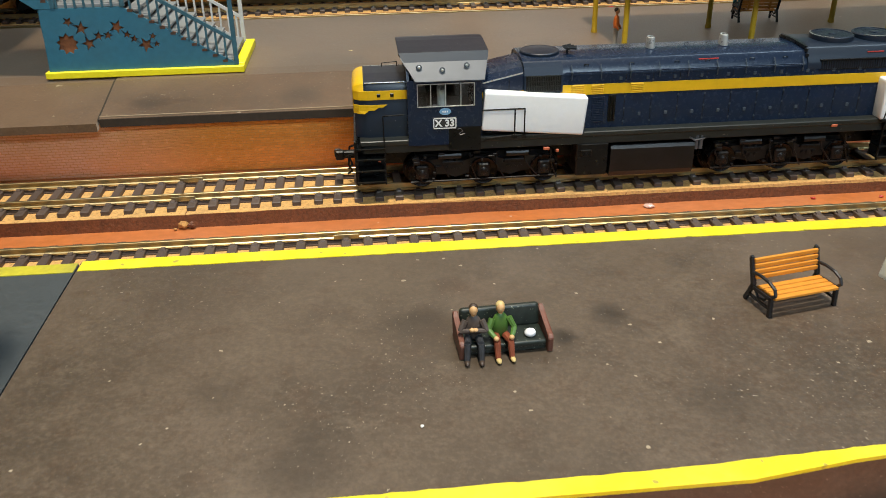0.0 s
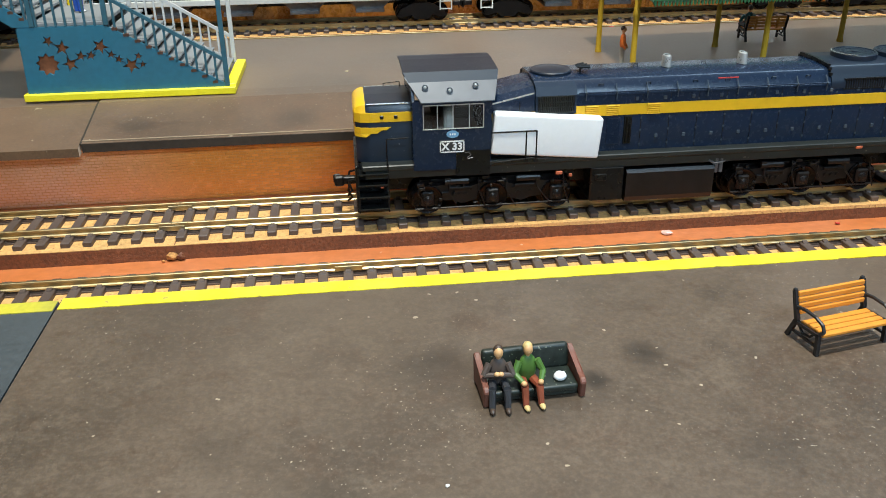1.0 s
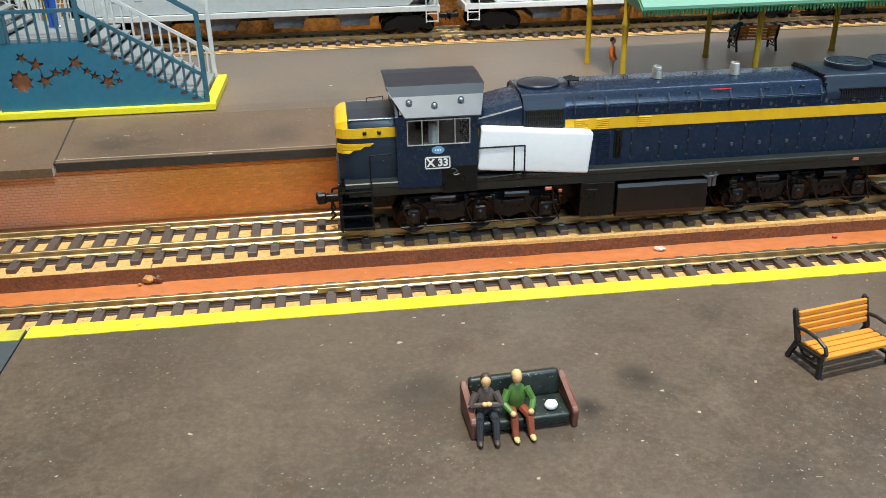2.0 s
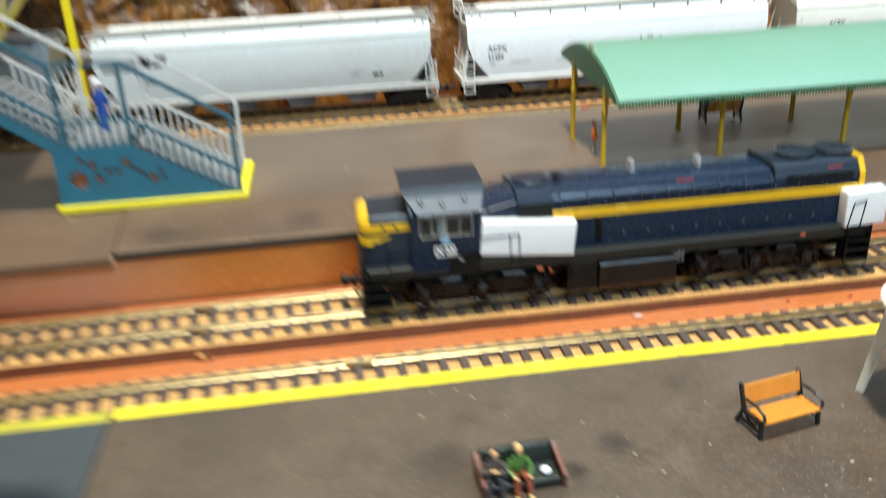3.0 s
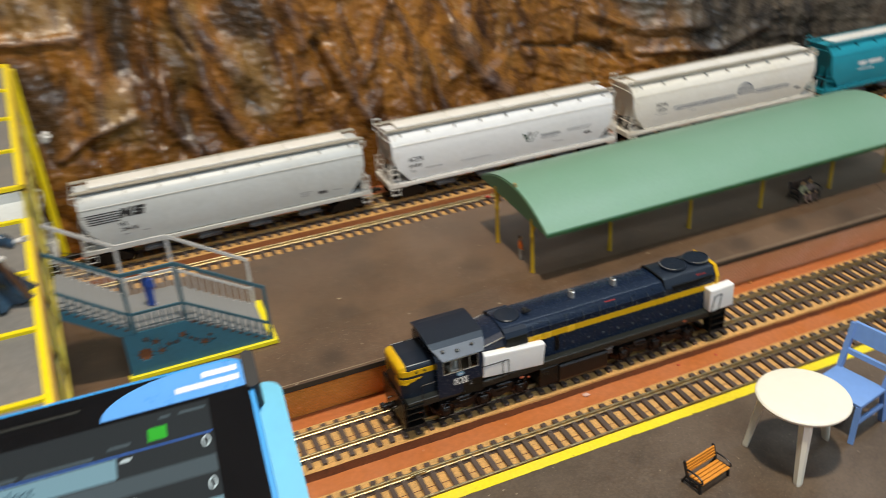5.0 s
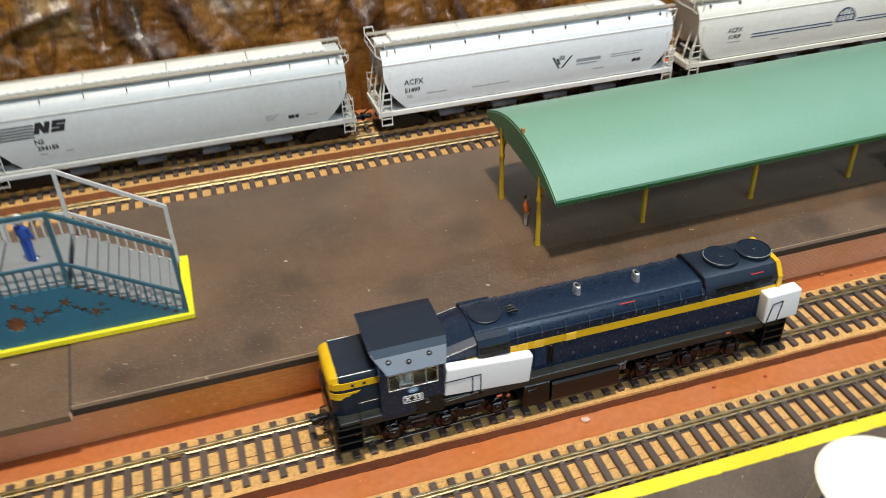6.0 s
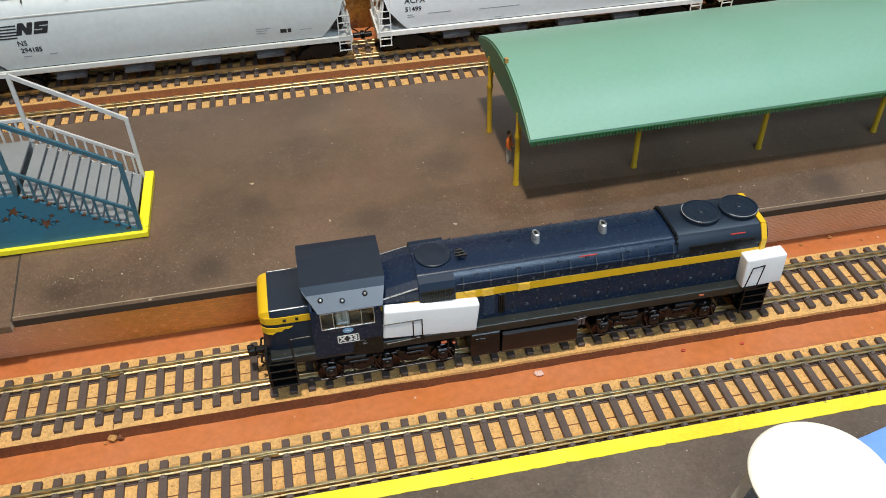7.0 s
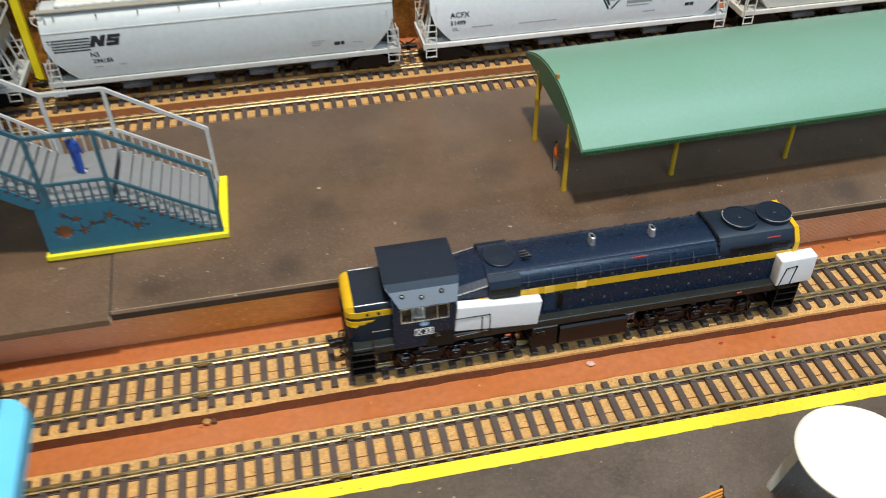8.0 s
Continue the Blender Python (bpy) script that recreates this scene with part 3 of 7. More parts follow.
    b = n.new("ShaderNodeBump")
    b.inputs["Strength"].default_value, b.inputs["Distance"].default_value = 0.6, 1.0 * MM
    l.new(calc("ADD", calc("MULTIPLY", flake, 0.6), calc("ADD", calc("MULTIPLY", crinkle, 0.45), calc("MULTIPLY", fine, 0.55))), b.inputs["Height"])
    l.new(b.outputs[0], bsdf.inputs["Normal"])
    return mat


ROCK = rock_paint()
# the large folds of the cloth: breadth, how far they stand out, and their course over the cliff as x, z
FOLDS = [(6, 5, ((-206, 210), (-212, 152), (-220, 105))), (8, 10, ((-158, 195), (-133, 152), (-118, 128))), (6.5, 9, ((-156, 175), (-143, 140), (-141, 114), (-120, 76))),
         (5, 6, ((-174, 130), (-172, 102), (-158, 78))), (6, 7, ((-74, 200), (-66, 140))), (5, 6, ((-50, 132), (-40, 105), (-26, 78))), (5, 6, ((2, 160), (-15, 120), (-26, 105))),
         (5.5, 7, ((2, 165), (21, 126), (19, 80))), (4, 5, ((28, 124), (38, 92), (44, 76))), (7, 9, ((36, 185), (55, 143), (76, 116))), (8, 9, ((52, 138), (70, 108), (100, 76))),
         (3, 4, ((-76, 135), (-79, 85))), (4, 5, ((-300, 171), (-248, 169), (-222, 170))), (3, 4, ((-250, 90), (-223, 103), (-196, 110))), (5, 6, ((190, 128), (235, 112), (300, 108))),
         (5, 6, ((150, 160), (210, 150), (280, 152))), (4, 6, ((230, 92), (300, 84), (370, 92)))]
FURROWS = [(11, 7, ((-190, 215), (-196, 143))), (2.5, 6, ((-169, 200), (-176, 134), (-183, 88))), (8, 6, ((-159, 122), (-166, 80))), (2, 5, ((-152, 158), (-146, 146))), (3, 6, ((-58, 140), (-48, 100))),
           (2, 5, ((30, 110), (33, 80))), (6, 7, ((175, 104), (205, 92))), (3, 5, ((120, 110), (175, 100)))]
# where the brush left umber and slate: middle, half breadth and half height
# where it left pale tan
TAN = [(-104, 118, 30, 46), (-150, 150, 18, 40), (-222, 190, 50, 26), (-292, 150, 30, 24), (128, 178, 34, 18), (-205, 110, 20, 26)]
UMBER = [(-255, 128, 26, 48), (-192, 175, 13, 36), (-163, 98, 9, 24), (-106, 165, 34, 24), (-300, 190, 70, 16), (-320, 120, 40, 60), (0, 205, 40, 16), (196, 97, 26, 10)]


def course(points, x, z):
    """How far a place is from a fold's course, and how far along it lies, 0 to 1."""
    best, along = 1e9, 0.0
    n = len(points) - 1
    for i, (a, b) in enumerate(zip(points, points[1:])):
        dx, dz = b[0] - a[0], b[1] - a[1]
        s = max(0.0, min(1.0, ((x - a[0]) * dx + (z - a[1]) * dz) / (dx * dx + dz * dz)))
        d = math.hypot(x - a[0] - s * dx, z - a[1] - s * dz)
        if d < best:
            best, along = d, (i + s) / n
    return best, along


def cliff_at(x, z):
    """How far the crumpled cloth stands out over a place of the cliff, and its paint."""
    p = Vector((x * 0.007, 0.3, z * 0.005))
    warp = noise.noise_vector(p * 2.2)
    wx, wz = x + 5 * warp.x + 2 * noise.noise((x * 0.07, 5, z * 0.07)), z + 5 * warp.y
    q = Vector((x * 0.018, 0.0, z * 0.010)) + warp * 0.5
    ridge = 1 - abs(noise.noise(q) * 2)
    fold = 1 - abs(noise.noise(Vector((x * 0.05, 4.0, z * 0.022)) + warp) * 2)
    crease = 1 - abs(noise.noise(Vector((x * 0.035 + z * 0.02, 2.0, z * 0.085)) + warp) * 2)
    crack = 1 - abs(noise.noise(Vector((x * 0.12, 9.0, z * 0.19)) + warp * 2) * 2)
    chip = 1 - abs(noise.noise(Vector((x * 0.2, 3.0, z * 0.26)) + warp * 3) * 2)
    out = 15 * noise.noise(p) + 4.0 * ridge ** 2 + 0.9 * fold ** 2 + (0.6 if x < 120 else 1.7) * crease ** 3 + 1.1 * crack ** 3 + 0.7 * chip ** 3 + 1.2 * noise.noise((x * 0.09, 7.0, z * 0.07))
    violet = umber = 0.0
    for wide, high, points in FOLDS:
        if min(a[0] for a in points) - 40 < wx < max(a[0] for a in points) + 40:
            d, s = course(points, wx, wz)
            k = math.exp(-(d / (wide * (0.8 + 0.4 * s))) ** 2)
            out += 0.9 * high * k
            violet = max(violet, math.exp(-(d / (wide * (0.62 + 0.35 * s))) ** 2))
    for wide, deep, points in FURROWS:
        if min(a[0] for a in points) - 40 < wx < max(a[0] for a in points) + 40:
            d, s = course(points, wx, wz)
            k = math.exp(-(d / wide) ** 2)
            out -= deep * k
            umber = max(umber, 0.6 * k)
    for cx, cz, a, b in UMBER:
        umber = max(umber, 1.25 - math.hypot((wx - cx) / a, (wz - cz) / b))
    slate = max(0.0, min(1.0, (x - 130 - 0.9 * (150 - z)) / 130)) + max(0.0, (z - 195) / 90)
    tan = max(0.0, min(1.0, max(1.3 - math.hypot((wx - cx) / a, (wz - cz) / b) for cx, cz, a, b in TAN)))
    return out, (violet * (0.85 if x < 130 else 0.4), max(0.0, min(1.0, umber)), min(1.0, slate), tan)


def cliff():
    bm = bmesh.new()
    xs = [-640 + 9 * i for i in range(32)] + [-352 + 1.8 * i for i in range(430)] + [422 + 9 * i for i in range(36)]
    zs = [20 + 5 * i for i in range(8)] + [60 + 1.6 * i for i in range(100)] + [220 + 12 * i for i in range(31)]
    rows, paints = [], []
    for z in zs:
        row = []
        for x in xs:
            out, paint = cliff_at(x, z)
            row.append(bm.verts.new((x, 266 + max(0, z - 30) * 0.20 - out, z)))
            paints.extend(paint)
        rows.append(row)
    for a, b in zip(rows, rows[1:]):
        for i in range(len(xs) - 1):
            bm.faces.new([a[i], a[i + 1], b[i + 1], b[i]])
    ob = part("cliff", bm, ROCK)
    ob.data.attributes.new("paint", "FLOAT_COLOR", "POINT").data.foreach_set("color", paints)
    ob.data.shade_smooth()
    return tagged(ob, "crumpled shiny painted rock cliff in ochre, rust and slate", kind="structure")


cliff()
WHITE_CHIP = surface("white_plaster", (0.75, 0.73, 0.68), 0.7, grain=300)
bm = bmesh.new()
ball(bm, (0, 0, 0), (3.4, 2.5, 3.8), 14, 10)
for v in bm.verts:
    v.co *= 1 + 0.55 * noise.noise(v.co * 0.6)
tagged(placed(part("plaster_patch", bm, WHITE_CHIP), -256, 266 + 78 * 0.20 - cliff_at(-256, 108)[0] - 0.5, 108), "bare white plaster patch on the painted cliff", "patch")


# ---- locomotive ----
NAVY = surface("navy_paint", (0.0065, 0.0150, 0.036), 0.27, vary=0.02, grain=700, stain=30, rough_vary=0.01, speck=(0.06, 0.075, 0.09), speck_size=1700, speck_cut=0.82, spec=0.36)
MATT_NAVY = surface("matt_navy_paint", (0.006, 0.0155, 0.034), 0.55, vary=0.05, grain=700, stain=50, spec=0.35)
ROOF_NAVY = surface("roof_navy_paint", (0.0065, 0.0130, 0.026), 0.36, vary=0.03, grain=700, stain=30, second=(0.009, 0.016, 0.026), amount=0.5, rough_vary=0.02, speck=(0.16, 0.16, 0.17), speck_size=1500, speck_cut=0.79)
GOLD = surface("golden_yellow_paint", (0.72, 0.42, 0.008), 0.35, vary=0.05, grain=400, stain=60)
BLACK = surface("black_plastic", (0.006, 0.006, 0.006), 0.30, vary=0.2, grain=500, stain=80, bump=0.03, spec=0.28)
CHARCOAL = surface("charcoal_walkway", (0.015, 0.017, 0.015), 0.42, vary=0.2, grain=600, stain=60, bump=0.02, speck=(0.16, 0.14, 0.11), speck_size=1100, speck_cut=0.75)
UNDER = surface("brown_black_running_gear", (0.0065, 0.0055, 0.0055), 0.38, vary=0.4, grain=400, stain=90, bump=0.03, second=(0.008, 0.0045, 0.004), amount=0.5, spec=0.4)
SILVER = surface("silver_paint", (0.62, 0.62, 0.60), 0.3, metal=0.7, vary=0.06, grain=400, stain=50)
GREY_PANEL = surface("grey_cab_panel", (0.112, 0.114, 0.122), 0.36, metal=0.35, vary=0.03, grain=400, stain=20)
WHITE_INK = surface("white_print", (0.8, 0.8, 0.78), 0.5, vary=0.03)
BLACK_INK = surface("black_print", (0.02, 0.02, 0.022), 0.5, vary=0.1)
PALE_BLUE = surface("pale_blue_badge", (0.16, 0.33, 0.52), 0.4, vary=0.1)
RED_PAINT = surface("red_paint", (0.55, 0.04, 0.03), 0.5, vary=0.1)
GLASS = clear("window_glass")
CREAM = surface("cab_inside", (0.30, 0.30, 0.27), 0.6, vary=0.08)
FOAM = surface("white_foam", (0.82, 0.82, 0.82), 0.55, vary=0.02, grain=600, stain=80, bump=0.03)
WHEEL = surface("dark_wheel_metal", (0.014, 0.011, 0.010), 0.25, metal=0.8, vary=0.15)


def locomotive():
    own = thing("locomotive", "navy blue and gold model diesel locomotive on the track", "locomotive", 0, 0.5, 0)
    # running board and sill
    bm = bmesh.new()
    box(bm, -107, 91, -16.6, 16.6, 26.8, 28.6, 0.3)
    box(bm, -106, 90, -15.8, 15.8, 23.8, 26.9, 0.2)
    part("walkway", bm, CHARCOAL, own, "dark grey running board along the hood")
    bm = bmesh.new()
    box(bm, -104, 88, -8, 8, 17, 24)
    part("underframe", bm, BLACK, own)

    # long hood
    def hood_section(k=0.0):
        half = [(-12.6, 28.5), (-12.6, 47.6), (-12.3, 48.5), (-9.7, 52.2), (-8.8, 52.8), (0, 53.2 + k)]
        return half + [(-y, z) for y, z in half[-2::-1]]
    bm = bmesh.new()
    prism(bm, hood_section(), "x", -50, 86.5)
    bmesh.ops.bevel(bm, geom=[e for e in bm.edges if abs(e.verts[0].co.x - 86.5) < 0.1 and abs(e.verts[1].co.x - 86.5) < 0.1], offset=1.6, segments=2, affect="EDGES")
    hood = part("hood", bm, NAVY, own, smooth=True)
    for s in (-1, 1):
        bm = bmesh.new()
        box(bm, -37 if s < 0 else -50, 88, min(s * 12.5, s * 12.78), max(s * 12.5, s * 12.78), 40.8, 44.5, 0.08)
        part("gold_stripe", bm, GOLD, own, "golden yellow stripe along the hood")
    # rear end: gold outline
    bm = bmesh.new()
    pts = [(-12.9, 40.8), (-12.9, 48.6), (-9.6, 53.9), (0, 54.6), (9.6, 53.9), (12.9, 48.6), (12.9, 40.8)]
    for p, q in zip(pts, pts[1:]):
        bar(bm, (86.6, *p), (86.6, *q), 2.2, 0.9)
    part("gold_end_trim", bm, GOLD, own, "golden yellow edging of the rear end")
    bm = bmesh.new()
    prism(bm, [(-12, 28.6), (12, 28.6), (12, 48.2), (9.2, 53.0), (0, 53.9), (-9.2, 53.0), (-12, 48.2)], "x", 86.2, 88.8)
    part("rear_end", bm, NAVY, own)
    # raised radiator section
    bm = bmesh.new()
    half = [(-12.75, 46.5), (-12.75, 48.4), (-12.4, 49.3), (-9.9, 53.2), (-9.0, 53.8), (0, 54.3)]
    prism(bm, half + [(-y, z) for y, z in half[-2::-1]], "x", 51, 86)
    rad = part("radiator_hood", bm, ROOF_NAVY, own, smooth=True)
    bm = bmesh.new()
    for y in range(-11, 12):
        z = 54.25 - 0.04 * abs(y) if abs(y) < 9.5 else 53.2 - (abs(y) - 9.9) * 1.56
        box(bm, 50.3, 51.3, y - 0.5, y + 0.5, z - 0.8, z + 0.25)
    part("roof_seam", bm, BLACK, rad)
    for s in (-1, 1):
        bm = bmesh.new()
        for i in range(32):
            x = 56 + i * 0.85
            box(bm, x, x + 0.35, min(s * 12.2, s * 12.95), max(s * 12.2, s * 12.95), 46.6, 49.6)
        for z in (46.4, 49.7):
            box(bm, 55.4, 83.4, min(s * 12.2, s * 13.0), max(s * 12.2, s * 13.0), z - 0.2, z + 0.2)
        part("radiator_grille", bm, BLACK, rad, "fine black radiator mesh")
    for x in (65, 81):
        bm = bmesh.new()
        lathe(bm, [(7.6, 54.0), (7.6, 55.6), (7.2, 55.9), (6.8, 55.9), (6.7, 55.62), (3.0, 55.68), (0.6, 55.7)], (x, 0.5, 0), 40)
        fan = part("radiator_fan", bm, ROOF_NAVY, own, smooth=True)
        bm = bmesh.new()
        for k in range(24):
            a = math.pi * 2 * k / 24
            bar(bm, (x, 0.5, 55.64), (x + 6.9 * math.cos(a), 0.5 + 6.9 * math.sin(a), 55.60), 0.16, 0.16)
        for r in (2.2, 4.4):
            for k in range(20):
                a, b = math.pi * 2 * k / 20, math.pi * 2 * (k + 1) / 20
                bar(bm, (x + r * math.cos(a), 0.5 + r * math.sin(a), 55.66), (x + r * math.cos(b), 0.5 + r * math.sin(b), 55.66), 0.16, 0.14)
        lathe(bm, [(1.3, 55.3), (1.3, 55.9), (0.9, 56.1)], (x, 0.5, 0), 14)
        part("fan_grille", bm, ROOF_NAVY, fan)
        # bright arc that puts the rim's highlight into the colour
        bm = bmesh.new()
        for k in range(7):
            a = math.pi * (0.75 + 0.09 * k) if x == 65 else math.pi * (1.2 + 0.09 * k)
            b = a + math.pi * 0.09
            bar(bm, (x + 7.45 * math.cos(a), 0.5 + 7.45 * math.sin(a), 55.95), (x + 7.45 * math.cos(b), 0.5 + 7.45 * math.sin(b), 55.95), 0.35, 0.12)
        part("worn_rim", bm, SILVER, fan, "silver arc standing in for the rim's highlight")
    # dome, exhausts, horn
    bm = bmesh.new()
    lathe(bm, [(7.0, 52.6), (7.0, 53.7), (6.6, 54.0), (6.0, 53.9), (4.2, 54.3), (1.5, 54.5), (0.3, 54.5)], (-42.3, 0.3, 0), 32)
    part("dynamic_brake_dome", bm, ROOF_NAVY, own, "round blue roof dome", smooth=True)
    for x in (-2.2, 24.6):
        bm = bmesh.new()
        b = bmesh.new()
        lathe(b, [(1.5, 0), (1.35, 2.2), (1.25, 3.6), (0.9, 3.9), (0.75, 3.2), (0.7, 1.4)], seg=20)
        merge(bm, b, Matrix.Translation((x, 0.4, 53.3)) @ Matrix.Diagonal((1.05, 1.75, 1.0, 1)))
        stack = part("exhaust_stack", bm, SILVER, own, "shiny silver oval exhaust stack", smooth=True)
        bm = bmesh.new()
        box(bm, x - 0.35, x + 0.35, -0.6, 1.4, 56.0, 57.0)
        part("stack_opening", bm, BLACK, stack)
    bm = bmesh.new()
    for dy in (-1.4, 0.2, 1.8):
        rod(bm, (-34.5, dy - 3, 55.2), (-30.8 - 0.4 * dy, dy - 3, 55.3), 0.28, 8, 0.75)
    rod(bm, (-33, -5, 55.1), (-33, 0, 55.1), 0.35)
    rod(bm, (-33, -2.8, 53), (-33, -2.8, 55.2), 0.4)
    part("air_horn", bm, BLACK, own, "black three-chime air horn")
    # lower hood behind the cab rises towards the blower box
    bm = bmesh.new()
    rings = []
    for x, half in ((-65, [(-12.6, 28.5), (-12.6, 45.4), (-12.4, 46.2), (-9.0, 47.6), (-5, 48.6), (0, 49.0)]), (-49.8, [(-12.6, 28.5), (-12.6, 48.6), (-12.4, 49.4), (-9.0, 50.8), (-5, 51.8), (0, 52.2)])):
        rings.append([bm.verts.new((x, y, z)) for y, z in half + [(-y, z) for y, z in half[-2::-1]]])
    for i in range(len(rings[0])):
        j = (i + 1) % len(rings[0])
        bm.faces.new([rings[0][i], rings[0][j], rings[1][j], rings[1][i]])
    bm.faces.new(rings[0][::-1])
    bm.faces.new(rings[1])
    part("low_hood", bm, NAVY, own)
    bm = bmesh.new()
    box(bm, -55.2, -54.9, -12.72, -12.5, 29, 47.0)
    box(bm, -64.8, -55, -12.7, -12.5, 43.4, 43.7)
    part("low_hood_seams", bm, BLACK, own)
    for s in (-1, 1):
        bm = bmesh.new()
        box(bm, -65, -50, min(s * 12.5, s * 12.78), max(s * 12.5, s * 12.78), 41.0, 43.2, 0.05)
        part("gold_stripe", bm, GOLD, own)
        bm = bmesh.new()
        prism(bm, [(s * 9.5, 42.6), (s * 14.0, 42.6), (s * 14.0, 48.6), (s * 12.6, 51.2), (s * 9.5, 52.2)][::-s], "x", -50, -36.6)
        cab_box = part("blower_box", bm, MATT_NAVY, own)
        bm = bmesh.new()
        box(bm, -49.4, -37.3, min(s * 13.95, s * 14.08), max(s * 13.95, s * 14.08), 42.9, 48.6)
        part("blower_opening", bm, BLACK, cab_box)
        bm = bmesh.new()
        for i in range(19):
            x = -48.8 + i * 0.6
            bar(bm, (x, s * 14.25, 43.2), (x, s * 14.25, 48.3), 0.22, 0.35)
        for z in (43.1, 44.8, 46.5, 48.4):
            bar(bm, (-49.2, s * 14.2, z), (-37.6, s * 14.2, z), 0.25, 0.25)
        part("blower_grille", bm, CHARCOAL, cab_box, "dark barred grille")
        bm = bmesh.new()
        bar(bm, (-64.6, s * 12.4, 46.2), (-50.4, s * 12.4, 49.3), 0.45, 0.4)
        part("fairing_edge", bm, SILVER, own, "bare metal edge of the sloping fairing")
    # hood doors: seams, latches, hinges and louvres
    seam = bmesh.new()
    for i in range(10):
        x = -14 + i * 9.6
        for s in (-1, 1):
            box(seam, x - 0.1, x + 0.1, min(s * 12.4, s * 12.68), max(s * 12.4, s * 12.68), 29, 40.6)
            box(seam, x - 0.1, x + 0.1, min(s * 12.3, s * 12.66), max(s * 12.3, s * 12.66), 44.8, 47.6)
    tagged(part("door_seams", seam, BLACK, hood), kind="stuff")
    bm = bmesh.new()
    for s in (-1, 1):
        prism(bm, [(s * 12.2, 47.6), (s * 13.0, 47.7), (s * 12.9, 48.3), (s * 12.0, 48.5)][::-s], "x", -36, 50.5)
    part("hood_ledge", bm, NAVY, hood)
    # paler navy; on the stanchions it paints their glints in
    PALE_NAVY = surface("pale_navy_paint", (0.045, 0.060, 0.080), 0.45, vary=0.25, grain=500)
    for s in (-1, 1):
        bm = bmesh.new()
        rod(bm, (-35.6, s * 13.35, 48.9), (50.2, s * 13.35, 48.9), 0.24, 6)
        rail = part("hood_rail", bm, NAVY, hood, "thin pipe rail along the hood ledge", smooth=True)
        one = None
        for i in range(9):
            x = -33.4 + i * 10.3
            if one is None:
                bm = bmesh.new()
                path_rod(bm, [(0, -0.1, 46.3), (0, 0, 49.0), (0, 1.6, 51.2)], 0.2, 5)
                ball(bm, (0, -0.25, 48.9), (0.42, 0.42, 0.42), 8, 5)
                one = part("stanchion", bm, PALE_NAVY, rail, "rail stanchion with its glint in paler navy")
                ob = one
            else:
                ob = new("stanchion", one.data)
                ob.parent = rail
            ob.location = (x * MM, s * 13.35 * MM, 0)
            if s > 0:
                ob.rotation_euler.z = math.pi
        bm = bmesh.new()
        for i in range(10):
            x = -14 + i * 9.6
            for z in (30.6, 35.4, 39.6, 45.4):
                box(bm, x - 0.28, x + 0.28, *sorted((s * 12.5, s * 12.85)), z - 0.3, z + 0.3)
        tagged(part("door_hinges", bm, PALE_NAVY, hood), kind="stuff")
    one = None
    for s in (-1, 1):
        for i in range(10):
            for x, z in ((-18 + i * 9.6, 33.2), (-16.0 + i * 9.6, 46.2)):
                if one is None:
                    bm = bmesh.new()
                    box(bm, -0.55, 0.55, -0.25, 0.25, -0.6, 0.6, 0.12)
                    one = part("latch", bm, PALE_NAVY, hood, "pale navy square door latch")
                    ob = one
                else:
                    ob = new("latch", one.data)
                    ob.parent = hood
                ob.location = (x * MM, s * 12.75 * MM, z * MM)
    for x, z0, z1, m in ((-31, 40.9, 44.4, GOLD), (-24, 40.9, 44.4, GOLD), (-10, 40.9, 44.4, GOLD), (-23.4, 31, 39.8, NAVY)):
        bm = bmesh.new()
        z = z0
        while z < z1:
            prism(bm, [(-12.6, z), (-13.15, z + 0.1), (-12.6, z + 0.5)], "x", x - 2.2, x + 2.2)
            z += 0.62
        part("louvre", bm, m, hood)
    bm = bmesh.new()
    box(bm, -19.8, -17.2, -13.1, -12.4, 31.0, 40.5, 0.15)
    rod(bm, (-18.9, -13.4, 31.5), (-18.9, -13.4, 40.2), 0.35)
    rod(bm, (-17.9, -13.4, 31.5), (-17.9, -13.4, 38), 0.3)
    part("filter_recess", bm, BLACK, hood)
    bm = bmesh.new()
    for x, y, z in [(x, -10.9, 50.4) for x in (-28, -12, 4, 15, 31, 43)] + [(x, 3, 53.05) for x in (-12, 12, 40)]:
        path_rod(bm, [(x - 0.7, y, z), (x - 0.7, y - 0.3, z + 0.7), (x + 0.7, y - 0.3, z + 0.7), (x + 0.7, y, z)], 0.14, 5)
    part("lifting_eyes", bm, BLACK, hood)
    for x, w, y, z in ((12, 7, -10.4, 51.25), (73, 6, -11.0, 51.6)):
        bm = bmesh.new()
        bar(bm, (x, y, z), (x + w, y, z), 0.5, 0.3)
        part("red_scuff", bm, RED_PAINT, hood, "red paint scuff on the roof")

    # cab
    cab = bmesh.new()
    x0, x1, h, z0, zt = -90.3, -65.0, 17.3, 26.6, 49.4
    for s in (-1, 1):
        ya, yb = min(s * h, s * (h - 0.8)), max(s * h, s * (h - 0.8))
        box(cab, x0, x1, ya, yb, z0 + 6.2, 40.2)
        box(cab, x0, -76.5, ya, yb, z0, z0 + 6.2)
        box(cab, x0, -86.9, ya, yb, 40.2, 48.3)
        box(cab, -67.6, x1, ya, yb, 40.2, 48.3)
        box(cab, x0, x1, ya, yb, 48.3, zt)
    for x, side in ((x0, 0.8), (x1 - 0.8, 0.8)):
        prism(cab, [(-h + 0.8, z0), (h - 0.8, z0), (h - 0.8, 40), (-h + 0.8, 40)], "x", x, x + side)
        for y in (-h + 0.8, -1.5, h - 4.2):
            box(cab, x, x + side, y, y + 3.4, 40, 48.0)
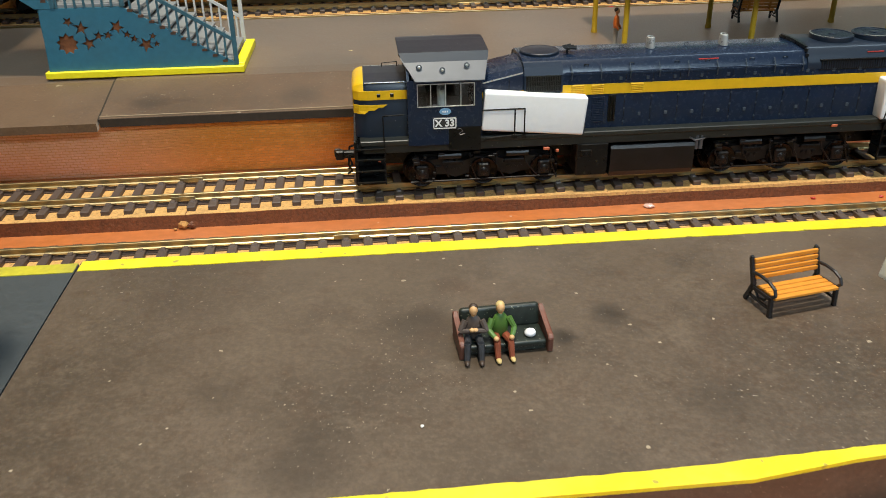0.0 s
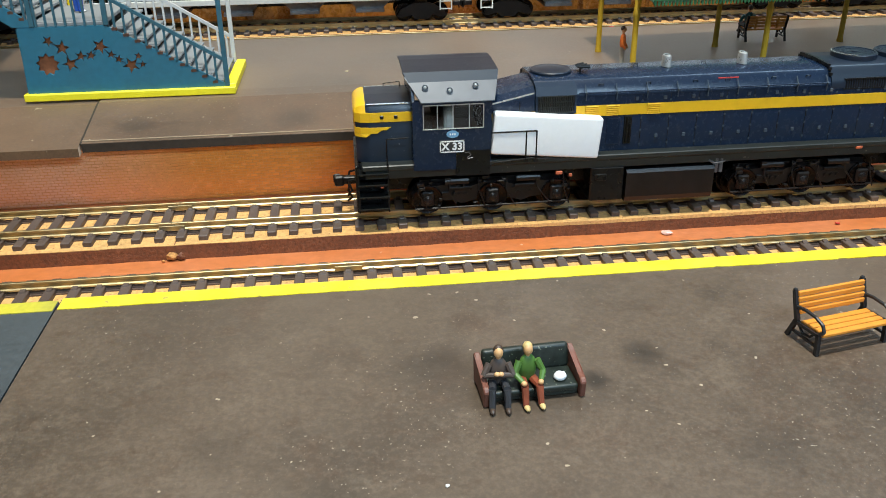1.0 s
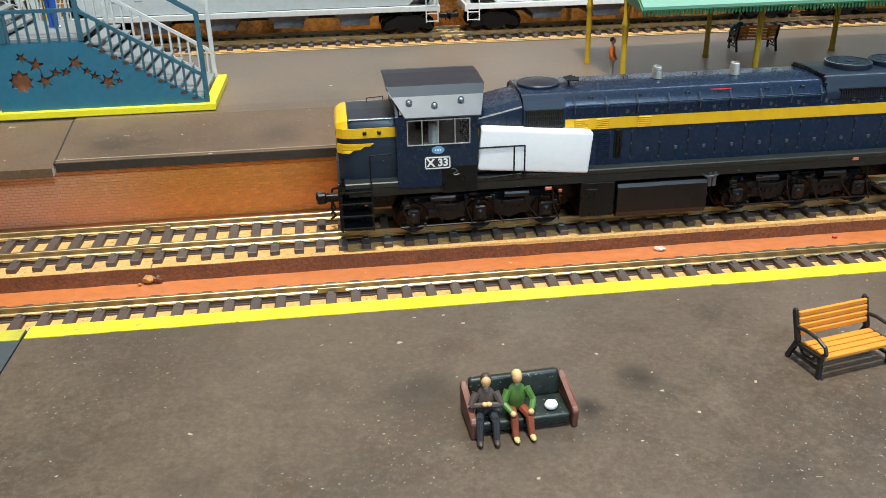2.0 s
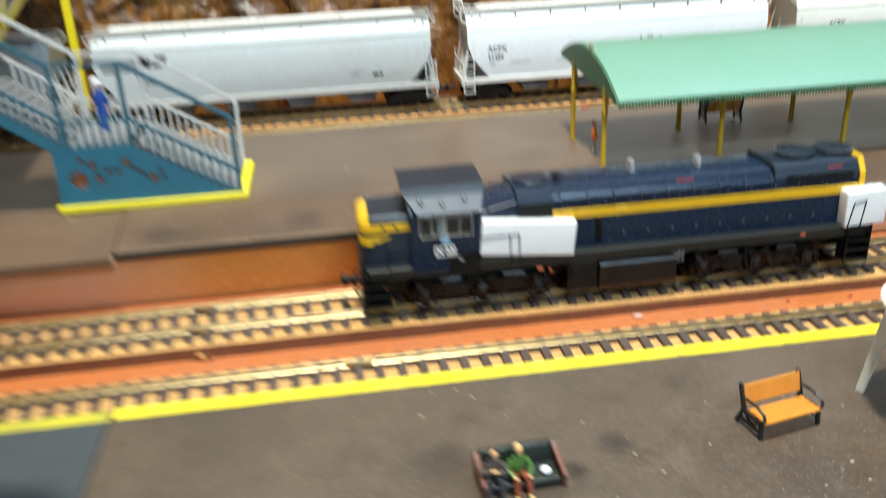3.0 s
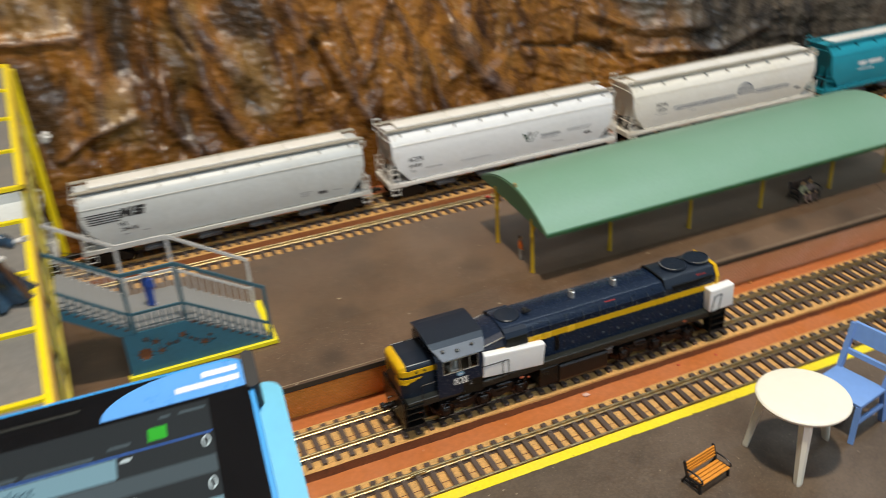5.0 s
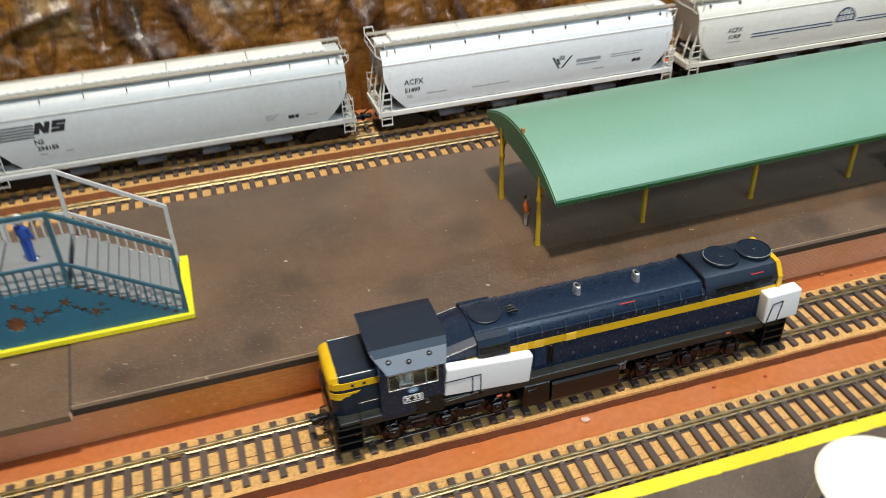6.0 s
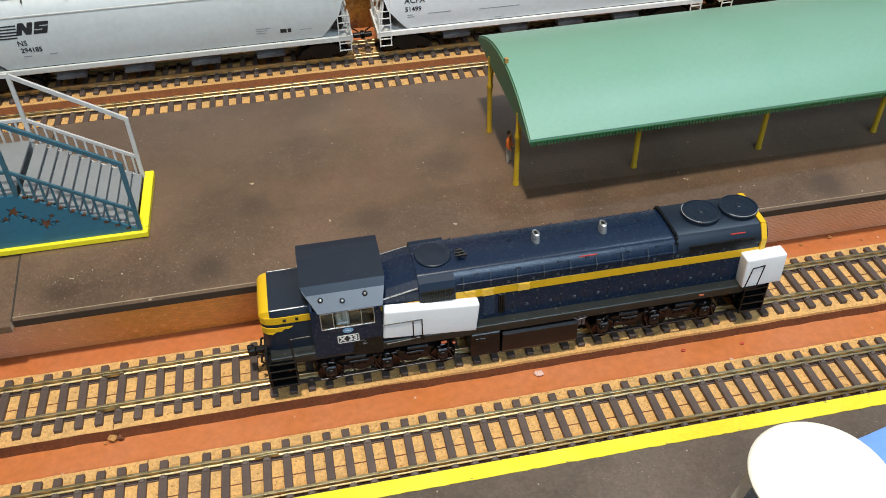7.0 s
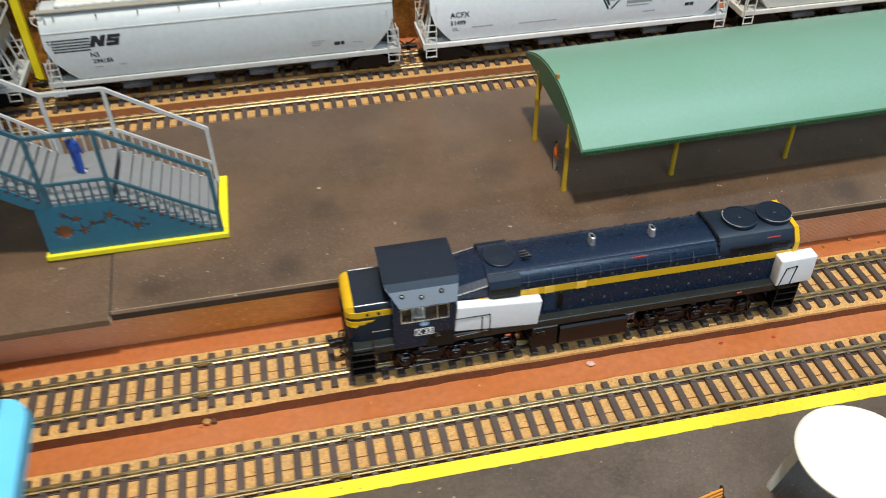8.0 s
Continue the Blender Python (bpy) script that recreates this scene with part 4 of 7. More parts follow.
        prism(cab, [(-h + 0.8, 48.0), (h - 0.8, 48.0), (h - 0.8, 48.9), (11.6, 56.4), (-11.6, 56.4), (-h + 0.8, 48.9)], "x", x, x + side)
    cab_ob = part("cab", cab, NAVY, own, "navy blue cab with sliding side windows")
    bm = bmesh.new()
    prism(bm, [(-h - 0.9, 49.0), (-11.8, 57.5), (-5, 57.9), (3, 58.2), (8, 58.1), (12.0, 57.5), (h + 0.9, 49.0), (h + 0.5, 48.9), (11.8, 56.8), (8, 57.3), (3, 57.4), (-5, 57.2), (-11.6, 56.8), (-h - 0.5, 48.9)], "x", -92.6, -62.2)
    for v in bm.verts:
        if v.co.z < 50:
            v.co.x += 5.0 if v.co.x < -80 else -2.0
    roof = part("cab_roof", bm, ROOF_NAVY, own, "dark navy cab roof with long overhangs")
    for s in (-1, 1):
        bm = bmesh.new()
        q = [(-92.3, -12.5, 56.2), (-62.4, -12.5, 56.2), (-64.3, -18.15, 49.25), (-87.4, -18.15, 49.25)]
        n = Vector((0, -0.85, 0.53))
        low = [bm.verts.new((a, b * -s, c)) for a, b, c in q]
        high = [bm.verts.new((a + 0, (b + n.y * 0.15) * -s, c + n.z * 0.15)) for a, b, c in q]
        for i in range(4):
            bm.faces.new([low[i], low[(i + 1) % 4], high[(i + 1) % 4], high[i]])
        bm.faces.new(high)
        bm.faces.new(low[::-1])
        panel = part("cab_side_panel", bm, GREY_PANEL, roof, "sloping grey panel with three round lenses")
        for x, k in ((-86.0, 0.50), (-78.3, 0.62), (-70.0, 0.48)):
            bm = bmesh.new()
            y, z = (-12.2 - 6.1 * k) * -s, 57.3 - 8.1 * k
            ball(bm, (x, y - 0.3 * -s, z + 0.16), (0.58, 0.45, 0.58), 14, 8)
            part("lens", bm, SILVER, panel, "small domed bright lens", smooth=True)
            bm = bmesh.new()
            rod(bm, (x, y, z), (x, y - s * -0.02 + (-0.45 * -s), z + 0.22), 0.98, 14)
            part("lens_rim", bm, BLACK, panel)
        bm = bmesh.new()
        y = -s * -(h - 0.1)
        for z in (40.3, 48.1):
            bar(bm, (-87.0, y, z), (-67.5, y, z), 0.5, 0.26)
        for x in (-86.9, -82.4, -77.4, -72.2, -67.6):
            bar(bm, (x, y, 40.2), (x, y, 48.2), 0.26, 0.5)
        frame_ob = part("window_frame", bm, SILVER, cab_ob, "bright metal window frame")
        for xa, xb in ((-86.7, -82.1), (-81.7, -77.6), (-77.2, -72.6), (-72.2, -67.8)):
            bm = bmesh.new()
            box(bm, xa, xb, min(y, y - s * 0.0) - 0.12, max(y, y) + 0.12, 40.5, 47.9)
            pane = part("pane", bm, GLASS, frame_ob)
            pane.visible_shadow = False
    bm = bmesh.new()
    box(bm, -89, -66, -16, 16, 33, 33.6)
    box(bm, -86, -83, -6, 6, 33.6, 42)
    box(bm, -89.3, -66, -16.3, -15.4, 33.6, 39.6)
    box(bm, -89.3, -66, 15.4, 16.3, 33.6, 39.6)
    part("cab_lining", bm, surface("brown_cab_inside", (0.045, 0.036, 0.024), 0.5, vary=0.15), cab_ob, "dark brown cab floor and desk")
    bm = bmesh.new()
    box(bm, -79.6, -76.6, -12, -7, 33.6, 45.5, 0.9)
    box(bm, -81.5, -76.4, -12.5, -6.5, 36.5, 38, 0.6)
    part("driver_seat", bm, CREAM, cab_ob, "pale grey seat")
    bm = bmesh.new()
    box(bm, -76.4, -65.2, -16.9, -16.2, 24, 33)
    part("step_well", bm, BLACK, own, "black step recess under the cab")
    bm = bmesh.new()
    path_rod(bm, [(-73.6, -17.1, 31.9), (-72.4, -17.2, 32.2), (-71.6, -17.2, 31.2), (-72.8, -17.2, 30.4), (-72.6, -17.2, 29.9), (-71.0, -17.2, 30.2)], 0.13, 5)
    part("bent_wire", bm, GREY_PANEL, own)
    # class plate and badge on both sides
    for s in (-1, 1):
        turn = Matrix() if s < 0 else pose(0, 0, 0, 0, 0, 180)
        bm = bmesh.new()
        box(bm, -4.1, 4.1, -0.25, 0.0, -2.1, 2.1, 0.1)
        bmesh.ops.transform(bm, matrix=Matrix.Translation((-77.8, s * (h + 0.0), 34.4)) @ turn, verts=bm.verts)
        plate = part("class_plate", bm, BLACK_INK, own, "black class plate with white border")
        bm = bmesh.new()
        for a, b in (((-3.7, -1.75), (3.7, -1.75)), ((-3.7, 1.75), (3.7, 1.75)), ((-3.8, -1.6), (-3.8, 1.6)), ((3.8, -1.6), (3.8, 1.6))):
            bar(bm, (a[0], -0.28, a[1]), (b[0], -0.28, b[1]), 0.34 if a[0] == b[0] else 0.12, 0.34 if a[0] != b[0] else 0.12)
        bmesh.ops.transform(bm, matrix=Matrix.Translation((-77.8, s * h, 34.4)) @ turn, verts=bm.verts)
        part("border", bm, WHITE_INK, plate)
        lettering("X 33", 3.4, WHITE_INK, plate, "number", Matrix.Translation((-77.8, s * (h + 0.3), 34.35)) @ turn, 0.08, bold=0.11)
        bm = bmesh.new()
        rod(bm, (0, 0, 0), (0, -0.2, 0), 1.0, 24)
        bmesh.ops.transform(bm, matrix=Matrix.Translation((-77.6, s * h, 38.5)) @ turn @ Matrix.Diagonal((2.0, 1, 1.2, 1)), verts=bm.verts)
        badge = part("badge", bm, PALE_BLUE, own, "pale blue oval badge")
        bm = bmesh.new()
        for a, w in ((-0.75, 0.4), (0.0, 0.55), (0.75, 0.4)):
            box(bm, a - w * 0.5, a + w * 0.5, -0.26, -0.18, -0.3, 0.3)
        bmesh.ops.transform(bm, matrix=Matrix.Translation((-77.6, s * h, 38.5)) @ turn, verts=bm.verts)
        part("badge_mark", bm, WHITE_INK, badge)

    # nose
    bm = bmesh.new()
    half = [(-12.4, 28.5), (-12.4, 45.0), (-10.8, 47.2), (0, 47.6)]
    sec = half + [(-y, z) for y, z in half[-2::-1]]
    rings = []
    for x, k, dz in ((-90, 1.0, 0), (-103.5, 1.0, 0), (-106.6, 0.94, -0.5), (-108.3, 0.82, -1.6)):
        rings.append([bm.verts.new((x, y * k, z + (dz if z > 40 else 0))) for y, z in sec])
    for a, b in zip(rings, rings[1:]):
        for i in range(len(sec)):
            j = (i + 1) % len(sec)
            bm.faces.new([a[i], a[j], b[j], b[i]])
    bm.faces.new(rings[-1])
    bm.faces.new(rings[0][::-1])
    part("nose", bm, ROOF_NAVY, own, smooth=True)
    # gold bands wrap round the front
    def wrap(z0, z1, xa, both, name, tag):
        out = [(xa, -12.62), (-103.5, -12.62), (-106.7, -11.95), (-108.55, -10.3), (-108.85, -5.0)]
        inner = [(xa, -12.2), (-103.4, -12.2), (-106.3, -11.5), (-107.9, -10.0), (-108.1, -5.0)]
        if both:
            out += [(x, -y) for x, y in out[::-1]]
            inner += [(x, -y) for x, y in inner[::-1]]
            sides = (1,)
        else:
            sides = (-1, 1)
        for s in sides:
            bm = bmesh.new()
            prism(bm, [(x, y * -s if not both else y) for x, y in out + inner[::-1]], "z", z0, z1)
            for v in bm.verts:
                if not both and v.co.x > xa - 0.1 and v.co.z < z1 - 0.1:
                    v.co.x -= 1.4
            part(name, bm, GOLD, own, tag)
    wrap(42.0, 45.1, -90.2, True, "gold_nose_band", "golden yellow nose band")
    for xa, z in ((-97.0, 39.3), (-100.0, 38.3), (-103.6, 37.2)):
        wrap(z, z + 0.95, xa, False, "gold_wing", "golden yellow wing stripe")
    bm = bmesh.new()
    rings = []
    for i in range(7):
        a = math.pi / 2 * i / 6
        x, top, w = -104.9 - 3.9 * math.sin(a), 45.2 + 2.65 * math.cos(a), 11.0 - 1.6 * (1 - math.cos(a))
        rings.append([bm.verts.new((x, y, z)) for y, z in ((-w - 0.9 * math.cos(a), 44.9), (-w, top - 0.5 * math.cos(a)), (-w * 0.9, top), (w * 0.9, top), (w, top - 0.5 * math.cos(a)), (w + 0.9 * math.cos(a), 44.9))])
    for p, q in zip(rings, rings[1:]):
        for i in range(6):
            bm.faces.new([p[i], p[(i + 1) % 6], q[(i + 1) % 6], q[i]])
    bm.faces.new(rings[0])
    bm.faces.new(rings[-1][::-1])
    part("gold_nose_cap", bm, GOLD, own, smooth=True)
    for s in (-1, 1):
        for x in (-99.8, -95.3):
            bm = bmesh.new()
            box(bm, x - 0.6, x + 0.6, min(s * 12.5, s * 12.95), max(s * 12.5, s * 12.95), 43.0, 44.2, 0.15)
            part("marker_lamp", bm, BLACK, own)
        bm = bmesh.new()
        rod(bm, (-104.4, s * 11.0, 47.55), (-91, s * 11.0, 47.55), 0.2, 8)
        part("nose_edge_strip", bm, SILVER, own, "bright silver strip along the nose top edge")
    bm = bmesh.new()
    prism(bm, [(-10.9, 47.2), (10.9, 47.2), (10.6, 47.75), (0, 48.0), (-10.6, 47.75)], "x", -104.9, -90.4)
    part("nose_lid", bm, ROOF_NAVY, own, "flat dark navy nose top")
    bm = bmesh.new()
    path_rod(bm, [(-98, 9, 47.6), (-98, 9, 49.0), (-92.5, 9, 49.4), (-92.5, 9, 47.6)], 0.16, 5)
    part("nose_handrail", bm, BLACK, own)
    bm = bmesh.new()
    path_rod(bm, [(80.0, -18.3, 28.6), (81.6, -18.4, 38.6), (86.4, -18.4, 39.4), (85.2, -18.3, 28.8)], 0.27, 6)
    box(bm, 79.4, 86, -18.5, -16.4, 28.0, 28.8)
    part("rear_handrail", bm, BLACK, own, "bent black rear handrail")
    # pilot, steps, coupler, hoses, at both ends
    for e in (-1, 1):
        xf = -109.2 if e < 0 else 92.4
        bm = bmesh.new()
        box(bm, min(xf, xf - e * 1.2), max(xf, xf - e * 1.2), -16, 16, 12.5, 28.6, 0.2)
        part("pilot_plate", bm, BLACK, own)
        for s in (-1, 1):
            bm = bmesh.new()
            xa, xb = sorted((xf - e * 0.6, xf - e * 10.8))
            for z in (13.2, 17.4, 21.6, 25.4):
                box(bm, xa, xb, min(s * 11.5, s * 17.0), max(s * 11.5, s * 17.0), z, z + 0.6, 0.1)
            for x in (xa, xb - 0.5):
                box(bm, x, x + 0.5, min(s * 16.2, s * 16.9), max(s * 16.2, s * 16.9), 12.6, 29.4)
            box(bm, xa, xb, min(s * 11.0, s * 11.6), max(s * 11.0, s * 11.6), 13, 28)
            part("side_steps", bm, BLACK, own, "black four-tread corner steps")
            bm = bmesh.new()
            for z in (13.85, 18.05, 22.25, 26.05):
                bar(bm, (xa, s * 17.0, z), (xb, s * 17.0, z), 0.25, 0.25)
            part("step_edges", bm, CHARCOAL, own)
            bm = bmesh.new()
            path_rod(bm, [(xf - e * 10.4, s * 16.6, 28), (xf - e * 10.4, s * 16.6, 37.5), (xf - e * 17.5, s * 16.8, 37.8)] if e < 0 else
                     [(xf - e * 1, s * 16.6, 28), (xf - e * 1, s * 16.6, 37.5), (xf - e * 6, s * 16.6, 37.5), (xf - e * 6, s * 16.6, 28)], 0.24, 6)
            part("handrail", bm, BLACK, own)
        bm = bmesh.new()
        box(bm, *sorted((xf, xf + e * 5)), -1.2, 1.2, 17.0, 19.6, 0.3)
        box(bm, *sorted((xf + e * 4, xf + e * 7.2)), -2.0, 0.6, 16.6, 20.2, 0.5)
        box(bm, *sorted((xf + e * 5, xf + e * 7.6)), 0.5, 2.2, 16.8, 20.0, 0.5)
        part("coupler", bm, BLACK, own, "black knuckle coupler")
        for y in (-4.5, 4.5):
            bm = bmesh.new()
            path_rod(bm, [(xf, y, 20), (xf + e * 2, y, 19.5), (xf + e * 2.6, y, 16), (xf + e * 1.4, y * 0.7, 13), (xf + e * 3.0, y * 0.5, 11.5)], 0.4, 6)
            part("brake_hose", bm, BLACK, own)
    # walkway handrail beside the cards
    bm = bmesh.new()
    path_rod(bm, [(-65, -17.6, 38.4), (-50.2, -17.6, 38.4), (-50.2, -17.6, 28.4)], 0.26, 6)
    rod(bm, (-53.6, -17.6, 38.4), (-53.6, -17.6, 28.4), 0.26, 6)
    box(bm, -54.4, -52.8, -17.8, -16.4, 27.9, 28.9)
    box(bm, -51.0, -49.4, -17.8, -16.4, 27.9, 28.9)
    rod(bm, (-64, -17.6, 28.2), (-51, -17.6, 29.2), 0.22, 6)
    part("handrail", bm, BLACK, own, "black wire handrail")
    # bogies
    for cx in (-64.0, 45.3):
        bm = bmesh.new()
        for s in (-1, 1):
            y0, y1 = min(s * 11.5, s * 14.2), max(s * 11.5, s * 14.2)
            prism(bm, [(cx - 27, 16.6), (cx - 25, 19.2), (cx - 15, 20.2), (cx - 9, 18.6), (cx - 3, 20.4), (cx + 3, 20.4), (cx + 9, 18.6), (cx + 15, 20.2), (cx + 25, 19.2), (cx + 27, 16.6),
                       (cx + 25, 14.2), (cx + 14, 14.6), (cx + 10, 13.2), (cx + 5, 14.6), (cx - 5, 14.6), (cx - 10, 13.2), (cx - 14, 14.6), (cx - 25, 14.2)], "y", y0, y1)
            for dx in (-21.8, 0, 21.8):
                box(bm, cx + dx - 2.2, cx + dx + 2.2, min(s * 14, s * 15.6), max(s * 14, s * 15.6), 13.0, 18.2, 0.5)
            for dx in (-11, 11):
                for k in range(3):
                    rod(bm, (cx + dx + (k - 1) * 2.1, s * 14.1, 16.2), (cx + dx + (k - 1) * 2.1, s * 14.6, 16.2), 0.8, 10)
                box(bm, cx + dx - 3.6, cx + dx + 3.6, min(s * 14, s * 15.2), max(s * 14, s * 15.2), 18.4, 19.4, 0.2)
            rod(bm, (cx - 16, s * 14.6, 21.4), (cx - 8, s * 14.6, 21.4), 1.1, 10)
            rod(bm, (cx + 8, s * 14.6, 21.4), (cx + 16, s * 14.6, 21.4), 1.1, 10)
        box(bm, cx - 24, cx + 24, -11, 11, 16, 21)
        bogie = part("bogie", bm, UNDER, own, "dark three-axle bogie")
        pick = random.Random(7)
        bm = bmesh.new()
        for s in (-1, 1):
            for k in range(26):
                x, w, q = cx + pick.uniform(-27, 27), pick.uniform(0.3, 1.3), pick.uniform(12.4, 22.5)
                box(bm, x - w, x + w, *sorted((s * 13.8, s * pick.uniform(14.6, 16.2))), q, q + pick.uniform(0.4, 1.4), 0.12)
            for k in range(6):
                x = cx - 24 + 9.6 * k
                path_rod(bm, [(x, s * 15.0, 22.6), (x + pick.uniform(-1, 1), s * 15.6, 18), (x + pick.uniform(2, 5), s * 15.4, pick.uniform(11.5, 14))], 0.28, 5)
            rod(bm, (cx - 26, s * 15.4, 12.2), (cx + 26, s * 15.4, 12.6), 0.35, 6)
        tagged(part("brake_rigging", bm, UNDER, bogie), "brown-black brake rods and hangers", kind="stuff")
        for dx in (-21.8, 0, 21.8):
            bm = bmesh.new()
            for s in (-1, 1):
                rod(bm, (cx + dx, s * 7.9, 15.1), (cx + dx, s * 10.6, 15.1), 5.8, 24)
                rod(bm, (cx + dx, s * 7.2, 15.1), (cx + dx, s * 8.0, 15.1), 6.6, 24)
            rod(bm, (cx + dx, -15.2, 15.1), (cx + dx, 15.2, 15.1), 1.3, 12)
            part("wheelset", bm, WHEEL, bogie, "dark metal wheelset", smooth=True)
            for s in (-1, 1):
                bm = bmesh.new()
                b = bmesh.new()
                lathe(b, [(4.2, 0), (5.1, 0), (5.1, 0.6), (4.8, 0.9), (4.2, 0.6)], seg=20)
                part("wheel_rim", merge(bm, b, Matrix.Translation((cx + dx, s * 14.1, 15.3)) @ pose(0, 0, 0, 90 * s * -1)), WHEEL, bogie, "round dark wheel rim", smooth=True)
                bm = bmesh.new()
                ball(bm, (cx + dx, s * 15.7, 15.5), (1.5, 0.7, 1.5), 12, 6)
                for k in range(6):
                    a = k * math.pi / 3
                    box(bm, cx + dx + 1.2 * math.cos(a) - 0.2, cx + dx + 1.2 * math.cos(a) + 0.2, s * 16.1 - 0.3, s * 16.1 + 0.3, 15.3 + 1.2 * math.sin(a), 15.7 + 1.2 * math.sin(a))
                part("axle_box_cover", bm, UNDER, bogie)
    tag_red = surface("orange_red_paint", (0.5, 0.12, 0.05), 0.5)
    for x, w, z in ((-101.2, 1.1, 21.0), (-43.0, 2.2, 22.6), (-38.5, 1.1, 21.6), (62, 2.2, 26.2)):
        bm = bmesh.new()
        box(bm, x, x + w, -16.75, -15.8, z, z + 1.0, 0.15)
        part("red_tag", bm, tag_red, own, "small orange-red cable tag")
    # tank and boxes
    bm = bmesh.new()
    prism(bm, [(-15.5, 11.2), (-16.3, 13), (-16.3, 21.5), (-15.5, 22.6), (15.5, 22.6), (16.3, 21.5), (16.3, 13), (15.5, 11.2)], "x", -18.5, 12.2)
    part("fuel_tank", bm, UNDER, own, "flat-sided dark brown fuel tank")
    bm = bmesh.new()
    box(bm, -31, -19.4, -16.2, 16.2, 12.0, 24, 0.4)
    box(bm, -29.5, -25.5, -16.5, -16.1, 19.4, 21.8, 0.2)
    part("battery_box", bm, BLACK, own)
    bm = bmesh.new()
    for x in (12.9, 14.6):
        rod(bm, (x, -15.2, 20), (x, -15.2, 25), 0.8, 8)
    path_rod(bm, [(10, -15.6, 24.6), (12, -16, 23.4), (15, -15.8, 23.8), (17, -15.0, 24.6)], 0.4, 6)
    part("pipework", bm, GREY_PANEL, own, "grey air pipes beside the tank")
    return own


locomotive()


def foam_block(x0, x1, y0, y1, za, zb, tilt, label):
    bm = bmesh.new()
    box(bm, -(x1 - x0) / 2, (x1 - x0) / 2, -(y1 - y0) / 2, (y1 - y0) / 2, -(zb - za) / 2, (zb - za) / 2, 0.9, 3)
    ob = part("foam_block", bm, FOAM, smooth=True)
    ob.location = ((x0 + x1) / 2 * MM, (y0 + y1) / 2 * MM, (za + zb) / 2 * MM)
    ob.rotation_euler = (0, radians(tilt), 0)
    return tagged(ob, label, "block")


foam_block(-64.6, -28.6, -17.0, -12.4, 29.3, 43.0, 5.2, "long white foam block leaning against the locomotive hood")
foam_block(78.6, 95.4, -17.8, -11.8, 28.8, 43.4, -2, "short white foam block against the locomotive rear")


# ---- hopper wagons ----
GREY_BODY = surface("pale_grey_wagon_paint", (0.60, 0.63, 0.63), 0.40, vary=0.05, grain=300, stain=18, second=(0.5, 0.51, 0.49), amount=0.6)
BOARD_GREY = surface("dusty_running_board", (0.40, 0.37, 0.31), 0.6, vary=0.12, grain=400, stain=50, bump=0.02, second=(0.33, 0.30, 0.24), amount=0.6)
GREY_TRIM = surface("pale_grey_trim", (0.58, 0.58, 0.55), 0.5, vary=0.08, grain=400, stain=60, second=(0.45, 0.43, 0.38), amount=0.5)
WHITE_BODY = surface("white_wagon_paint", (0.84, 0.85, 0.86), 0.36, vary=0.04, grain=300, stain=18, second=(0.76, 0.77, 0.77), amount=0.6)
WHITE_TRIM = surface("white_trim", (0.83, 0.81, 0.77), 0.5, vary=0.06, grain=400, stain=60, second=(0.6, 0.56, 0.5), amount=0.4)
CREAM_BODY = surface("cream_wagon_paint", (0.86, 0.83, 0.76), 0.42, vary=0.05, grain=300, stain=18, second=(0.72, 0.68, 0.58), amount=0.6)
CREAM_TRIM = surface("cream_trim", (0.78, 0.74, 0.65), 0.5, vary=0.08, grain=400, stain=60)
TEAL_BODY = surface("teal_wagon_paint", (0.01, 0.30, 0.40), 0.35, vary=0.06, grain=300, stain=20)
TEAL_TRIM = surface("teal_trim", (0.01, 0.26, 0.34), 0.42, vary=0.08, grain=300, stain=40)
HATCH = surface("white_hatch", (0.84, 0.82, 0.77), 0.5, vary=0.06, grain=300, stain=40, second=(0.62, 0.58, 0.5), amount=0.4)
OUTLET = surface("dusty_grey_outlet", (0.20, 0.20, 0.20), 0.6, vary=0.2, grain=300, stain=60, second=(0.06, 0.05, 0.05), amount=0.9)
GREY_INK = surface("grey_print", (0.30, 0.31, 0.32), 0.6, vary=0.1)
GREEN_INK = surface("green_print", (0.010, 0.045, 0.03), 0.5, vary=0.1)
BLUE_INK = surface("blue_print", (0.05, 0.08, 0.14), 0.5, vary=0.1)


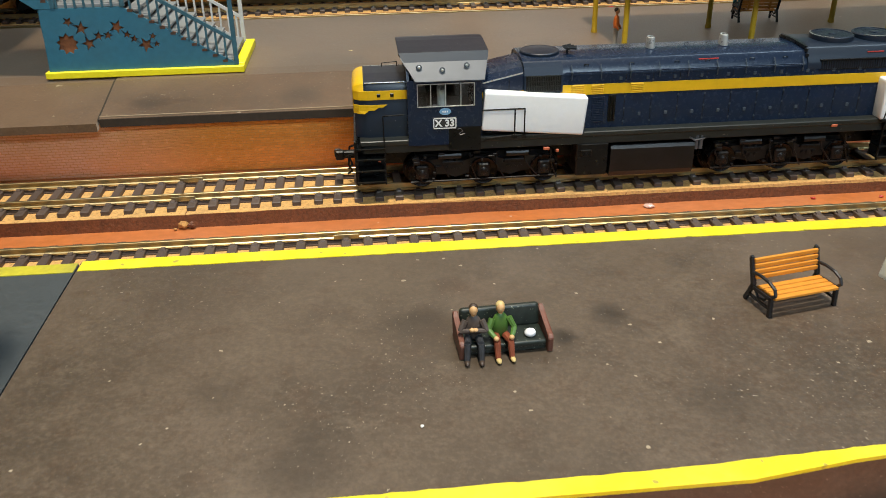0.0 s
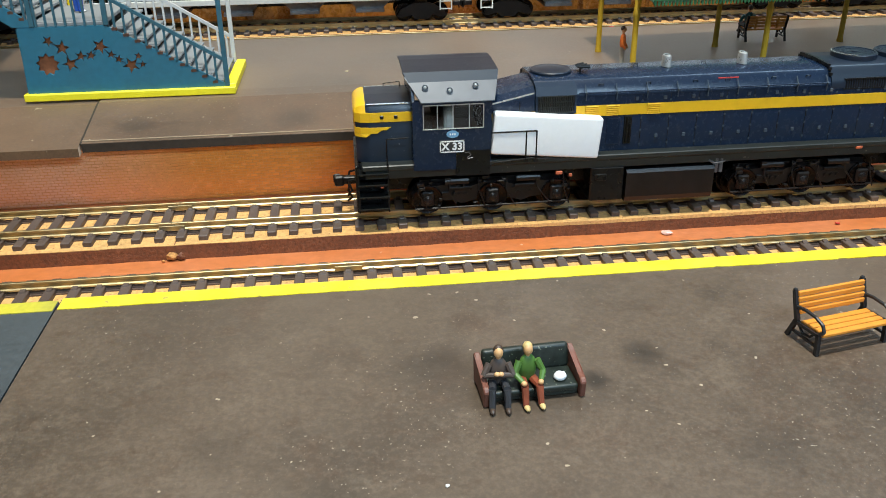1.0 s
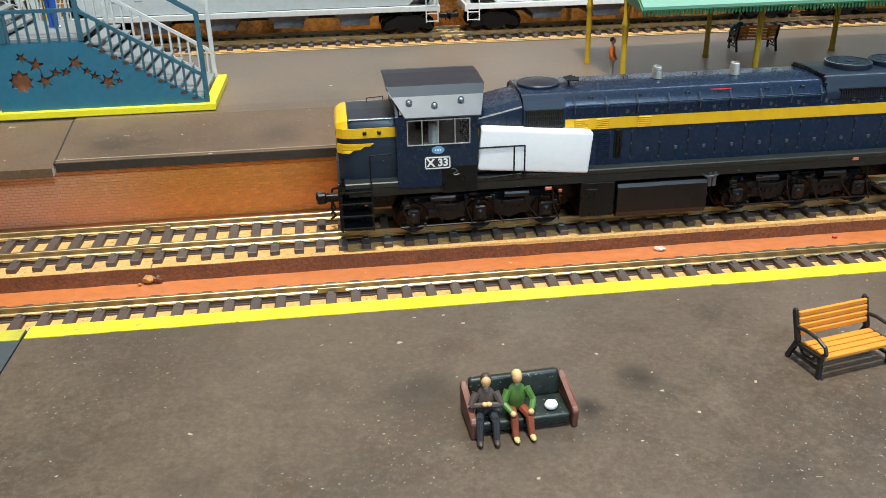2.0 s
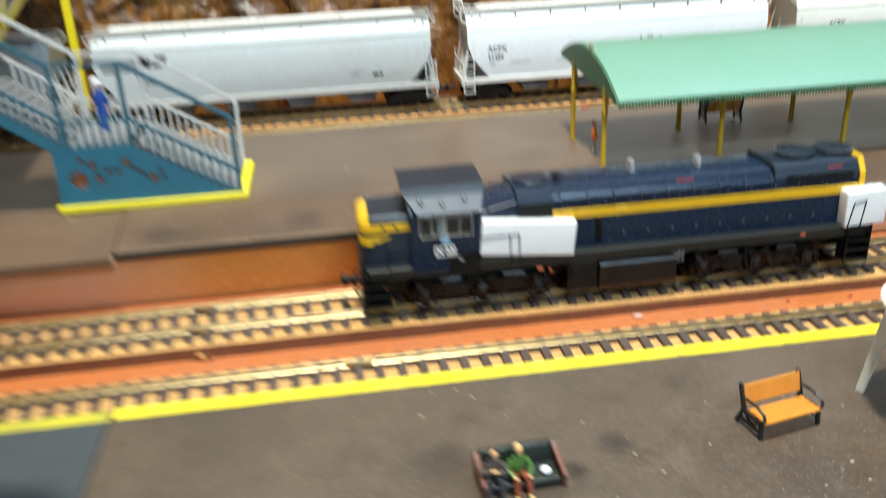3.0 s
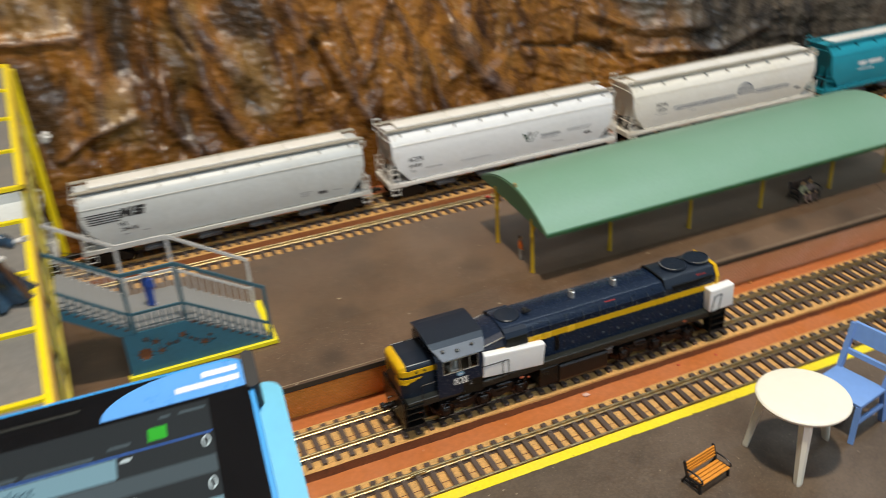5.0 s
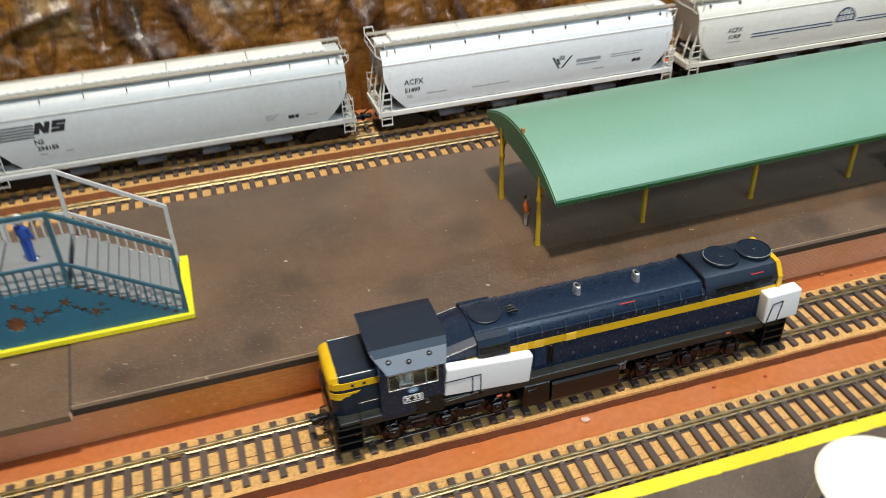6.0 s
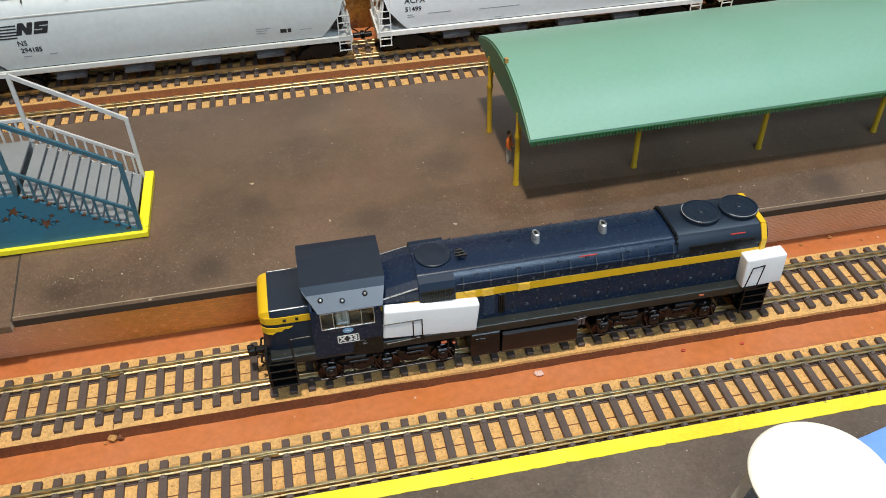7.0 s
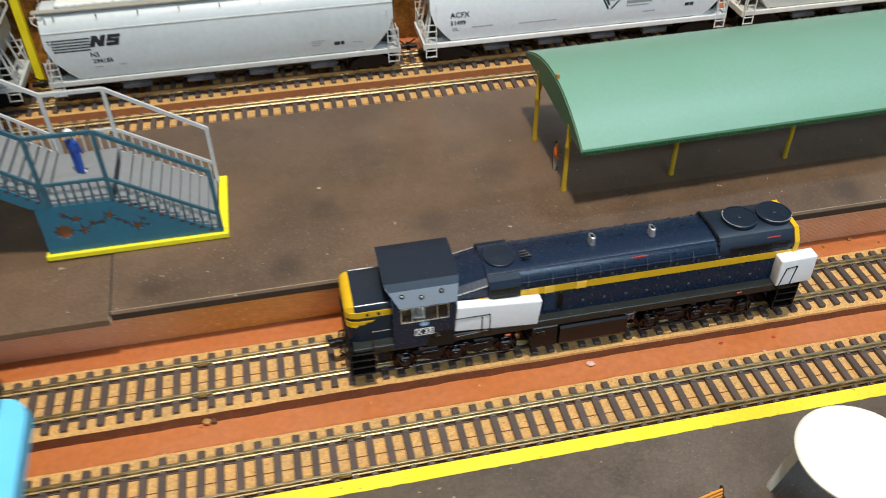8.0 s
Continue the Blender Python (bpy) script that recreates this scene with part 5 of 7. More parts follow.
def wagon(x0, x1, body, trim, lettering_kind, label, y=222.0, zr=31.3, loops=True):
    """A covered hopper wagon between the end sills x0 and x1, its rails' top at zr."""
    L = x1 - x0
    own = thing("hopper_wagon", label, "freight wagon", (x0 + x1) / 2, y, zr, group="hopper train")
    a, b = -L / 2, L / 2
    z = lambda v: v - zr
    # cylindrical-sided body with sloped end sheets
    half = [(-9, z(46.5)), (-15.6, z(47.5)), (-16.6, z(52)), (-17.1, z(60)), (-17.0, z(68)), (-16.2, z(75.5)), (-15.0, z(79.0)), (-11.8, z(83.2)), (-8.0, z(84.8)), (0, z(85.4))]
    sec = half + [(-p, q) for p, q in half[-2::-1]]
    bm = bmesh.new()
    def ring(inset_low, x_high, side):
        out = []
        for p, q in sec:
            f = max(0.0, min(1.0, (z(65) - q) / (z(65) - z(47))))
            out.append(bm.verts.new(((x_high + inset_low * f ** 1.3) * 1.0 if side < 0 else x_high - inset_low * f ** 1.3, p, q)))
        return out
    r = [ring(13.5, a + 5.5, -1), ring(0, a + 26, -1), ring(0, b - 26, 1), ring(13.5, b - 5.5, 1)]
    for p, q in zip(r, r[1:]):
        for i in range(len(sec)):
            j = (i + 1) % len(sec)
            bm.faces.new([p[i], p[j], q[j], q[i]])
    bm.faces.new(r[0][::-1])
    bm.faces.new(r[-1])
    part("body", bm, body, own, smooth=True)
    bm = bmesh.new()
    for s in (-1, 1):
        box(bm, a + 5.6, b - 5.6, min(s * 15.7, s * 16.45), max(s * 15.7, s * 16.45), z(75.6), z(76.4), 0.1)
    part("shoulder_bead", bm, trim, own)
    # side sills
    for s in (-1, 1):
        bm = bmesh.new()
        box(bm, a + 3, b - 3, min(s * 15.6, s * 17.2), max(s * 15.6, s * 17.2), z(44.2), z(47.2), 0.25)
        part("side_sill", bm, trim, own)
    # running boards and hatch covers
    for s in (-1, 1):
        bm = bmesh.new()
        box(bm, a + 3, b - 3, min(s * 8.4, s * 12.4), max(s * 8.4, s * 12.4), z(85.9), z(86.5))
        for i in range(int(L / 1.6)):
            xx = a + 4 + i * 1.6
            if xx < b - 4:
                box(bm, xx, xx + 0.55, min(s * 8.6, s * 12.2), max(s * 8.6, s * 12.2), z(86.4), z(86.75))
        part("running_board", bm, BOARD_GREY if body is not TEAL_BODY else trim, own, "ribbed roof running board")
        one = None
        for i in range(9):
            xx = a + 14 + i * (L - 28) / 8
            if one is None:
                bm = bmesh.new()
                box(bm, -0.16, 0.16, -1.2, 1.2, -1.6, 0.3)
                one = part("board_bracket", bm, BLACK, own)
                ob = one
            else:
                ob = new("board_bracket", one.data)
                ob.parent = own
            ob.location = (xx * MM, s * 13.4 * MM, z(83.6) * MM)
    one = None
    for i in range(4):
        xx = a + 14 + (i + 0.5) * (L - 28) / 4
        if one is None:
            bm = bmesh.new()
            w = (L - 28) / 8 - 0.06
            box(bm, -w, w, -6.6, 6.6, 0, 2.3, 1.0, 3)
            for k in range(9):
                u = -w + 2 + k * (2 * w - 4) / 8
                box(bm, u - 0.8 - 0.3 * math.cos(3 * k), u + 0.8, -6.9, -5.9, 0.8, 2.5 + 0.15 * math.sin(k * 2.3), 0.3)
            one = part("hatch_cover", bm, HATCH, own, "long white hatch cover", smooth=True)
            ob = one
        else:
            ob = new("hatch_cover", one.data)
            ob.parent = own
        ob.location = (xx * MM, 0, z(85.3) * MM)
    # ends: platform, frame, ladders
    for e, xe in ((-1, a), (1, b)):
        bm = bmesh.new()
        box(bm, *sorted((xe - e * 1.5, xe - e * 22)), -15.6, 15.6, z(44.4), z(46.2), 0.2)
        for s in (-1, 1):
            bar(bm, (xe - e * 3, s * 15.6, z(46)), (xe - e * 9.5, s * 13.5, z(84)), 0.9, 0.9)
            bar(bm, (xe - e * 3, s * 6, z(46)), (xe - e * 9, s * 6, z(72)), 1.0, 1.0)
            path_rod(bm, [(xe - e * 2.6, s * 15.4, z(46)), (xe - e * 2.6, s * 15.4, z(56.5)), (xe - e * 2.6, s * 3, z(56.5))], 0.4, 5)
            top = 89.5 if loops and e < 0 else 84.5
            path_rod(bm, [(xe - e * 6.5, s * 13, z(78)), (xe - e * 2.4, s * 13, z(81.5)), (xe - e * 2.4, s * 13, z(top)), (xe - e * 7.5, s * 13, z(top)), (xe - e * 8.5, s * 12, z(84))], 0.4, 5)
        if loops:
            path_rod(bm, [(xe - e * 2.4, -13, z(86 if e < 0 else 82)), (xe - e * 2.4, 13, z(86 if e < 0 else 82))], 0.35, 5)
        path_rod(bm, [(xe - e * 2.4, -13, z(81.5)), (xe - e * 2.4, 13, z(81.5))], 0.35, 5)
        box(bm, *sorted((xe - e * 1.4, xe - e * 3)), -16, 16, z(43), z(47.0), 0.2)
        part("end_platform", bm, trim, own, "end platform with braces and railings")
        for s in (-1, 1):
            bm = bmesh.new()
            xl = xe - e * 2.8
            for xx in (xl, xl - e * 6.4):
                bar(bm, (xx, s * 17.0, z(38.2)), (xx, s * (16.9), z(60) if xx == xl else z(72)), 0.6, 0.6)
            k = 38.8
            while k < 60:
                bar(bm, (xl, s * 17.1, z(k)), (xl - e * 6.4, s * 17.1, z(k)), 0.5, 0.5)
                k += 4.1
            for k in (64.1, 68.2):
                bar(bm, (xl - e * 4, s * 16.8, z(k)), (xl - e * 8.6, s * 16.8, z(k)), 0.45, 0.45)
            part("ladder", bm, trim, own, "corner ladder")
        bm = bmesh.new()
        box(bm, *sorted((xe, xe + e * 5.6)), -1.3, 1.3, z(37.6), z(40.2), 0.3)
        box(bm, *sorted((xe + e * 4.2, xe + e * 6.4)), -2.2, 2.0, z(37), z(41), 0.5)
        path_rod(bm, [(xe, 5, z(41)), (xe + e * 3, 5.2, z(39)), (xe + e * 4.6, 4.6, z(35.4))], 0.45, 5)
        part("coupler", bm, UNDER, own, "rusty brown coupler")
        bm = bmesh.new()
        box(bm, *sorted((xe - e * 6, xe - e * 12)), -7, 2, z(47), z(56), 0.8)
        rod(bm, (xe - e * 9, -9, z(51)), (xe - e * 9, 9, z(51)), 3.2, 14)
        part("brake_gear", bm, UNDER, own)
        # bogie
        cx = xe - e * 19
        bm = bmesh.new()
        for s in (-1, 1):
            prism(bm, [(cx - 14, z(34.5)), (cx - 12, z(38)), (cx - 5, z(41.5)), (cx + 5, z(41.5)), (cx + 12, z(38)), (cx + 14, z(34.5)), (cx + 12, z(33.6)), (cx + 6, z(35)), (cx + 4, z(32.8)), (cx - 4, z(32.8)), (cx - 6, z(35)), (cx - 12, z(33.6))], "y",
                  min(s * 10.6, s * 12.6), max(s * 10.6, s * 12.6))
        box(bm, cx - 3, cx + 3, -11, 11, z(36), z(42))
        bogie = part("bogie", bm, UNDER, own, "dark brown two-axle bogie")
        for dx in (-10, 10):
            bm = bmesh.new()
            for s in (-1, 1):
                rod(bm, (cx + dx, s * 7.6, z(36.4)), (cx + dx, s * 10.2, z(36.4)), 5.0, 20)
            rod(bm, (cx + dx, -12, z(36.4)), (cx + dx, 12, z(36.4)), 1.0, 10)
            part("wheelset", bm, WHEEL, bogie, smooth=True)
    # discharge hoppers
    one = None
    for i in range(4):
        xx = a + 48 + i * (L - 96) / 3
        if one is None:
            bm = bmesh.new()
            prism(bm, [(-15, z(46.6)), (15, z(46.6)), (6, z(38.5)), (-6, z(38.5))], "y", -12, 12)
            box(bm, -8, 8, -13.6, 13.6, z(37.4), z(39.4), 0.3)
            one = part("discharge_hopper", bm, OUTLET, own, "grey discharge hopper")
            ob = one
        else:
            ob = new("discharge_hopper", one.data)
            ob.parent = own
        ob.location.x = xx * MM
    bm = bmesh.new()
    # wide black plate added to darken the underside, in place of deep shade
    box(bm, a + 22, b - 22, -12, 12, z(43.4), z(46.4))
    box(bm, a + 22, b - 22, -3, 3, z(40.5), z(43.5))
    part("centre_sill", bm, BLACK, own)

    # markings on the camera's side, kept on the side sheet
    def skin(v):
        """How far the side stands out at a height."""
        for (p, q), (p2, q2) in zip(half, half[1:]):
            if q <= v <= q2:
                return p + (p2 - p) * (v - q) / (q2 - q)
        return -17.1

    def marks(name, pieces, m, tag=""):
        bm = bmesh.new()
        for poly in pieces:
            fronts = [bm.verts.new((px, skin(pz) - 0.13, pz)) for px, pz in poly]
            backs = [bm.verts.new((px, skin(pz) + 0.3, pz)) for px, pz in poly]
            n = len(poly)
            bm.faces.new(fronts)
            for i in range(n):
                bm.faces.new([fronts[i], backs[i], backs[(i + 1) % n], fronts[(i + 1) % n]])
        ob = part(name, bm, m, own, tag)
        return tagged(ob, kind="stuff") if name == "small_print" else ob

    def strip(xa, xb, zc, h):
        return [(xa, z(zc) - h / 2), (xb, z(zc) - h / 2), (xb, z(zc) + h / 2), (xa, z(zc) + h / 2)]

    def word(text, size, xc, zc, m=BLACK_INK, name="reporting_mark"):
        v = z(zc)
        lean = math.degrees(math.atan2(skin(v + 2) - skin(v - 2), 4))
        lettering(text, size, m, own, name, Matrix.Translation((xc, skin(v) - 0.1, v)) @ pose(0, 0, 0, -lean), 0.06, bold=0.07)

    if lettering_kind == "stripes":
        marks("logo_stripes", [strip(a + 7.5 + k * 0.6, a + 30 - k * 0.2, 71.7 - k * 1.6, 0.75) for k in range(5)], BLACK_INK, "black striped logo")
        def slant(xc, pts):
            return [(xc + px + pz * 0.35, z(66.6) + pz) for px, pz in pts]
        marks("logo_blocks", [slant(a + 29, [(0, 0), (2.8, 0), (2.8, 6.3), (0, 6.3)]), slant(a + 33.8, [(0, 0), (2.8, 0), (2.8, 6.3), (0, 6.3)]), slant(a + 29, [(2.7, 6.3), (2.7, 2.9), (4.9, 0), (4.9, 3.4)]),
                              slant(a + 37.6, [(0, 0), (6.8, 0), (6.8, 2.0), (0, 2.0)]), slant(a + 37.6, [(0, 2.5), (6.8, 2.5), (6.8, 3.9), (0, 3.9)]), slant(a + 37.6, [(0, 4.4), (6.8, 4.4), (6.8, 6.3), (0, 6.3)]),
                              slant(a + 37.6, [(4.2, 2.0), (6.8, 2.0), (6.8, 2.5), (4.2, 2.5)]), slant(a + 37.6, [(0, 3.9), (2.6, 3.9), (2.6, 4.4), (0, 4.4)])], BLACK_INK, "black slanted block logo")
        word("NS", 4.0, a + 30.5, 62.0)
        word("294185", 3.6, a + 34, 58.0)
        marks("small_print", [strip(a + 29, a + 33, 54.6, 0.6), strip(a + 42, a + 46, 54.8, 0.6), strip(b - 54, b - 46, 56.5, 0.5), strip(b - 54, b - 48, 55.2, 0.5), strip(b - 54, b - 49, 53.8, 0.5), strip(b - 30, b - 24, 53.8, 0.5)], GREY_INK)
        marks("data_panel", [strip(b - 41, b - 37.5, 54.0, 2.2), strip(b - 37, b - 35, 54.0, 2.2)], BLACK_INK)
    elif lettering_kind == "leaf":
        word("ACFX", 4.6, a + 23.5, 64.0)
        word("51499", 3.8, a + 22.5, 59.0)
        marks("small_print", [strip(a + 19, a + 22, 55.6, 0.5), strip(a + 19, a + 23, 54.4, 0.5), strip(a + 31, a + 44, 55.6, 0.5), strip(a + 60, a + 84, 55, 0.4), strip(b - 48, b - 26, 62.5, 0.5), strip(b - 48, b - 28, 61.0, 0.5), strip(b - 60, b - 52, 54.6, 0.5)], GREY_INK)
        X = a + 112
        marks("leaf_logo", [[(X, z(66)), (X + 4.2, z(58.5)), (X + 5.4, z(58.5)), (X + 1.4, z(66))], [(X + 6, z(58.5)), (X + 12.5, z(65.5)), (X + 14, z(66)), (X + 7.4, z(58.5))], [(X + 2.6, z(64.6)), (X + 4.6, z(60.8)), (X + 5.8, z(61.0)), (X + 4.2, z(65))]], GREEN_INK, "dark green leaf-shaped logo")
        marks("logo_square", [strip(X + 4.9, X + 8.5, 65.0, 2.8)], GREY_INK)
        marks("logo_bar", [strip(X + 16.5, X + 33, 61.8, 2.0), strip(X + 16.5, X + 31, 59.4, 0.6)], GREY_INK, "grey bar in place of a company name")
        marks("data_panel", [strip(b - 32.5, b - 29.8, 56.6, 2.0), strip(b - 29.4, b - 26.8, 56.6, 2.0)], BLACK_INK)
        marks("sill_print", [strip(a + 70, a + 75, 48.2, 1.6)], GREY_INK)
    elif lettering_kind == "swoosh":
        word("ACFX", 4.2, a + 33, 66.0)
        word("51609", 3.6, a + 33, 61.6)
        X = b - 89
        marks("logo_lines", [strip(a + 46, b - 91, 61.6, 0.75), strip(a + 46, b - 91, 59.6, 0.75), strip(b - 71, b - 34, 61.6, 0.75), strip(b - 71, b - 34, 59.6, 0.75)], BLUE_INK, "two dark blue lines")
        arcs = []
        for k in range(12):
            p, q = math.pi * k / 12, math.pi * (k + 1) / 12
            arcs.append([(X + 8 + r * math.cos(w), z(61.0) + r * 1.15 * math.sin(w)) for w, r in ((p, 7.2), (p, 8.2), (q, 8.2), (q, 7.2))])
        for k in range(5):
            u = X + 2.2 + k * 2.9
            h = math.sqrt(max(0.0, 1 - ((u - X - 8) / 7.6) ** 2)) * 8.4
            arcs.append([(u - 0.4, z(61.2)), (u + 0.5, z(61.2)), (u + 1.1, z(61.0) + h), (u + 0.2, z(61.0) + h)])
        marks("arch_logo", arcs + [strip(X + 0.4, X + 15.6, 61.2, 0.8), strip(X + 1.5, X + 14, 65.2, 0.7)], BLUE_INK, "dark blue arched logo")
        marks("data_panel", [strip(b - 26, b - 21, 56.2, 1.8)], BLACK_INK)
        marks("small_print", [strip(a + 28, a + 38, 58.2, 0.5), strip(a + 62, a + 68, 56, 0.5)], GREY_INK)
    elif lettering_kind == "bar":
        marks("name_bar", [strip(a + 38, a + 47, 66.0, 3.6), strip(a + 49.5, a + 66, 66.0, 3.6)], WHITE_INK, "white bars in place of a name")
        marks("small_print", [strip(a + 38, a + 56, 60.5, 0.9)], WHITE_INK)
    return own


wagon(-466, -263, GREY_BODY, GREY_TRIM, "plain", "pale grey model grain hopper wagon beyond the footbridge")
wagon(-251, -47, GREY_BODY, GREY_TRIM, "stripes", "pale grey model grain hopper wagon with black striped logo", loops=False)
wagon(-36, 164, WHITE_BODY, WHITE_TRIM, "leaf", "white model grain hopper wagon with a green leaf logo")
wagon(172, 372, CREAM_BODY, CREAM_TRIM, "swoosh", "cream model grain hopper wagon with dark blue lines")
wagon(380, 580, TEAL_BODY, TEAL_TRIM, "bar", "bright teal model grain hopper wagon")


# ---- stairs of the footbridge ----
TEAL = surface("teal_blue_paint", (0.03, 0.145, 0.22), 0.5, vary=0.08, grain=400, stain=40, second=(0.035, 0.12, 0.17), amount=0.6)
TEAL_GREY = surface("teal_grey_plastic", (0.040, 0.115, 0.155), 0.45, vary=0.1, grain=400, stain=50)
STEP_GREY = surface("grey_plastic", (0.22, 0.225, 0.225), 0.55, vary=0.07, grain=400, stain=40)
RAIL_WHITE = surface("white_plastic", (0.54, 0.53, 0.51), 0.5, vary=0.06, grain=400, stain=50)
RUST = surface("rust_brown_card", (0.30, 0.10, 0.035), 0.7, vary=0.25, grain=500, stain=120)
SIGN_YELLOW = surface("bright_yellow_paint", (0.88, 0.74, 0.015), 0.45, vary=0.05, grain=400, stain=50)
DARK_CARD = surface("black_card", (0.018, 0.014, 0.012), 0.7, vary=0.2, grain=300, stain=30)


def star(x, z, r, points=5, inner=0.45, turn=0.0):
    return [(x + (r if k % 2 == 0 else r * inner) * math.sin(turn + math.pi * k / points), z + (r if k % 2 == 0 else r * inner) * math.cos(turn + math.pi * k / points)) for k in range(points * 2)]


def stairs():
    own = thing("stairs", "grey model stairs with teal and white railings leading to the footbridge", "stairs", -195, 86, 33.3, absolute=True)
    front, back = 64.0, 105.0
    # pierced side panel
    bm = bmesh.new()
    outline = [(-233, 36), (-156.5, 36), (-157.5, 37.2), (-200, 61.4), (-232, 61.4)]
    holes = [star(-223.6, 47.3, 4.5, 9, 0.72)] + [star(x, z, r * 1.36, 5, 0.42, x) for x, z, r in
             ((-221.8, 56.1, 1.7), (-217.2, 53.4, 2.3), (-203.1, 53.5, 2.4), (-210.9, 50.1, 1.7), (-207.1, 50.2, 1.6), (-199.5, 50.3, 1.4), (-197.0, 48.4, 1.4), (-189.5, 49.3, 1.3), (-188.4, 46.1, 1.2), (-192.7, 45.9, 2.5), (-215.2, 47.2, 2.3))]
    edges = []
    for loop in [outline] + holes:
        vs = [bm.verts.new((x, front, z)) for x, z in loop]
        edges += [bm.edges.new((vs[i], vs[(i + 1) % len(vs)])) for i in range(len(vs))]
    bmesh.ops.triangle_fill(bm, use_beauty=True, use_dissolve=False, edges=edges, normal=(0, -1, 0))
    bmesh.ops.solidify(bm, geom=bm.faces[:], thickness=0.9)
    panel = part("side_panel", bm, TEAL, own, "teal blue panel pierced with stars and a sun")
    bm = bmesh.new()
    prism(bm, [(-231, 36), (-160, 36), (-201, 60), (-231, 60)], "y", front + 1.4, front + 2.0)
    part("panel_lining", bm, RUST, panel, "rust brown lining behind the star holes")
    bm = bmesh.new()
    for p, q in (((-221, 55.5), (-218.4, 54)), ((-216, 52), (-215.4, 49)), ((-213.6, 48), (-211.8, 49.6)), ((-209.6, 50.2), (-208.4, 50.2)), ((-206, 51), (-204.4, 52.6)), ((-201.6, 52.4), (-200.2, 50.9)), ((-198.6, 49.6), (-197.6, 48.9)), ((-196.2, 47.9), (-194.4, 46.6)), ((-191, 46.9), (-189.6, 46.4))):
        bar(bm, (p[0], front - 0.03, p[1]), (q[0], front - 0.03, q[1]), 0.2, 0.18)
    part("star_links", bm, DARK_CARD, panel)
    bm = bmesh.new()
    prism(bm, [(-226, 61.5), (-226, 62.8), (-257.5, 85.6), (-257.5, 79.4), (-233.4, 61.5)], "y", front - 0.1, front + 0.8)
    part("upper_stringer", bm, TEAL, own)
    bm = bmesh.new()
    prism(bm, [(-232, 36), (-157, 36), (-200, 61), (-232, 61)], "y", back - 0.9, back)
    prism(bm, [(-226, 58), (-226, 62.5), (-257.5, 85.3), (-257.5, 80)], "y", back - 0.9, back)
    part("rear_panel", bm, RAIL_WHITE, own)
    bm = bmesh.new()
    prism(bm, [(-232.8, 36), (-231.8, 36), (-231.8, 61), (-232.8, 61)], "y", front + 0.9, back - 1)
    part("end_panel", bm, TEAL, own)
    # yellow plinth
    bm = bmesh.new()
    box(bm, -234.5, -154.2, front - 1.6, front + 2.2, 33.4, 36.2, 0.3)
    box(bm, -158.4, -154.2, front + 2.3, back + 4, 33.4, 36.6, 0.3)
    part("plinth", bm, SIGN_YELLOW, own, "bright yellow base strip")
    # treads and landing
    bm = bmesh.new()
    box(bm, -2.5, 2.5, front + 1.2, back - 1.2, -1.0, 0.0, 0.15)
    box(bm, -2.3, -1.9, front + 1.4, back - 1.4, -2.8, -0.9)
    first = part("tread", bm, STEP_GREY, own)
    places = [(-161.2 - i * 3.9, 38.6 + i * 2.42) for i in range(10)] + [(-229.0 - i * 3.45, 65.0 + i * 2.5) for i in range(9)]
    for k, (x, z) in enumerate(places):
        ob = first if k == 0 else new("tread", first.data)
        ob.parent = own
        ob.location = (x * MM, 0, z * MM)
    bm = bmesh.new()
    prism(bm, [(-1.5, -2.5), (0.5, -2.5), (0.5, -1.6), (-0.5, -1.3), (-1.5, -1.6)], "y", front - 0.12, front + 1.2)
    end = part("tread_end", bm, surface("dark_brown_card", (0.10, 0.045, 0.025), 0.7, vary=0.4, grain=600), own, "rust brown tread end")
    for k, (x, z) in enumerate(places):
        ob = end if k == 0 else new("tread_end", end.data)
        ob.parent = own
        ob.location = (x * MM, 0, (z + 1.5) * MM)
    bm = bmesh.new()
    box(bm, -227.5, -200.2, front + 1.0, back - 1.0, 61.4, 62.8, 0.15)
    part("landing", bm, STEP_GREY, own)

    def along(line, x):
        for (xa, za), (xb, zb) in zip(line, line[1:]):
            if xb <= x <= xa:
                return za + (zb - za) * (x - xa) / (xb - xa)
        return line[-1][1]
    for y, m, tone, dip in ((front + 0.4, TEAL_GREY, "teal-grey", 0.0), (back - 0.4, RAIL_WHITE, "white", 2.5)):
        low = [(-158, 47.0), (-199.5, 72.6), (-226.5, 72.6), (-257, 94.8)]
        foot = [(-158, 37.6), (-199.5, 62.4), (-226.5, 62.4), (-257, 84.6)]
        high = [(-156.8 - dip * 0.6, 69.5 - dip), (-199.5, 96 - dip), (-226.5, 96 - dip), (-258, 117 - dip)]
        bm = bmesh.new()
        for p, q in zip(low, low[1:]):
            bar(bm, (p[0], y, p[1]), (q[0], y, q[1]), 1.1, 1.3)
        part("low_rail", bm, m, own, tone + " lower rail")
        one = None
        x = -161.0
        while x > -256:
            za, zb = along(foot, x), along(low, x)
            if one is None:
                bm = bmesh.new()
                bar(bm, (0, 0, -1.2), (0, 0, 10.4), 0.8, 0.8)
                one = part("baluster", bm, m, None)
                ob = one
            else:
                ob = new("baluster", one.data)
            ob.parent = own
            ob.location = ((x + 195) * MM, (y - 86) * MM, (za - 33.3) * MM)
            x -= 3.55
        bm = bmesh.new()
        for p, q in zip(high, high[1:]):
            bar(bm, (p[0], y, p[1]), (q[0], y, q[1]), 1.3, 1.7)
        part("hand_rail", bm, m, own, tone + " upper handrail")
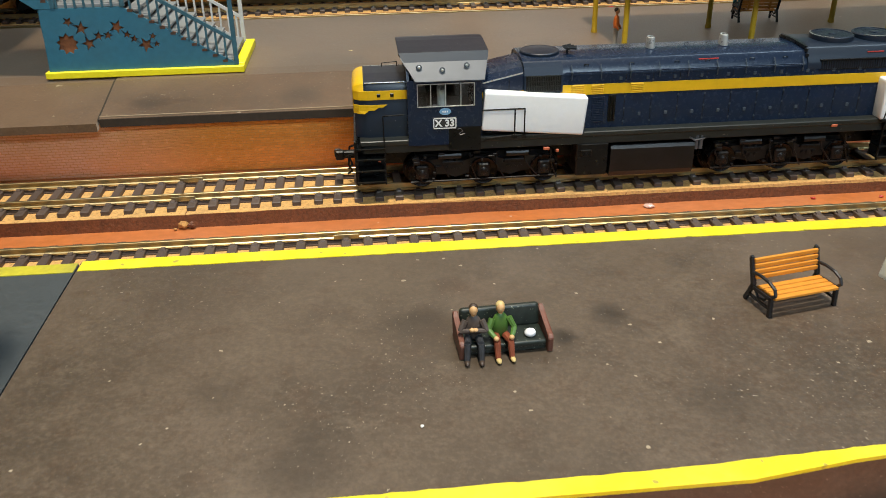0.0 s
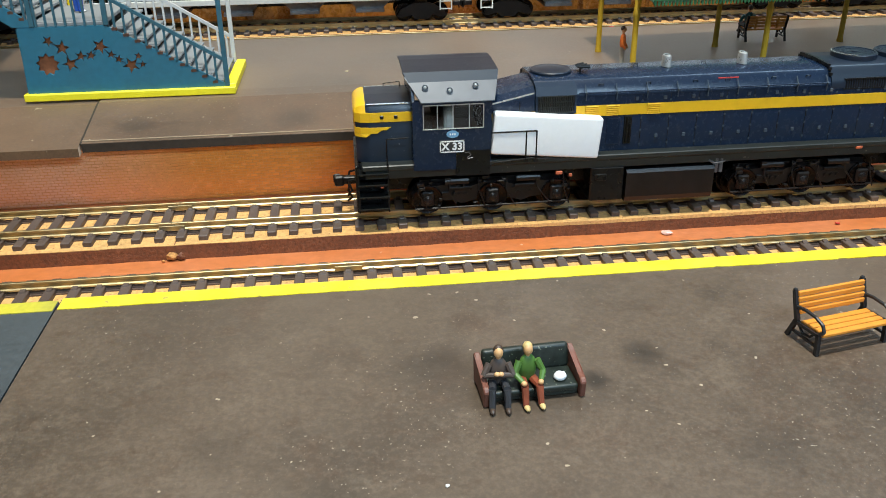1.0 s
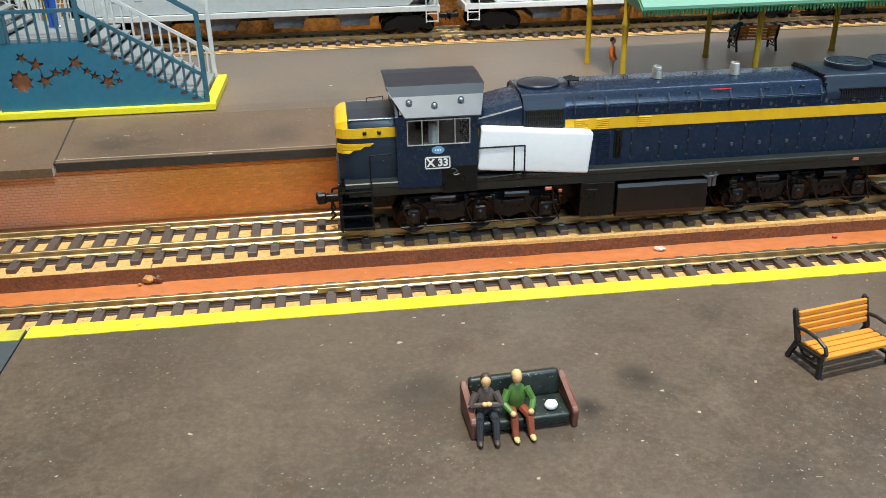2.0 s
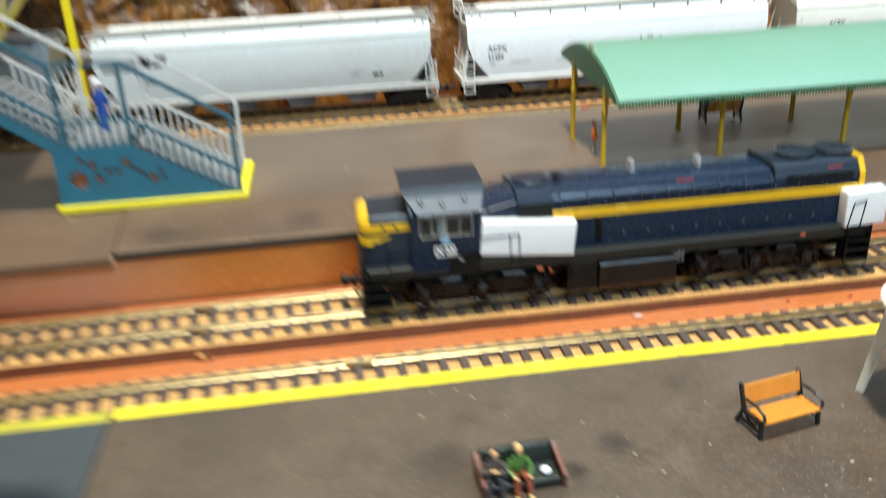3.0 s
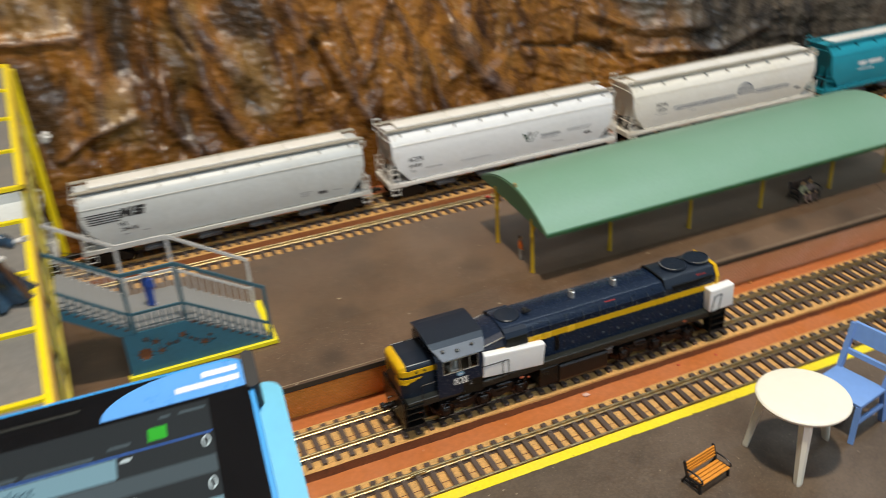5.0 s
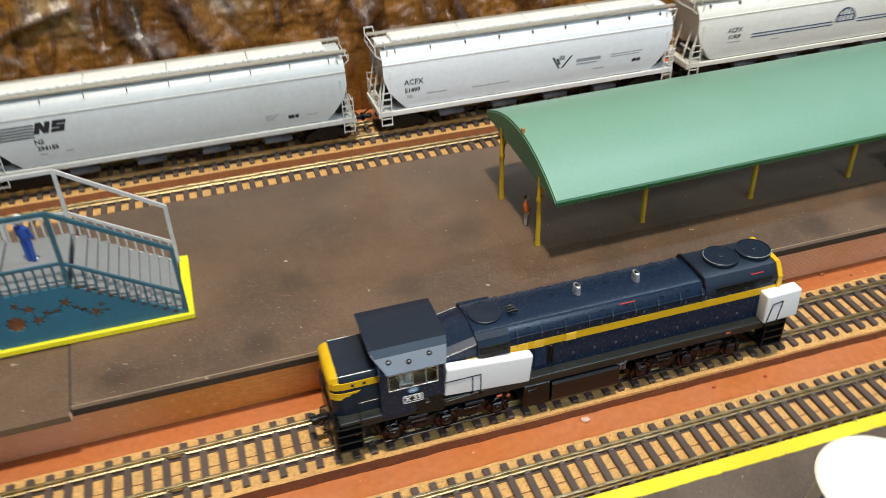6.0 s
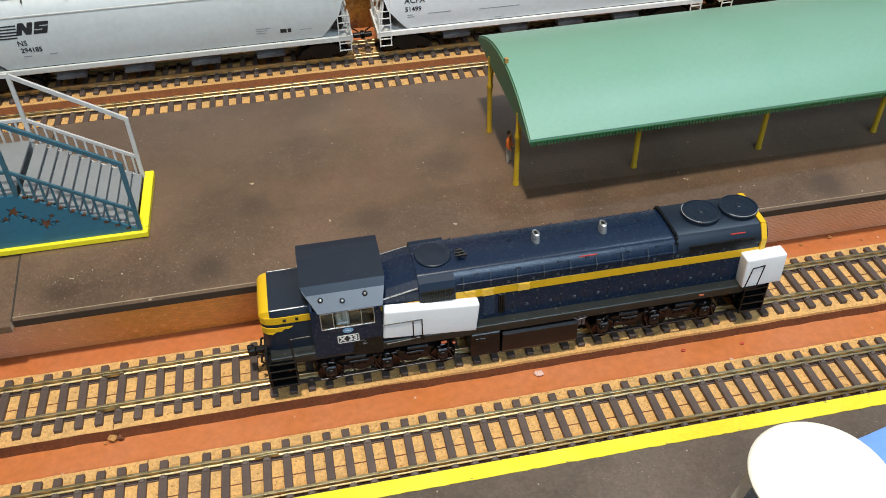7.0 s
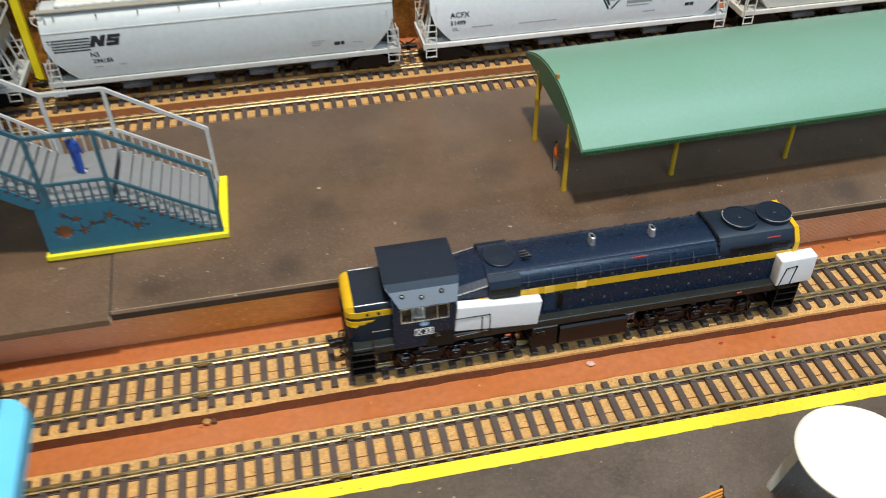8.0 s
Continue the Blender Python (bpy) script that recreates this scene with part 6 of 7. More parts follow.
        for x, za, zb in ((-157.2 - dip * 0.6, 36.4, 70 - dip), (-199.5, 61.5, 96 - dip), (-226.5, 61.5, 96 - dip)):
            bm = bmesh.new()
            box(bm, x - 0.9, x + 0.9, y - 0.7, y + 0.7, za, zb, 0.15)
            part("rail_post", bm, m, own)
    return own


stairs()

# ---- footbridge ----
BRIDGE_YELLOW = surface("yellow_bridge_plastic", (0.86, 0.68, 0.01), 0.42, vary=0.06, grain=400, stain=40, second=(0.7, 0.5, 0.01), amount=0.4)
TAN_EDGE = surface("tan_card_edge", (0.42, 0.24, 0.06), 0.6, vary=0.15, grain=400, stain=60)
PANEL_GREY = surface("grey_roof_card", (0.17, 0.165, 0.155), 0.36, vary=0.1, grain=300, stain=40, second=(0.19, 0.17, 0.15), amount=0.6)
LATTICE = surface("olive_yellow_lattice", (0.42, 0.38, 0.05), 0.5, vary=0.2, grain=400, stain=80, second=(0.3, 0.18, 0.03), amount=0.6)
VIOLET = surface("dusty_violet_card", (0.30, 0.31, 0.40), 0.40, vary=0.15, grain=200, stain=50, second=(0.40, 0.41, 0.47), amount=0.8)
DECK = surface("pale_grey_plastic", (0.55, 0.58, 0.58), 0.4, vary=0.06, grain=300, stain=40)


def rise(y):
    """The height of the sloping bridge roof."""
    return 145 + 0.135 * (y - 86)


def sole(y):
    """How far the lower chord lies below the roof."""
    return -52 + 14 * max(0.0, min(1.0, (y - 60) / 155))


def edge(y):
    """The eastern edge of the bridge roof."""
    return -257.6 - 0.037 * (y - 86)


def footbridge():
    own = thing("footbridge", "yellow model footbridge with grey roof panels and lattice sides", "footbridge", -275, 60, 33.3, absolute=True)
    W = 36.5

    def lath(bm, y0, y1, e0, e1, w, h, dz=0.0):
        """A bar lying on the roof, from one place of it to another; e: how far from its eastern edge."""
        bar(bm, (edge(y0) - e0, y0, rise(y0) + dz), (edge(y1) - e1, y1, rise(y1) + dz), w, h)
    for ys in ([84, 124, 164, 204, 243], [52, 9, -30, -70, -110]):
        bm = bmesh.new()
        for e in (1.5, W - 1.5):
            lath(bm, ys[0], ys[-1], e, e, 2.9, 2.2)
        part("roof_rail", bm, BRIDGE_YELLOW, own, "bright yellow roof edge")
        for y in ys:
            bm = bmesh.new()
            lath(bm, y, y, 2.8, W - 2.8, 2.6, 1.9)
            part("roof_bar", bm, BRIDGE_YELLOW, own)
        for ya, yb in zip(ys, ys[1:]):
            bm = bmesh.new()
            lath(bm, ya, yb, W / 2, W / 2, W - 5.4, 0.8, -0.6)
            part("roof_panel", bm, PANEL_GREY, own, "dusty grey roof panel")
        for e in (-0.4, W + 0.4):
            bm = bmesh.new()
            lath(bm, ys[0], ys[-1], e, e, 1.0, 4.6, -1.6)
            part("roof_fascia", bm, TAN_EDGE, own, "tan cardboard edge")
    # middle deck between the roofs
    bm = bmesh.new()
    lath(bm, 50, 86, W / 2, W / 2, W - 2, 1.4, -7)
    box(bm, -291, -260, 82.5, 83.6, 131, 143)
    part("middle_roof", bm, DECK, own, "pale grey flat roof between the yellow sections")
    # floor
    bm = bmesh.new()
    for ya, yb in ((-110, 60), (60, 215), (215, 243)):
        bar(bm, (edge(ya) - W / 2, ya, rise(ya) + sole(ya) - 1), (edge(yb) - W / 2, yb, rise(yb) + sole(yb) - 1), W - 4, 2.0)
    part("bridge_floor", bm, PANEL_GREY, own)
    # sides
    bays = [-110, -70, -30, 9, 46, 84, 124, 164, 204, 243]
    for e, s in ((1.0, 1), (W - 1.0, -1)):
        for top in (True, False):
            bm = bmesh.new()
            for ya, yb in zip(bays, bays[1:]):
                bar(bm, (edge(ya) - e, ya, rise(ya) + (-3.6 if top else sole(ya))), (edge(yb) - e, yb, rise(yb) + (-3.6 if top else sole(yb))), 1.6, 2.0)
            part("lattice_chord", bm, LATTICE, own)
        for ya, yb in zip(bays, bays[1:]):
            bm = bmesh.new()

            def strut(p, a, q, b):
                bar(bm, (edge(p) - e, p, rise(p) + a), (edge(q) - e, q, rise(q) + b), 0.9, 0.9)
            strut(ya, sole(ya), yb, -4)
            strut(ya, -4, yb, sole(yb))
            strut(ya, sole(ya), ya, -4)
            part("lattice_bay", bm, LATTICE, own, "olive yellow crossed lattice")
            bm = bmesh.new()
            k = e + s * 0.9
            y0, y1 = ya + 1.5, yb - 1.5
            b = [bm.verts.new((edge(y) - k, y, rise(y) + dz)) for y, dz in ((y0, sole(y0) + 1), (y1, sole(y1) + 1), (y1, -16), (y0, -16))]
            bm.faces.new(b)
            bmesh.ops.solidify(bm, geom=bm.faces[:], thickness=0.5)
            part("side_infill", bm, VIOLET, own, "dusty violet-grey side infill")
    # legs
    for y, foot in ((241, 22), (-106, 0)):
        for e in (-0.6, W + 1.6):
            bm = bmesh.new()
            box(bm, edge(y) - e - 2.2, edge(y) - e + 2.2, y - 2, y + 2, foot + 0.1, rise(y) - 2, 0.3)
            part("leg", bm, BRIDGE_YELLOW, own, "bright yellow leg")
    return own


footbridge()


TOWER_TEAL = surface("light_teal_card", (0.060, 0.200, 0.275), 0.5, vary=0.08, grain=300, stain=30, second=(0.05, 0.165, 0.225), amount=0.6)


def lift_tower():
    own = thing("lift_tower", "open-topped teal blue tower with dark lettering beside the footbridge", "tower", -320, 120, 33.3, absolute=True)
    x0, x1, y0, y1, z0, z1 = -346, -295, 89, 152, 33.4, 144
    for name, a in (("front_wall", (x0, x1, y0, y0 + 2)), ("rear_wall", (x0, x1, y1 - 2, y1)), ("side_wall", (x0, x0 + 2, y0 + 2, y1 - 2)), ("side_wall", (x1 - 2, x1, y0 + 2, y1 - 2))):
        bm = bmesh.new()
        box(bm, *a, z0, z1)
        part(name, bm, TOWER_TEAL, own)
    bm = bmesh.new()
    box(bm, x0 + 2, x1 - 2, y0 + 2, y1 - 2, 100, 101)
    part("inner_floor", bm, DARK_CARD, own)
    bm = bmesh.new()
    for a in ((x0 - 0.2, x1 + 0.2, y0 - 0.2, y0 + 2.2), (x0 - 0.2, x1 + 0.2, y1 - 2.2, y1 + 0.2), (x0 - 0.2, x0 + 2.2, y0 + 2.2, y1 - 2.2), (x1 - 2.2, x1 + 0.2, y0 + 2.2, y1 - 2.2)):
        box(bm, *a, z1 + 0.02, z1 + 0.8)
    part("rim", bm, surface("pale_card_rim", (0.45, 0.46, 0.47), 0.6), own, "pale card rim")
    lettering("THE CAVE", 7.3, DARK_CARD, own, "sign_lettering", Matrix.Translation((-317.5, y0 - 0.15, z1 - 8)), 0.15, "dark sign lettering", bold=0.22)
    lettering("THE CAVE", 7.3, DARK_CARD, own, "sign_lettering", Matrix.Translation((-319.5, y1 - 2.2, z1 - 8)), 0.15, "dark sign lettering", bold=0.22)
    return own


lift_tower()

# ---- statuette on the bridge roof ----
ROBE = surface("glossy_dark_robe", (0.012, 0.018, 0.028), 0.13, vary=0.3, grain=300, stain=90, second=(0.035, 0.075, 0.125), amount=0.8)
STAFF = surface("brown_wood", (0.10, 0.045, 0.02), 0.5, vary=0.2, grain=300)
PALE = surface("pale_resin", (0.62, 0.60, 0.56), 0.5, vary=0.08)


def statuette():
    robe = bmesh.new()
    prof = [(12.8, 0), (12.2, 1.6), (10.4, 5), (8.6, 10), (7.0, 15), (5.6, 20), (4.7, 24), (5.0, 28), (5.2, 32), (4.2, 35), (2.4, 37)]
    lathe(robe, prof, (0, 0, 0), 44)
    for v in robe.verts:
        a = math.atan2(v.co.y, v.co.x)
        k = max(0, 1 - v.co.z / 24)
        f = 1 + (0.16 * math.sin(a * 6 + v.co.z * 0.16) + 0.08 * math.sin(a * 11 + 1.3)) * (0.2 + k)
        v.co.x, v.co.y = v.co.x * f, v.co.y * f * 0.74
        v.co.x += 3.4 * k ** 1.6 - 0.5
    # sleeves, hood with its brim, and a bag
    rod(robe, (3.4, -1, 33), (9.6, -3.4, 30.2), 1.9, 12, 3.2)
    rod(robe, (9.4, -3.4, 30.4), (12.8, -4.2, 27.4), 2.9, 12, 2.2)
    rod(robe, (-3.6, -1, 33.4), (-5.6, -3.4, 38.0), 1.9, 12, 1.6)
    ball(robe, (0, 0, 40.4), (3.9, 4.1, 4.6), 18, 12)
    lathe(robe, [(5.4, 41.6), (5.2, 42.3), (3.6, 43.4), (2.6, 45.4), (0.6, 46.4)], (0, -0.4, 0), 20)
    ball(robe, (1.0, -3.6, 24.5), (4.4, 2.6, 3.2), 12, 8)
    skin = bmesh.new()
    ball(skin, (-6.4, -3.8, 32.6), (1.7, 1.5, 6.0), 12, 8, pose(0, 0, 0, 0, 14))
    ball(skin, (14.8, -5.0, 29.2), (2.2, 1.2, 1.4), 10, 6)
    for k in range(4):
        rod(skin, (15.6, -5.0, 28.9 + 0.4 * k), (18.6, -5.6, 28.6 + 0.8 * k), 0.5, 6)
    ball(skin, (5.4, -7.2, 24.2), (2.4, 1.6, 1.7), 10, 6)
    for k in range(7):
        ball(skin, (-6.5 + 1.1 * k - 0.5 * (k % 2), -9.4 + 0.2 * k, 1.0 + 0.8 * (k % 3)), (0.8, 0.5, 0.7), 6, 4)
    stick = bmesh.new()
    rod(stick, (-1.6, -5.2, 43.0), (12.0, -10.0, 3.0), 1.05, 8, 1.3)
    ball(stick, (-0.2, -3.6, 40.2), (2.0, 1.2, 2.3), 10, 8)
    bm = coloured([robe, skin, stick])
    bmesh.ops.scale(bm, verts=bm.verts, vec=(0.9, 0.9, 0.88))
    ob = part("statuette", bm, [ROBE, PALE, STAFF], smooth=True)
    placed(ob, -269.5, -7, rise(-7) + 1.2, 12)
    ob.rotation_euler.x = radians(7.5)
    return tagged(ob, "glossy dark robed wizard statuette with a staff on the bridge roof", "statuette")


statuette()

# ---- platform shelter ----
SEA_GREEN = surface("sea_green_roof", (0.175, 0.330, 0.235), 0.40, vary=0.035, grain=500, stain=22, bump=0.03, second=(0.185, 0.325, 0.245), amount=0.7, speck=(0.20, 0.33, 0.25), speck_size=300, speck_cut=0.76)
DARK_GREEN = surface("dark_green_fascia", (0.030, 0.125, 0.042), 0.5, vary=0.12, grain=300, stain=60)
POST_YELLOW = surface("mustard_yellow_paint", (0.50, 0.31, 0.012), 0.5, vary=0.1, grain=400, stain=60)


def shelter():
    own = thing("platform_shelter", "curved sea-green platform shelter roof on mustard yellow posts", "shelter", 8, 65, FAR, 1.2)
    L = 311
    # heights and depths from the base of the first front post
    a, b, sag = Vector((-18.2, 35.0)), Vector((67.0, 41.7)), 12.6

    def arch(f, off=0.0):
        p = a + (b - a) * f
        return (p.x, p.y + 4 * sag * f * (1 - f) + off)
    n = 22
    outline = [arch(i / n) for i in range(n + 1)] + [arch(i / n, -1.1) for i in range(n, -1, -1)]
    bm = bmesh.new()
    prism(bm, outline, "x", 0, L)
    part("roof", bm, SEA_GREEN, own, "smooth sea-green curved roof", smooth=True)
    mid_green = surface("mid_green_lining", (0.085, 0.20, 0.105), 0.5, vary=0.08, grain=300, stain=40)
    for x in (0.1, L / 5, 2 * L / 5, 3 * L / 5, 4 * L / 5, L - 1.1):
        bm = bmesh.new()
        prism(bm, [arch(i / n, -1.15) for i in range(n + 1)] + [arch(1, -3.0), arch(0.75, -4.0), arch(0.5, -5), arch(0.25, -4.0), arch(0, -3.0)], "x", x, x + 1.0)
        part("roof_rib", bm, DARK_GREEN, own)
    bm = bmesh.new()
    prism(bm, [arch(i / n, -1.12) for i in range(n + 1)] + [(b.x, b.y - 1.9), (a.x, a.y - 1.9)], "x", -0.5, 0.05)
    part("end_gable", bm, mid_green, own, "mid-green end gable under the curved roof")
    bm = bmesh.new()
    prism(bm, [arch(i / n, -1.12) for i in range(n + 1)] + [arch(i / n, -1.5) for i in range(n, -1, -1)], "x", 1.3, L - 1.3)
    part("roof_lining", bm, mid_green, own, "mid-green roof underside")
    for f, name in ((0, "front_valance"), (1, "rear_valance")):
        y, z = arch(f)
        bm = bmesh.new()
        box(bm, 0, L, y - 0.45 if f == 0 else y - 0.35, y + 0.35 if f == 0 else y + 0.45, z - 1.5, z - 1.0)
        v = part(name, bm, DARK_GREEN, own, "dark green saw-tooth valance")
        x = 0.7
        bm = bmesh.new()
        while x < L:
            prism(bm, [(x - 0.45, z - 1.4), (x + 0.45, z - 1.4), (x + 0.45, z - 2.9), (x, z - 3.6), (x - 0.45, z - 2.9)], "y", y - 0.25, y + 0.25)
            x += 1.45
        tagged(part("valance_teeth", bm, DARK_GREEN, v), kind="stuff")
    for px, row in [(x, r) for r in (0, 1) for x in (0.2, 57.5, 121, 182.5, 246.5, 301)]:
        y = -0.4 if row == 0 else 46.0
        top = 34.5 if row == 0 else 38.0
        bm = bmesh.new()
        lathe(bm, [(1.55, 0.0), (1.5, 1.0), (1.3, 1.8), (1.2, 20), (1.3, 24), (1.6, 25), (1.6, 26.2), (1.2, 27), (1.1, top + 3)], (px, y, 0.05), 8)
        for s in (-1, 1):
            bar(bm, (px + 0.4, y, 27), (px + 0.4, y + s * 4.2, top + 3.0), 1.0, 1.3)
        part("post", bm, POST_YELLOW, own, "mustard yellow post with bracket arms", smooth=True)
    bm = bmesh.new()
    box(bm, -0.5, 1.0, 20, 21.5, arch(0.45)[1], arch(0.45)[1] + 2.2)
    part("end_peg", bm, TAN_EDGE, own)
    return own


shelter()


# ---- furniture and figures ----
ORANGE_SLAT = surface("orange_slat_plastic", (0.66, 0.25, 0.026), 0.45, vary=0.08, grain=300, stain=60)
IRON = surface("black_iron", (0.014, 0.014, 0.016), 0.4, vary=0.2, grain=400)


def bench(label, slat, iron):
    """A slatted bench with cast arms; it faces -y."""
    own = thing("bench", label, "bench", group="slatted benches")
    for i in range(4):
        bm = bmesh.new()
        y = -4.6 + i * 2.0
        box(bm, -9.4, 9.4, y - 0.8, y + 0.8, 5.1 + i * -0.08, 5.9 + i * -0.08, 0.15)
        part("seat_slat", bm, slat, own)
    for i in range(4):
        bm = bmesh.new()
        z = 7.3 + i * 1.42
        y = 3.2 + (z - 6) * 0.25
        box(bm, -9.4, 9.4, y - 0.4, y + 0.4, z - 0.6, z + 0.6, 0.15)
        part("back_slat", bm, slat, own)
    for x in (-5.2, 5.2):
        bm = bmesh.new()
        bar(bm, (x, 3.9, 6.2), (x, 5.1, 11.9), 1.0, 0.5)
        part("back_stile", bm, slat, own)
    for x in (-9.6, 9.6):
        bm = bmesh.new()
        bar(bm, (x, -4.6, 0.1), (x, -4.2, 5.6), 0.9, 1.0)
        bar(bm, (x, 5.6, 0.1), (x, 3.2, 5.6), 0.9, 1.0)
        bar(bm, (x, 3.2, 5.4), (x, 5.4, 12.1), 1.0, 1.1)
        bar(bm, (x, -4.6, 5.2), (x, 3.6, 4.8), 0.9, 0.8)
        bar(bm, (x, -4.4, 2.2), (x, 4.6, 2.2), 0.6, 0.6)
        path_rod(bm, [(x, 3.9, 8.6), (x, 1.0, 9.1), (x, -2.5, 9.0), (x, -4.9, 8.2), (x, -5.6, 6.8), (x, -4.6, 5.8)], 0.45, 7)
        path_rod(bm, [(x, -3.2, 5.2), (x, -1.6, 3.4), (x, 0.6, 3.0), (x, 2.6, 4.8)], 0.35, 6)
        ball(bm, (x, 5.5, 12.2), (0.6, 0.6, 0.6), 8, 6)
        part("bench_end", bm, iron, own, "black cast bench end with curled arm")
    return own


first = bench("orange slatted bench with black iron arms on the platform", ORANGE_SLAT, IRON)
placed(first, 2.4, -113.0, PLAT + 0.02, 11)
other = copy_thing(first, pose(93 * MM, 124 * MM, (FAR + 0.02) * MM, 0, 0, 176))
tagged(other, "orange slatted bench on the island platform under the shelter")
DULL_SLAT = surface("dark_brown_slat", (0.06, 0.035, 0.025), 0.5)
third = bench("dark brown slatted bench holding two seated figures", DULL_SLAT, IRON)
placed(third, 227.5, 66, FAR + 0.02, 2)

SOFA_BLACK = surface("black_green_sofa", (0.012, 0.017, 0.013), 0.45, vary=0.3, grain=700, stain=200, bump=0.06, speck=(0.16, 0.17, 0.12), speck_size=1500, speck_cut=0.70)
SOFA_BROWN = surface("brown_sofa_end", (0.15, 0.055, 0.035), 0.5, vary=0.15, grain=400, stain=90)


def settee():
    own = thing("settee", "black model settee with brown ends on the platform", "sofa", -74.6, -123.4, PLAT + 0.02, 3)
    for x in (-4.9, 4.9):
        bm = bmesh.new()
        box(bm, x - 4.85, x + 4.85, -4.6, 3.2, 1.7, 3.2, 0.6, 3)
        part("seat_cushion", bm, SOFA_BLACK, own, smooth=True)
        bm = bmesh.new()
        box(bm, x - 4.85, x + 4.85, -1.0, 1.0, 0, 5.6, 0.9, 3)
        bmesh.ops.transform(bm, matrix=Matrix.Translation((0, 3.5, 2.8)) @ pose(0, 0, 0, -13), verts=bm.verts)
        part("back_cushion", bm, SOFA_BLACK, own, smooth=True)
    bm = bmesh.new()
    box(bm, -9.8, 9.8, -3.9, 4.6, 0.4, 1.8, 0.2)
    part("base_frame", bm, SOFA_BLACK, own)
    for s in (-1, 1):
        bm = bmesh.new()
        prism(bm, [(-5.2, 0.1), (-4.2, 0.1), (-3.6, 1.2), (3.9, 1.2), (4.4, 0.1), (5.2, 0.1), (6.2, 6.4), (5.4, 7.4), (3.6, 6.6), (-2.6, 4.9), (-4.8, 4.8), (-5.6, 4.0)], "x", min(s * 9.9, s * 11.2), max(s * 9.9, s * 11.2))
        bmesh.ops.bevel(bm, geom=bm.edges[:], offset=0.25, segments=1, affect="EDGES")
        part("sofa_end", bm, SOFA_BROWN, own, "shaped brown end panel")
    return own


settee()
bm = bmesh.new()
ball(bm, (0, 0, 0.9), (1.45, 1.3, 1.0), 12, 8)
for v in bm.verts:
    v.co *= 1 + 0.12 * noise.noise(v.co * 1.2)
tagged(placed(part("white_ball", bm, FOAM, smooth=True), -68.2, -125.2, PLAT + 3.2), "small round white blob lying on the settee", "blob")

SKIN = surface("flesh_paint", (0.62, 0.36, 0.16), 0.5, vary=0.1, grain=500)


def colour(name, rgb):
    return surface(name, rgb, 0.5, vary=0.15, grain=500, stain=200)


def figure(seated, coat, legs, hair, scale=1.0, arms="lap", cap=1.0):
    """A plain painted figurine about 20 mm tall; it faces -y. Seated ones have the seat at the origin."""
    c, g, s, h = bmesh.new(), bmesh.new(), bmesh.new(), bmesh.new()
    if seated:
        b = Vector((0, 0, 0))
        for k in (-1, 1):
            rod(g, (k * 1.3, 0, 0.9), (k * 1.9, -5.0, 1.5), 1.2, 8, 1.0)
            rod(g, (k * 1.9, -5.0, 1.5), (k * 2.0, -6.8, -2.9), 1.0, 8, 0.8)
            ball(h, (k * 2.0, -7.6, -2.9), (0.8, 1.5, 0.65), 8, 6)
            rod(c, (k * 2.3, -0.3, 6.4), (k * 3.7, -1.6, 3.6), 1.0, 8, 0.85)
            if arms == "lap":
                rod(c, (k * 3.7, -1.6, 3.6), (k * 2.3, -4.6, 2.6), 0.85, 8, 0.65)
                ball(s, (k * 2.2, -5.0, 2.6), (0.8, 0.8, 0.7), 8, 6)
            else:
                rod(c, (k * 3.7, -1.6, 3.6), (-k * 0.6, -2.6, 4.4), 0.75, 8, 0.65)
                ball(s, (k * 0.5, -2.8, 4.7), (0.8, 0.7, 0.6), 8, 6)
        ball(c, (0, 0, 4.0), (2.5, 1.6, 4.2), 12, 8)
    else:
        b = Vector((0, 0, 9.5))
        for k in (-1, 1):
            rod(g, (k * 1.0, 0, 0.4), (k * 1.1, 0, 10), 0.9, 8, 1.25)
            ball(h, (k * 1.1, -0.6, 0.45), (0.75, 1.4, 0.5), 8, 6)
            rod(c, (k * 2.3, 0, 15.6), (k * 2.9, -0.4, 11.8), 0.85, 8, 0.7)
            rod(c, (k * 2.9, -0.4, 11.8), (k * 2.3, -1.8, 9.8), 0.7, 8, 0.6)
            ball(s, (k * 2.3, -1.9, 9.5), (0.6, 0.7, 0.7), 8, 6)
        ball(c, (0, 0, 12.8), (2.5, 1.7, 4.4), 12, 8)
    rod(s, b + Vector((0, 0, 7.4)), b + Vector((0, -0.1, 9)), 0.7, 8)
    ball(s, b + Vector((0, -0.2, 9.6)), (1.25, 1.4, 1.6), 12, 8)
    ball(h, b + Vector((0, 0.25, 10.1)), (1.33 * cap, 1.4 * cap, 1.35 * cap), 12, 8)
    bm = coloured([c, g, s, h])
    bmesh.ops.scale(bm, verts=bm.verts, vec=(scale,) * 3)
    return part("figurine", bm, [coat, legs, SKIN, hair], smooth=True)


BROWN_COAT = colour("grey_brown_cloth", (0.075, 0.055, 0.045))
GREEN_COAT = colour("green_cloth", (0.07, 0.15, 0.025))
DARK_LEGS = colour("charcoal_cloth", (0.03, 0.03, 0.034))
RED_LEGS = colour("brick_red_cloth", (0.22, 0.055, 0.025))
BLOND = colour("blond_hair", (0.55, 0.40, 0.16))
DARK_HAIR = colour("dark_hair", (0.05, 0.03, 0.02))
WHITE_HAIR = colour("white_hair", (0.8, 0.79, 0.76))
ROYAL = colour("royal_blue_cloth", (0.025, 0.08, 0.38))
ORANGE_VEST = colour("orange_vest", (0.75, 0.17, 0.02))
PALE_CLOTH = colour("dusty_white_cloth", (0.45, 0.40, 0.33))
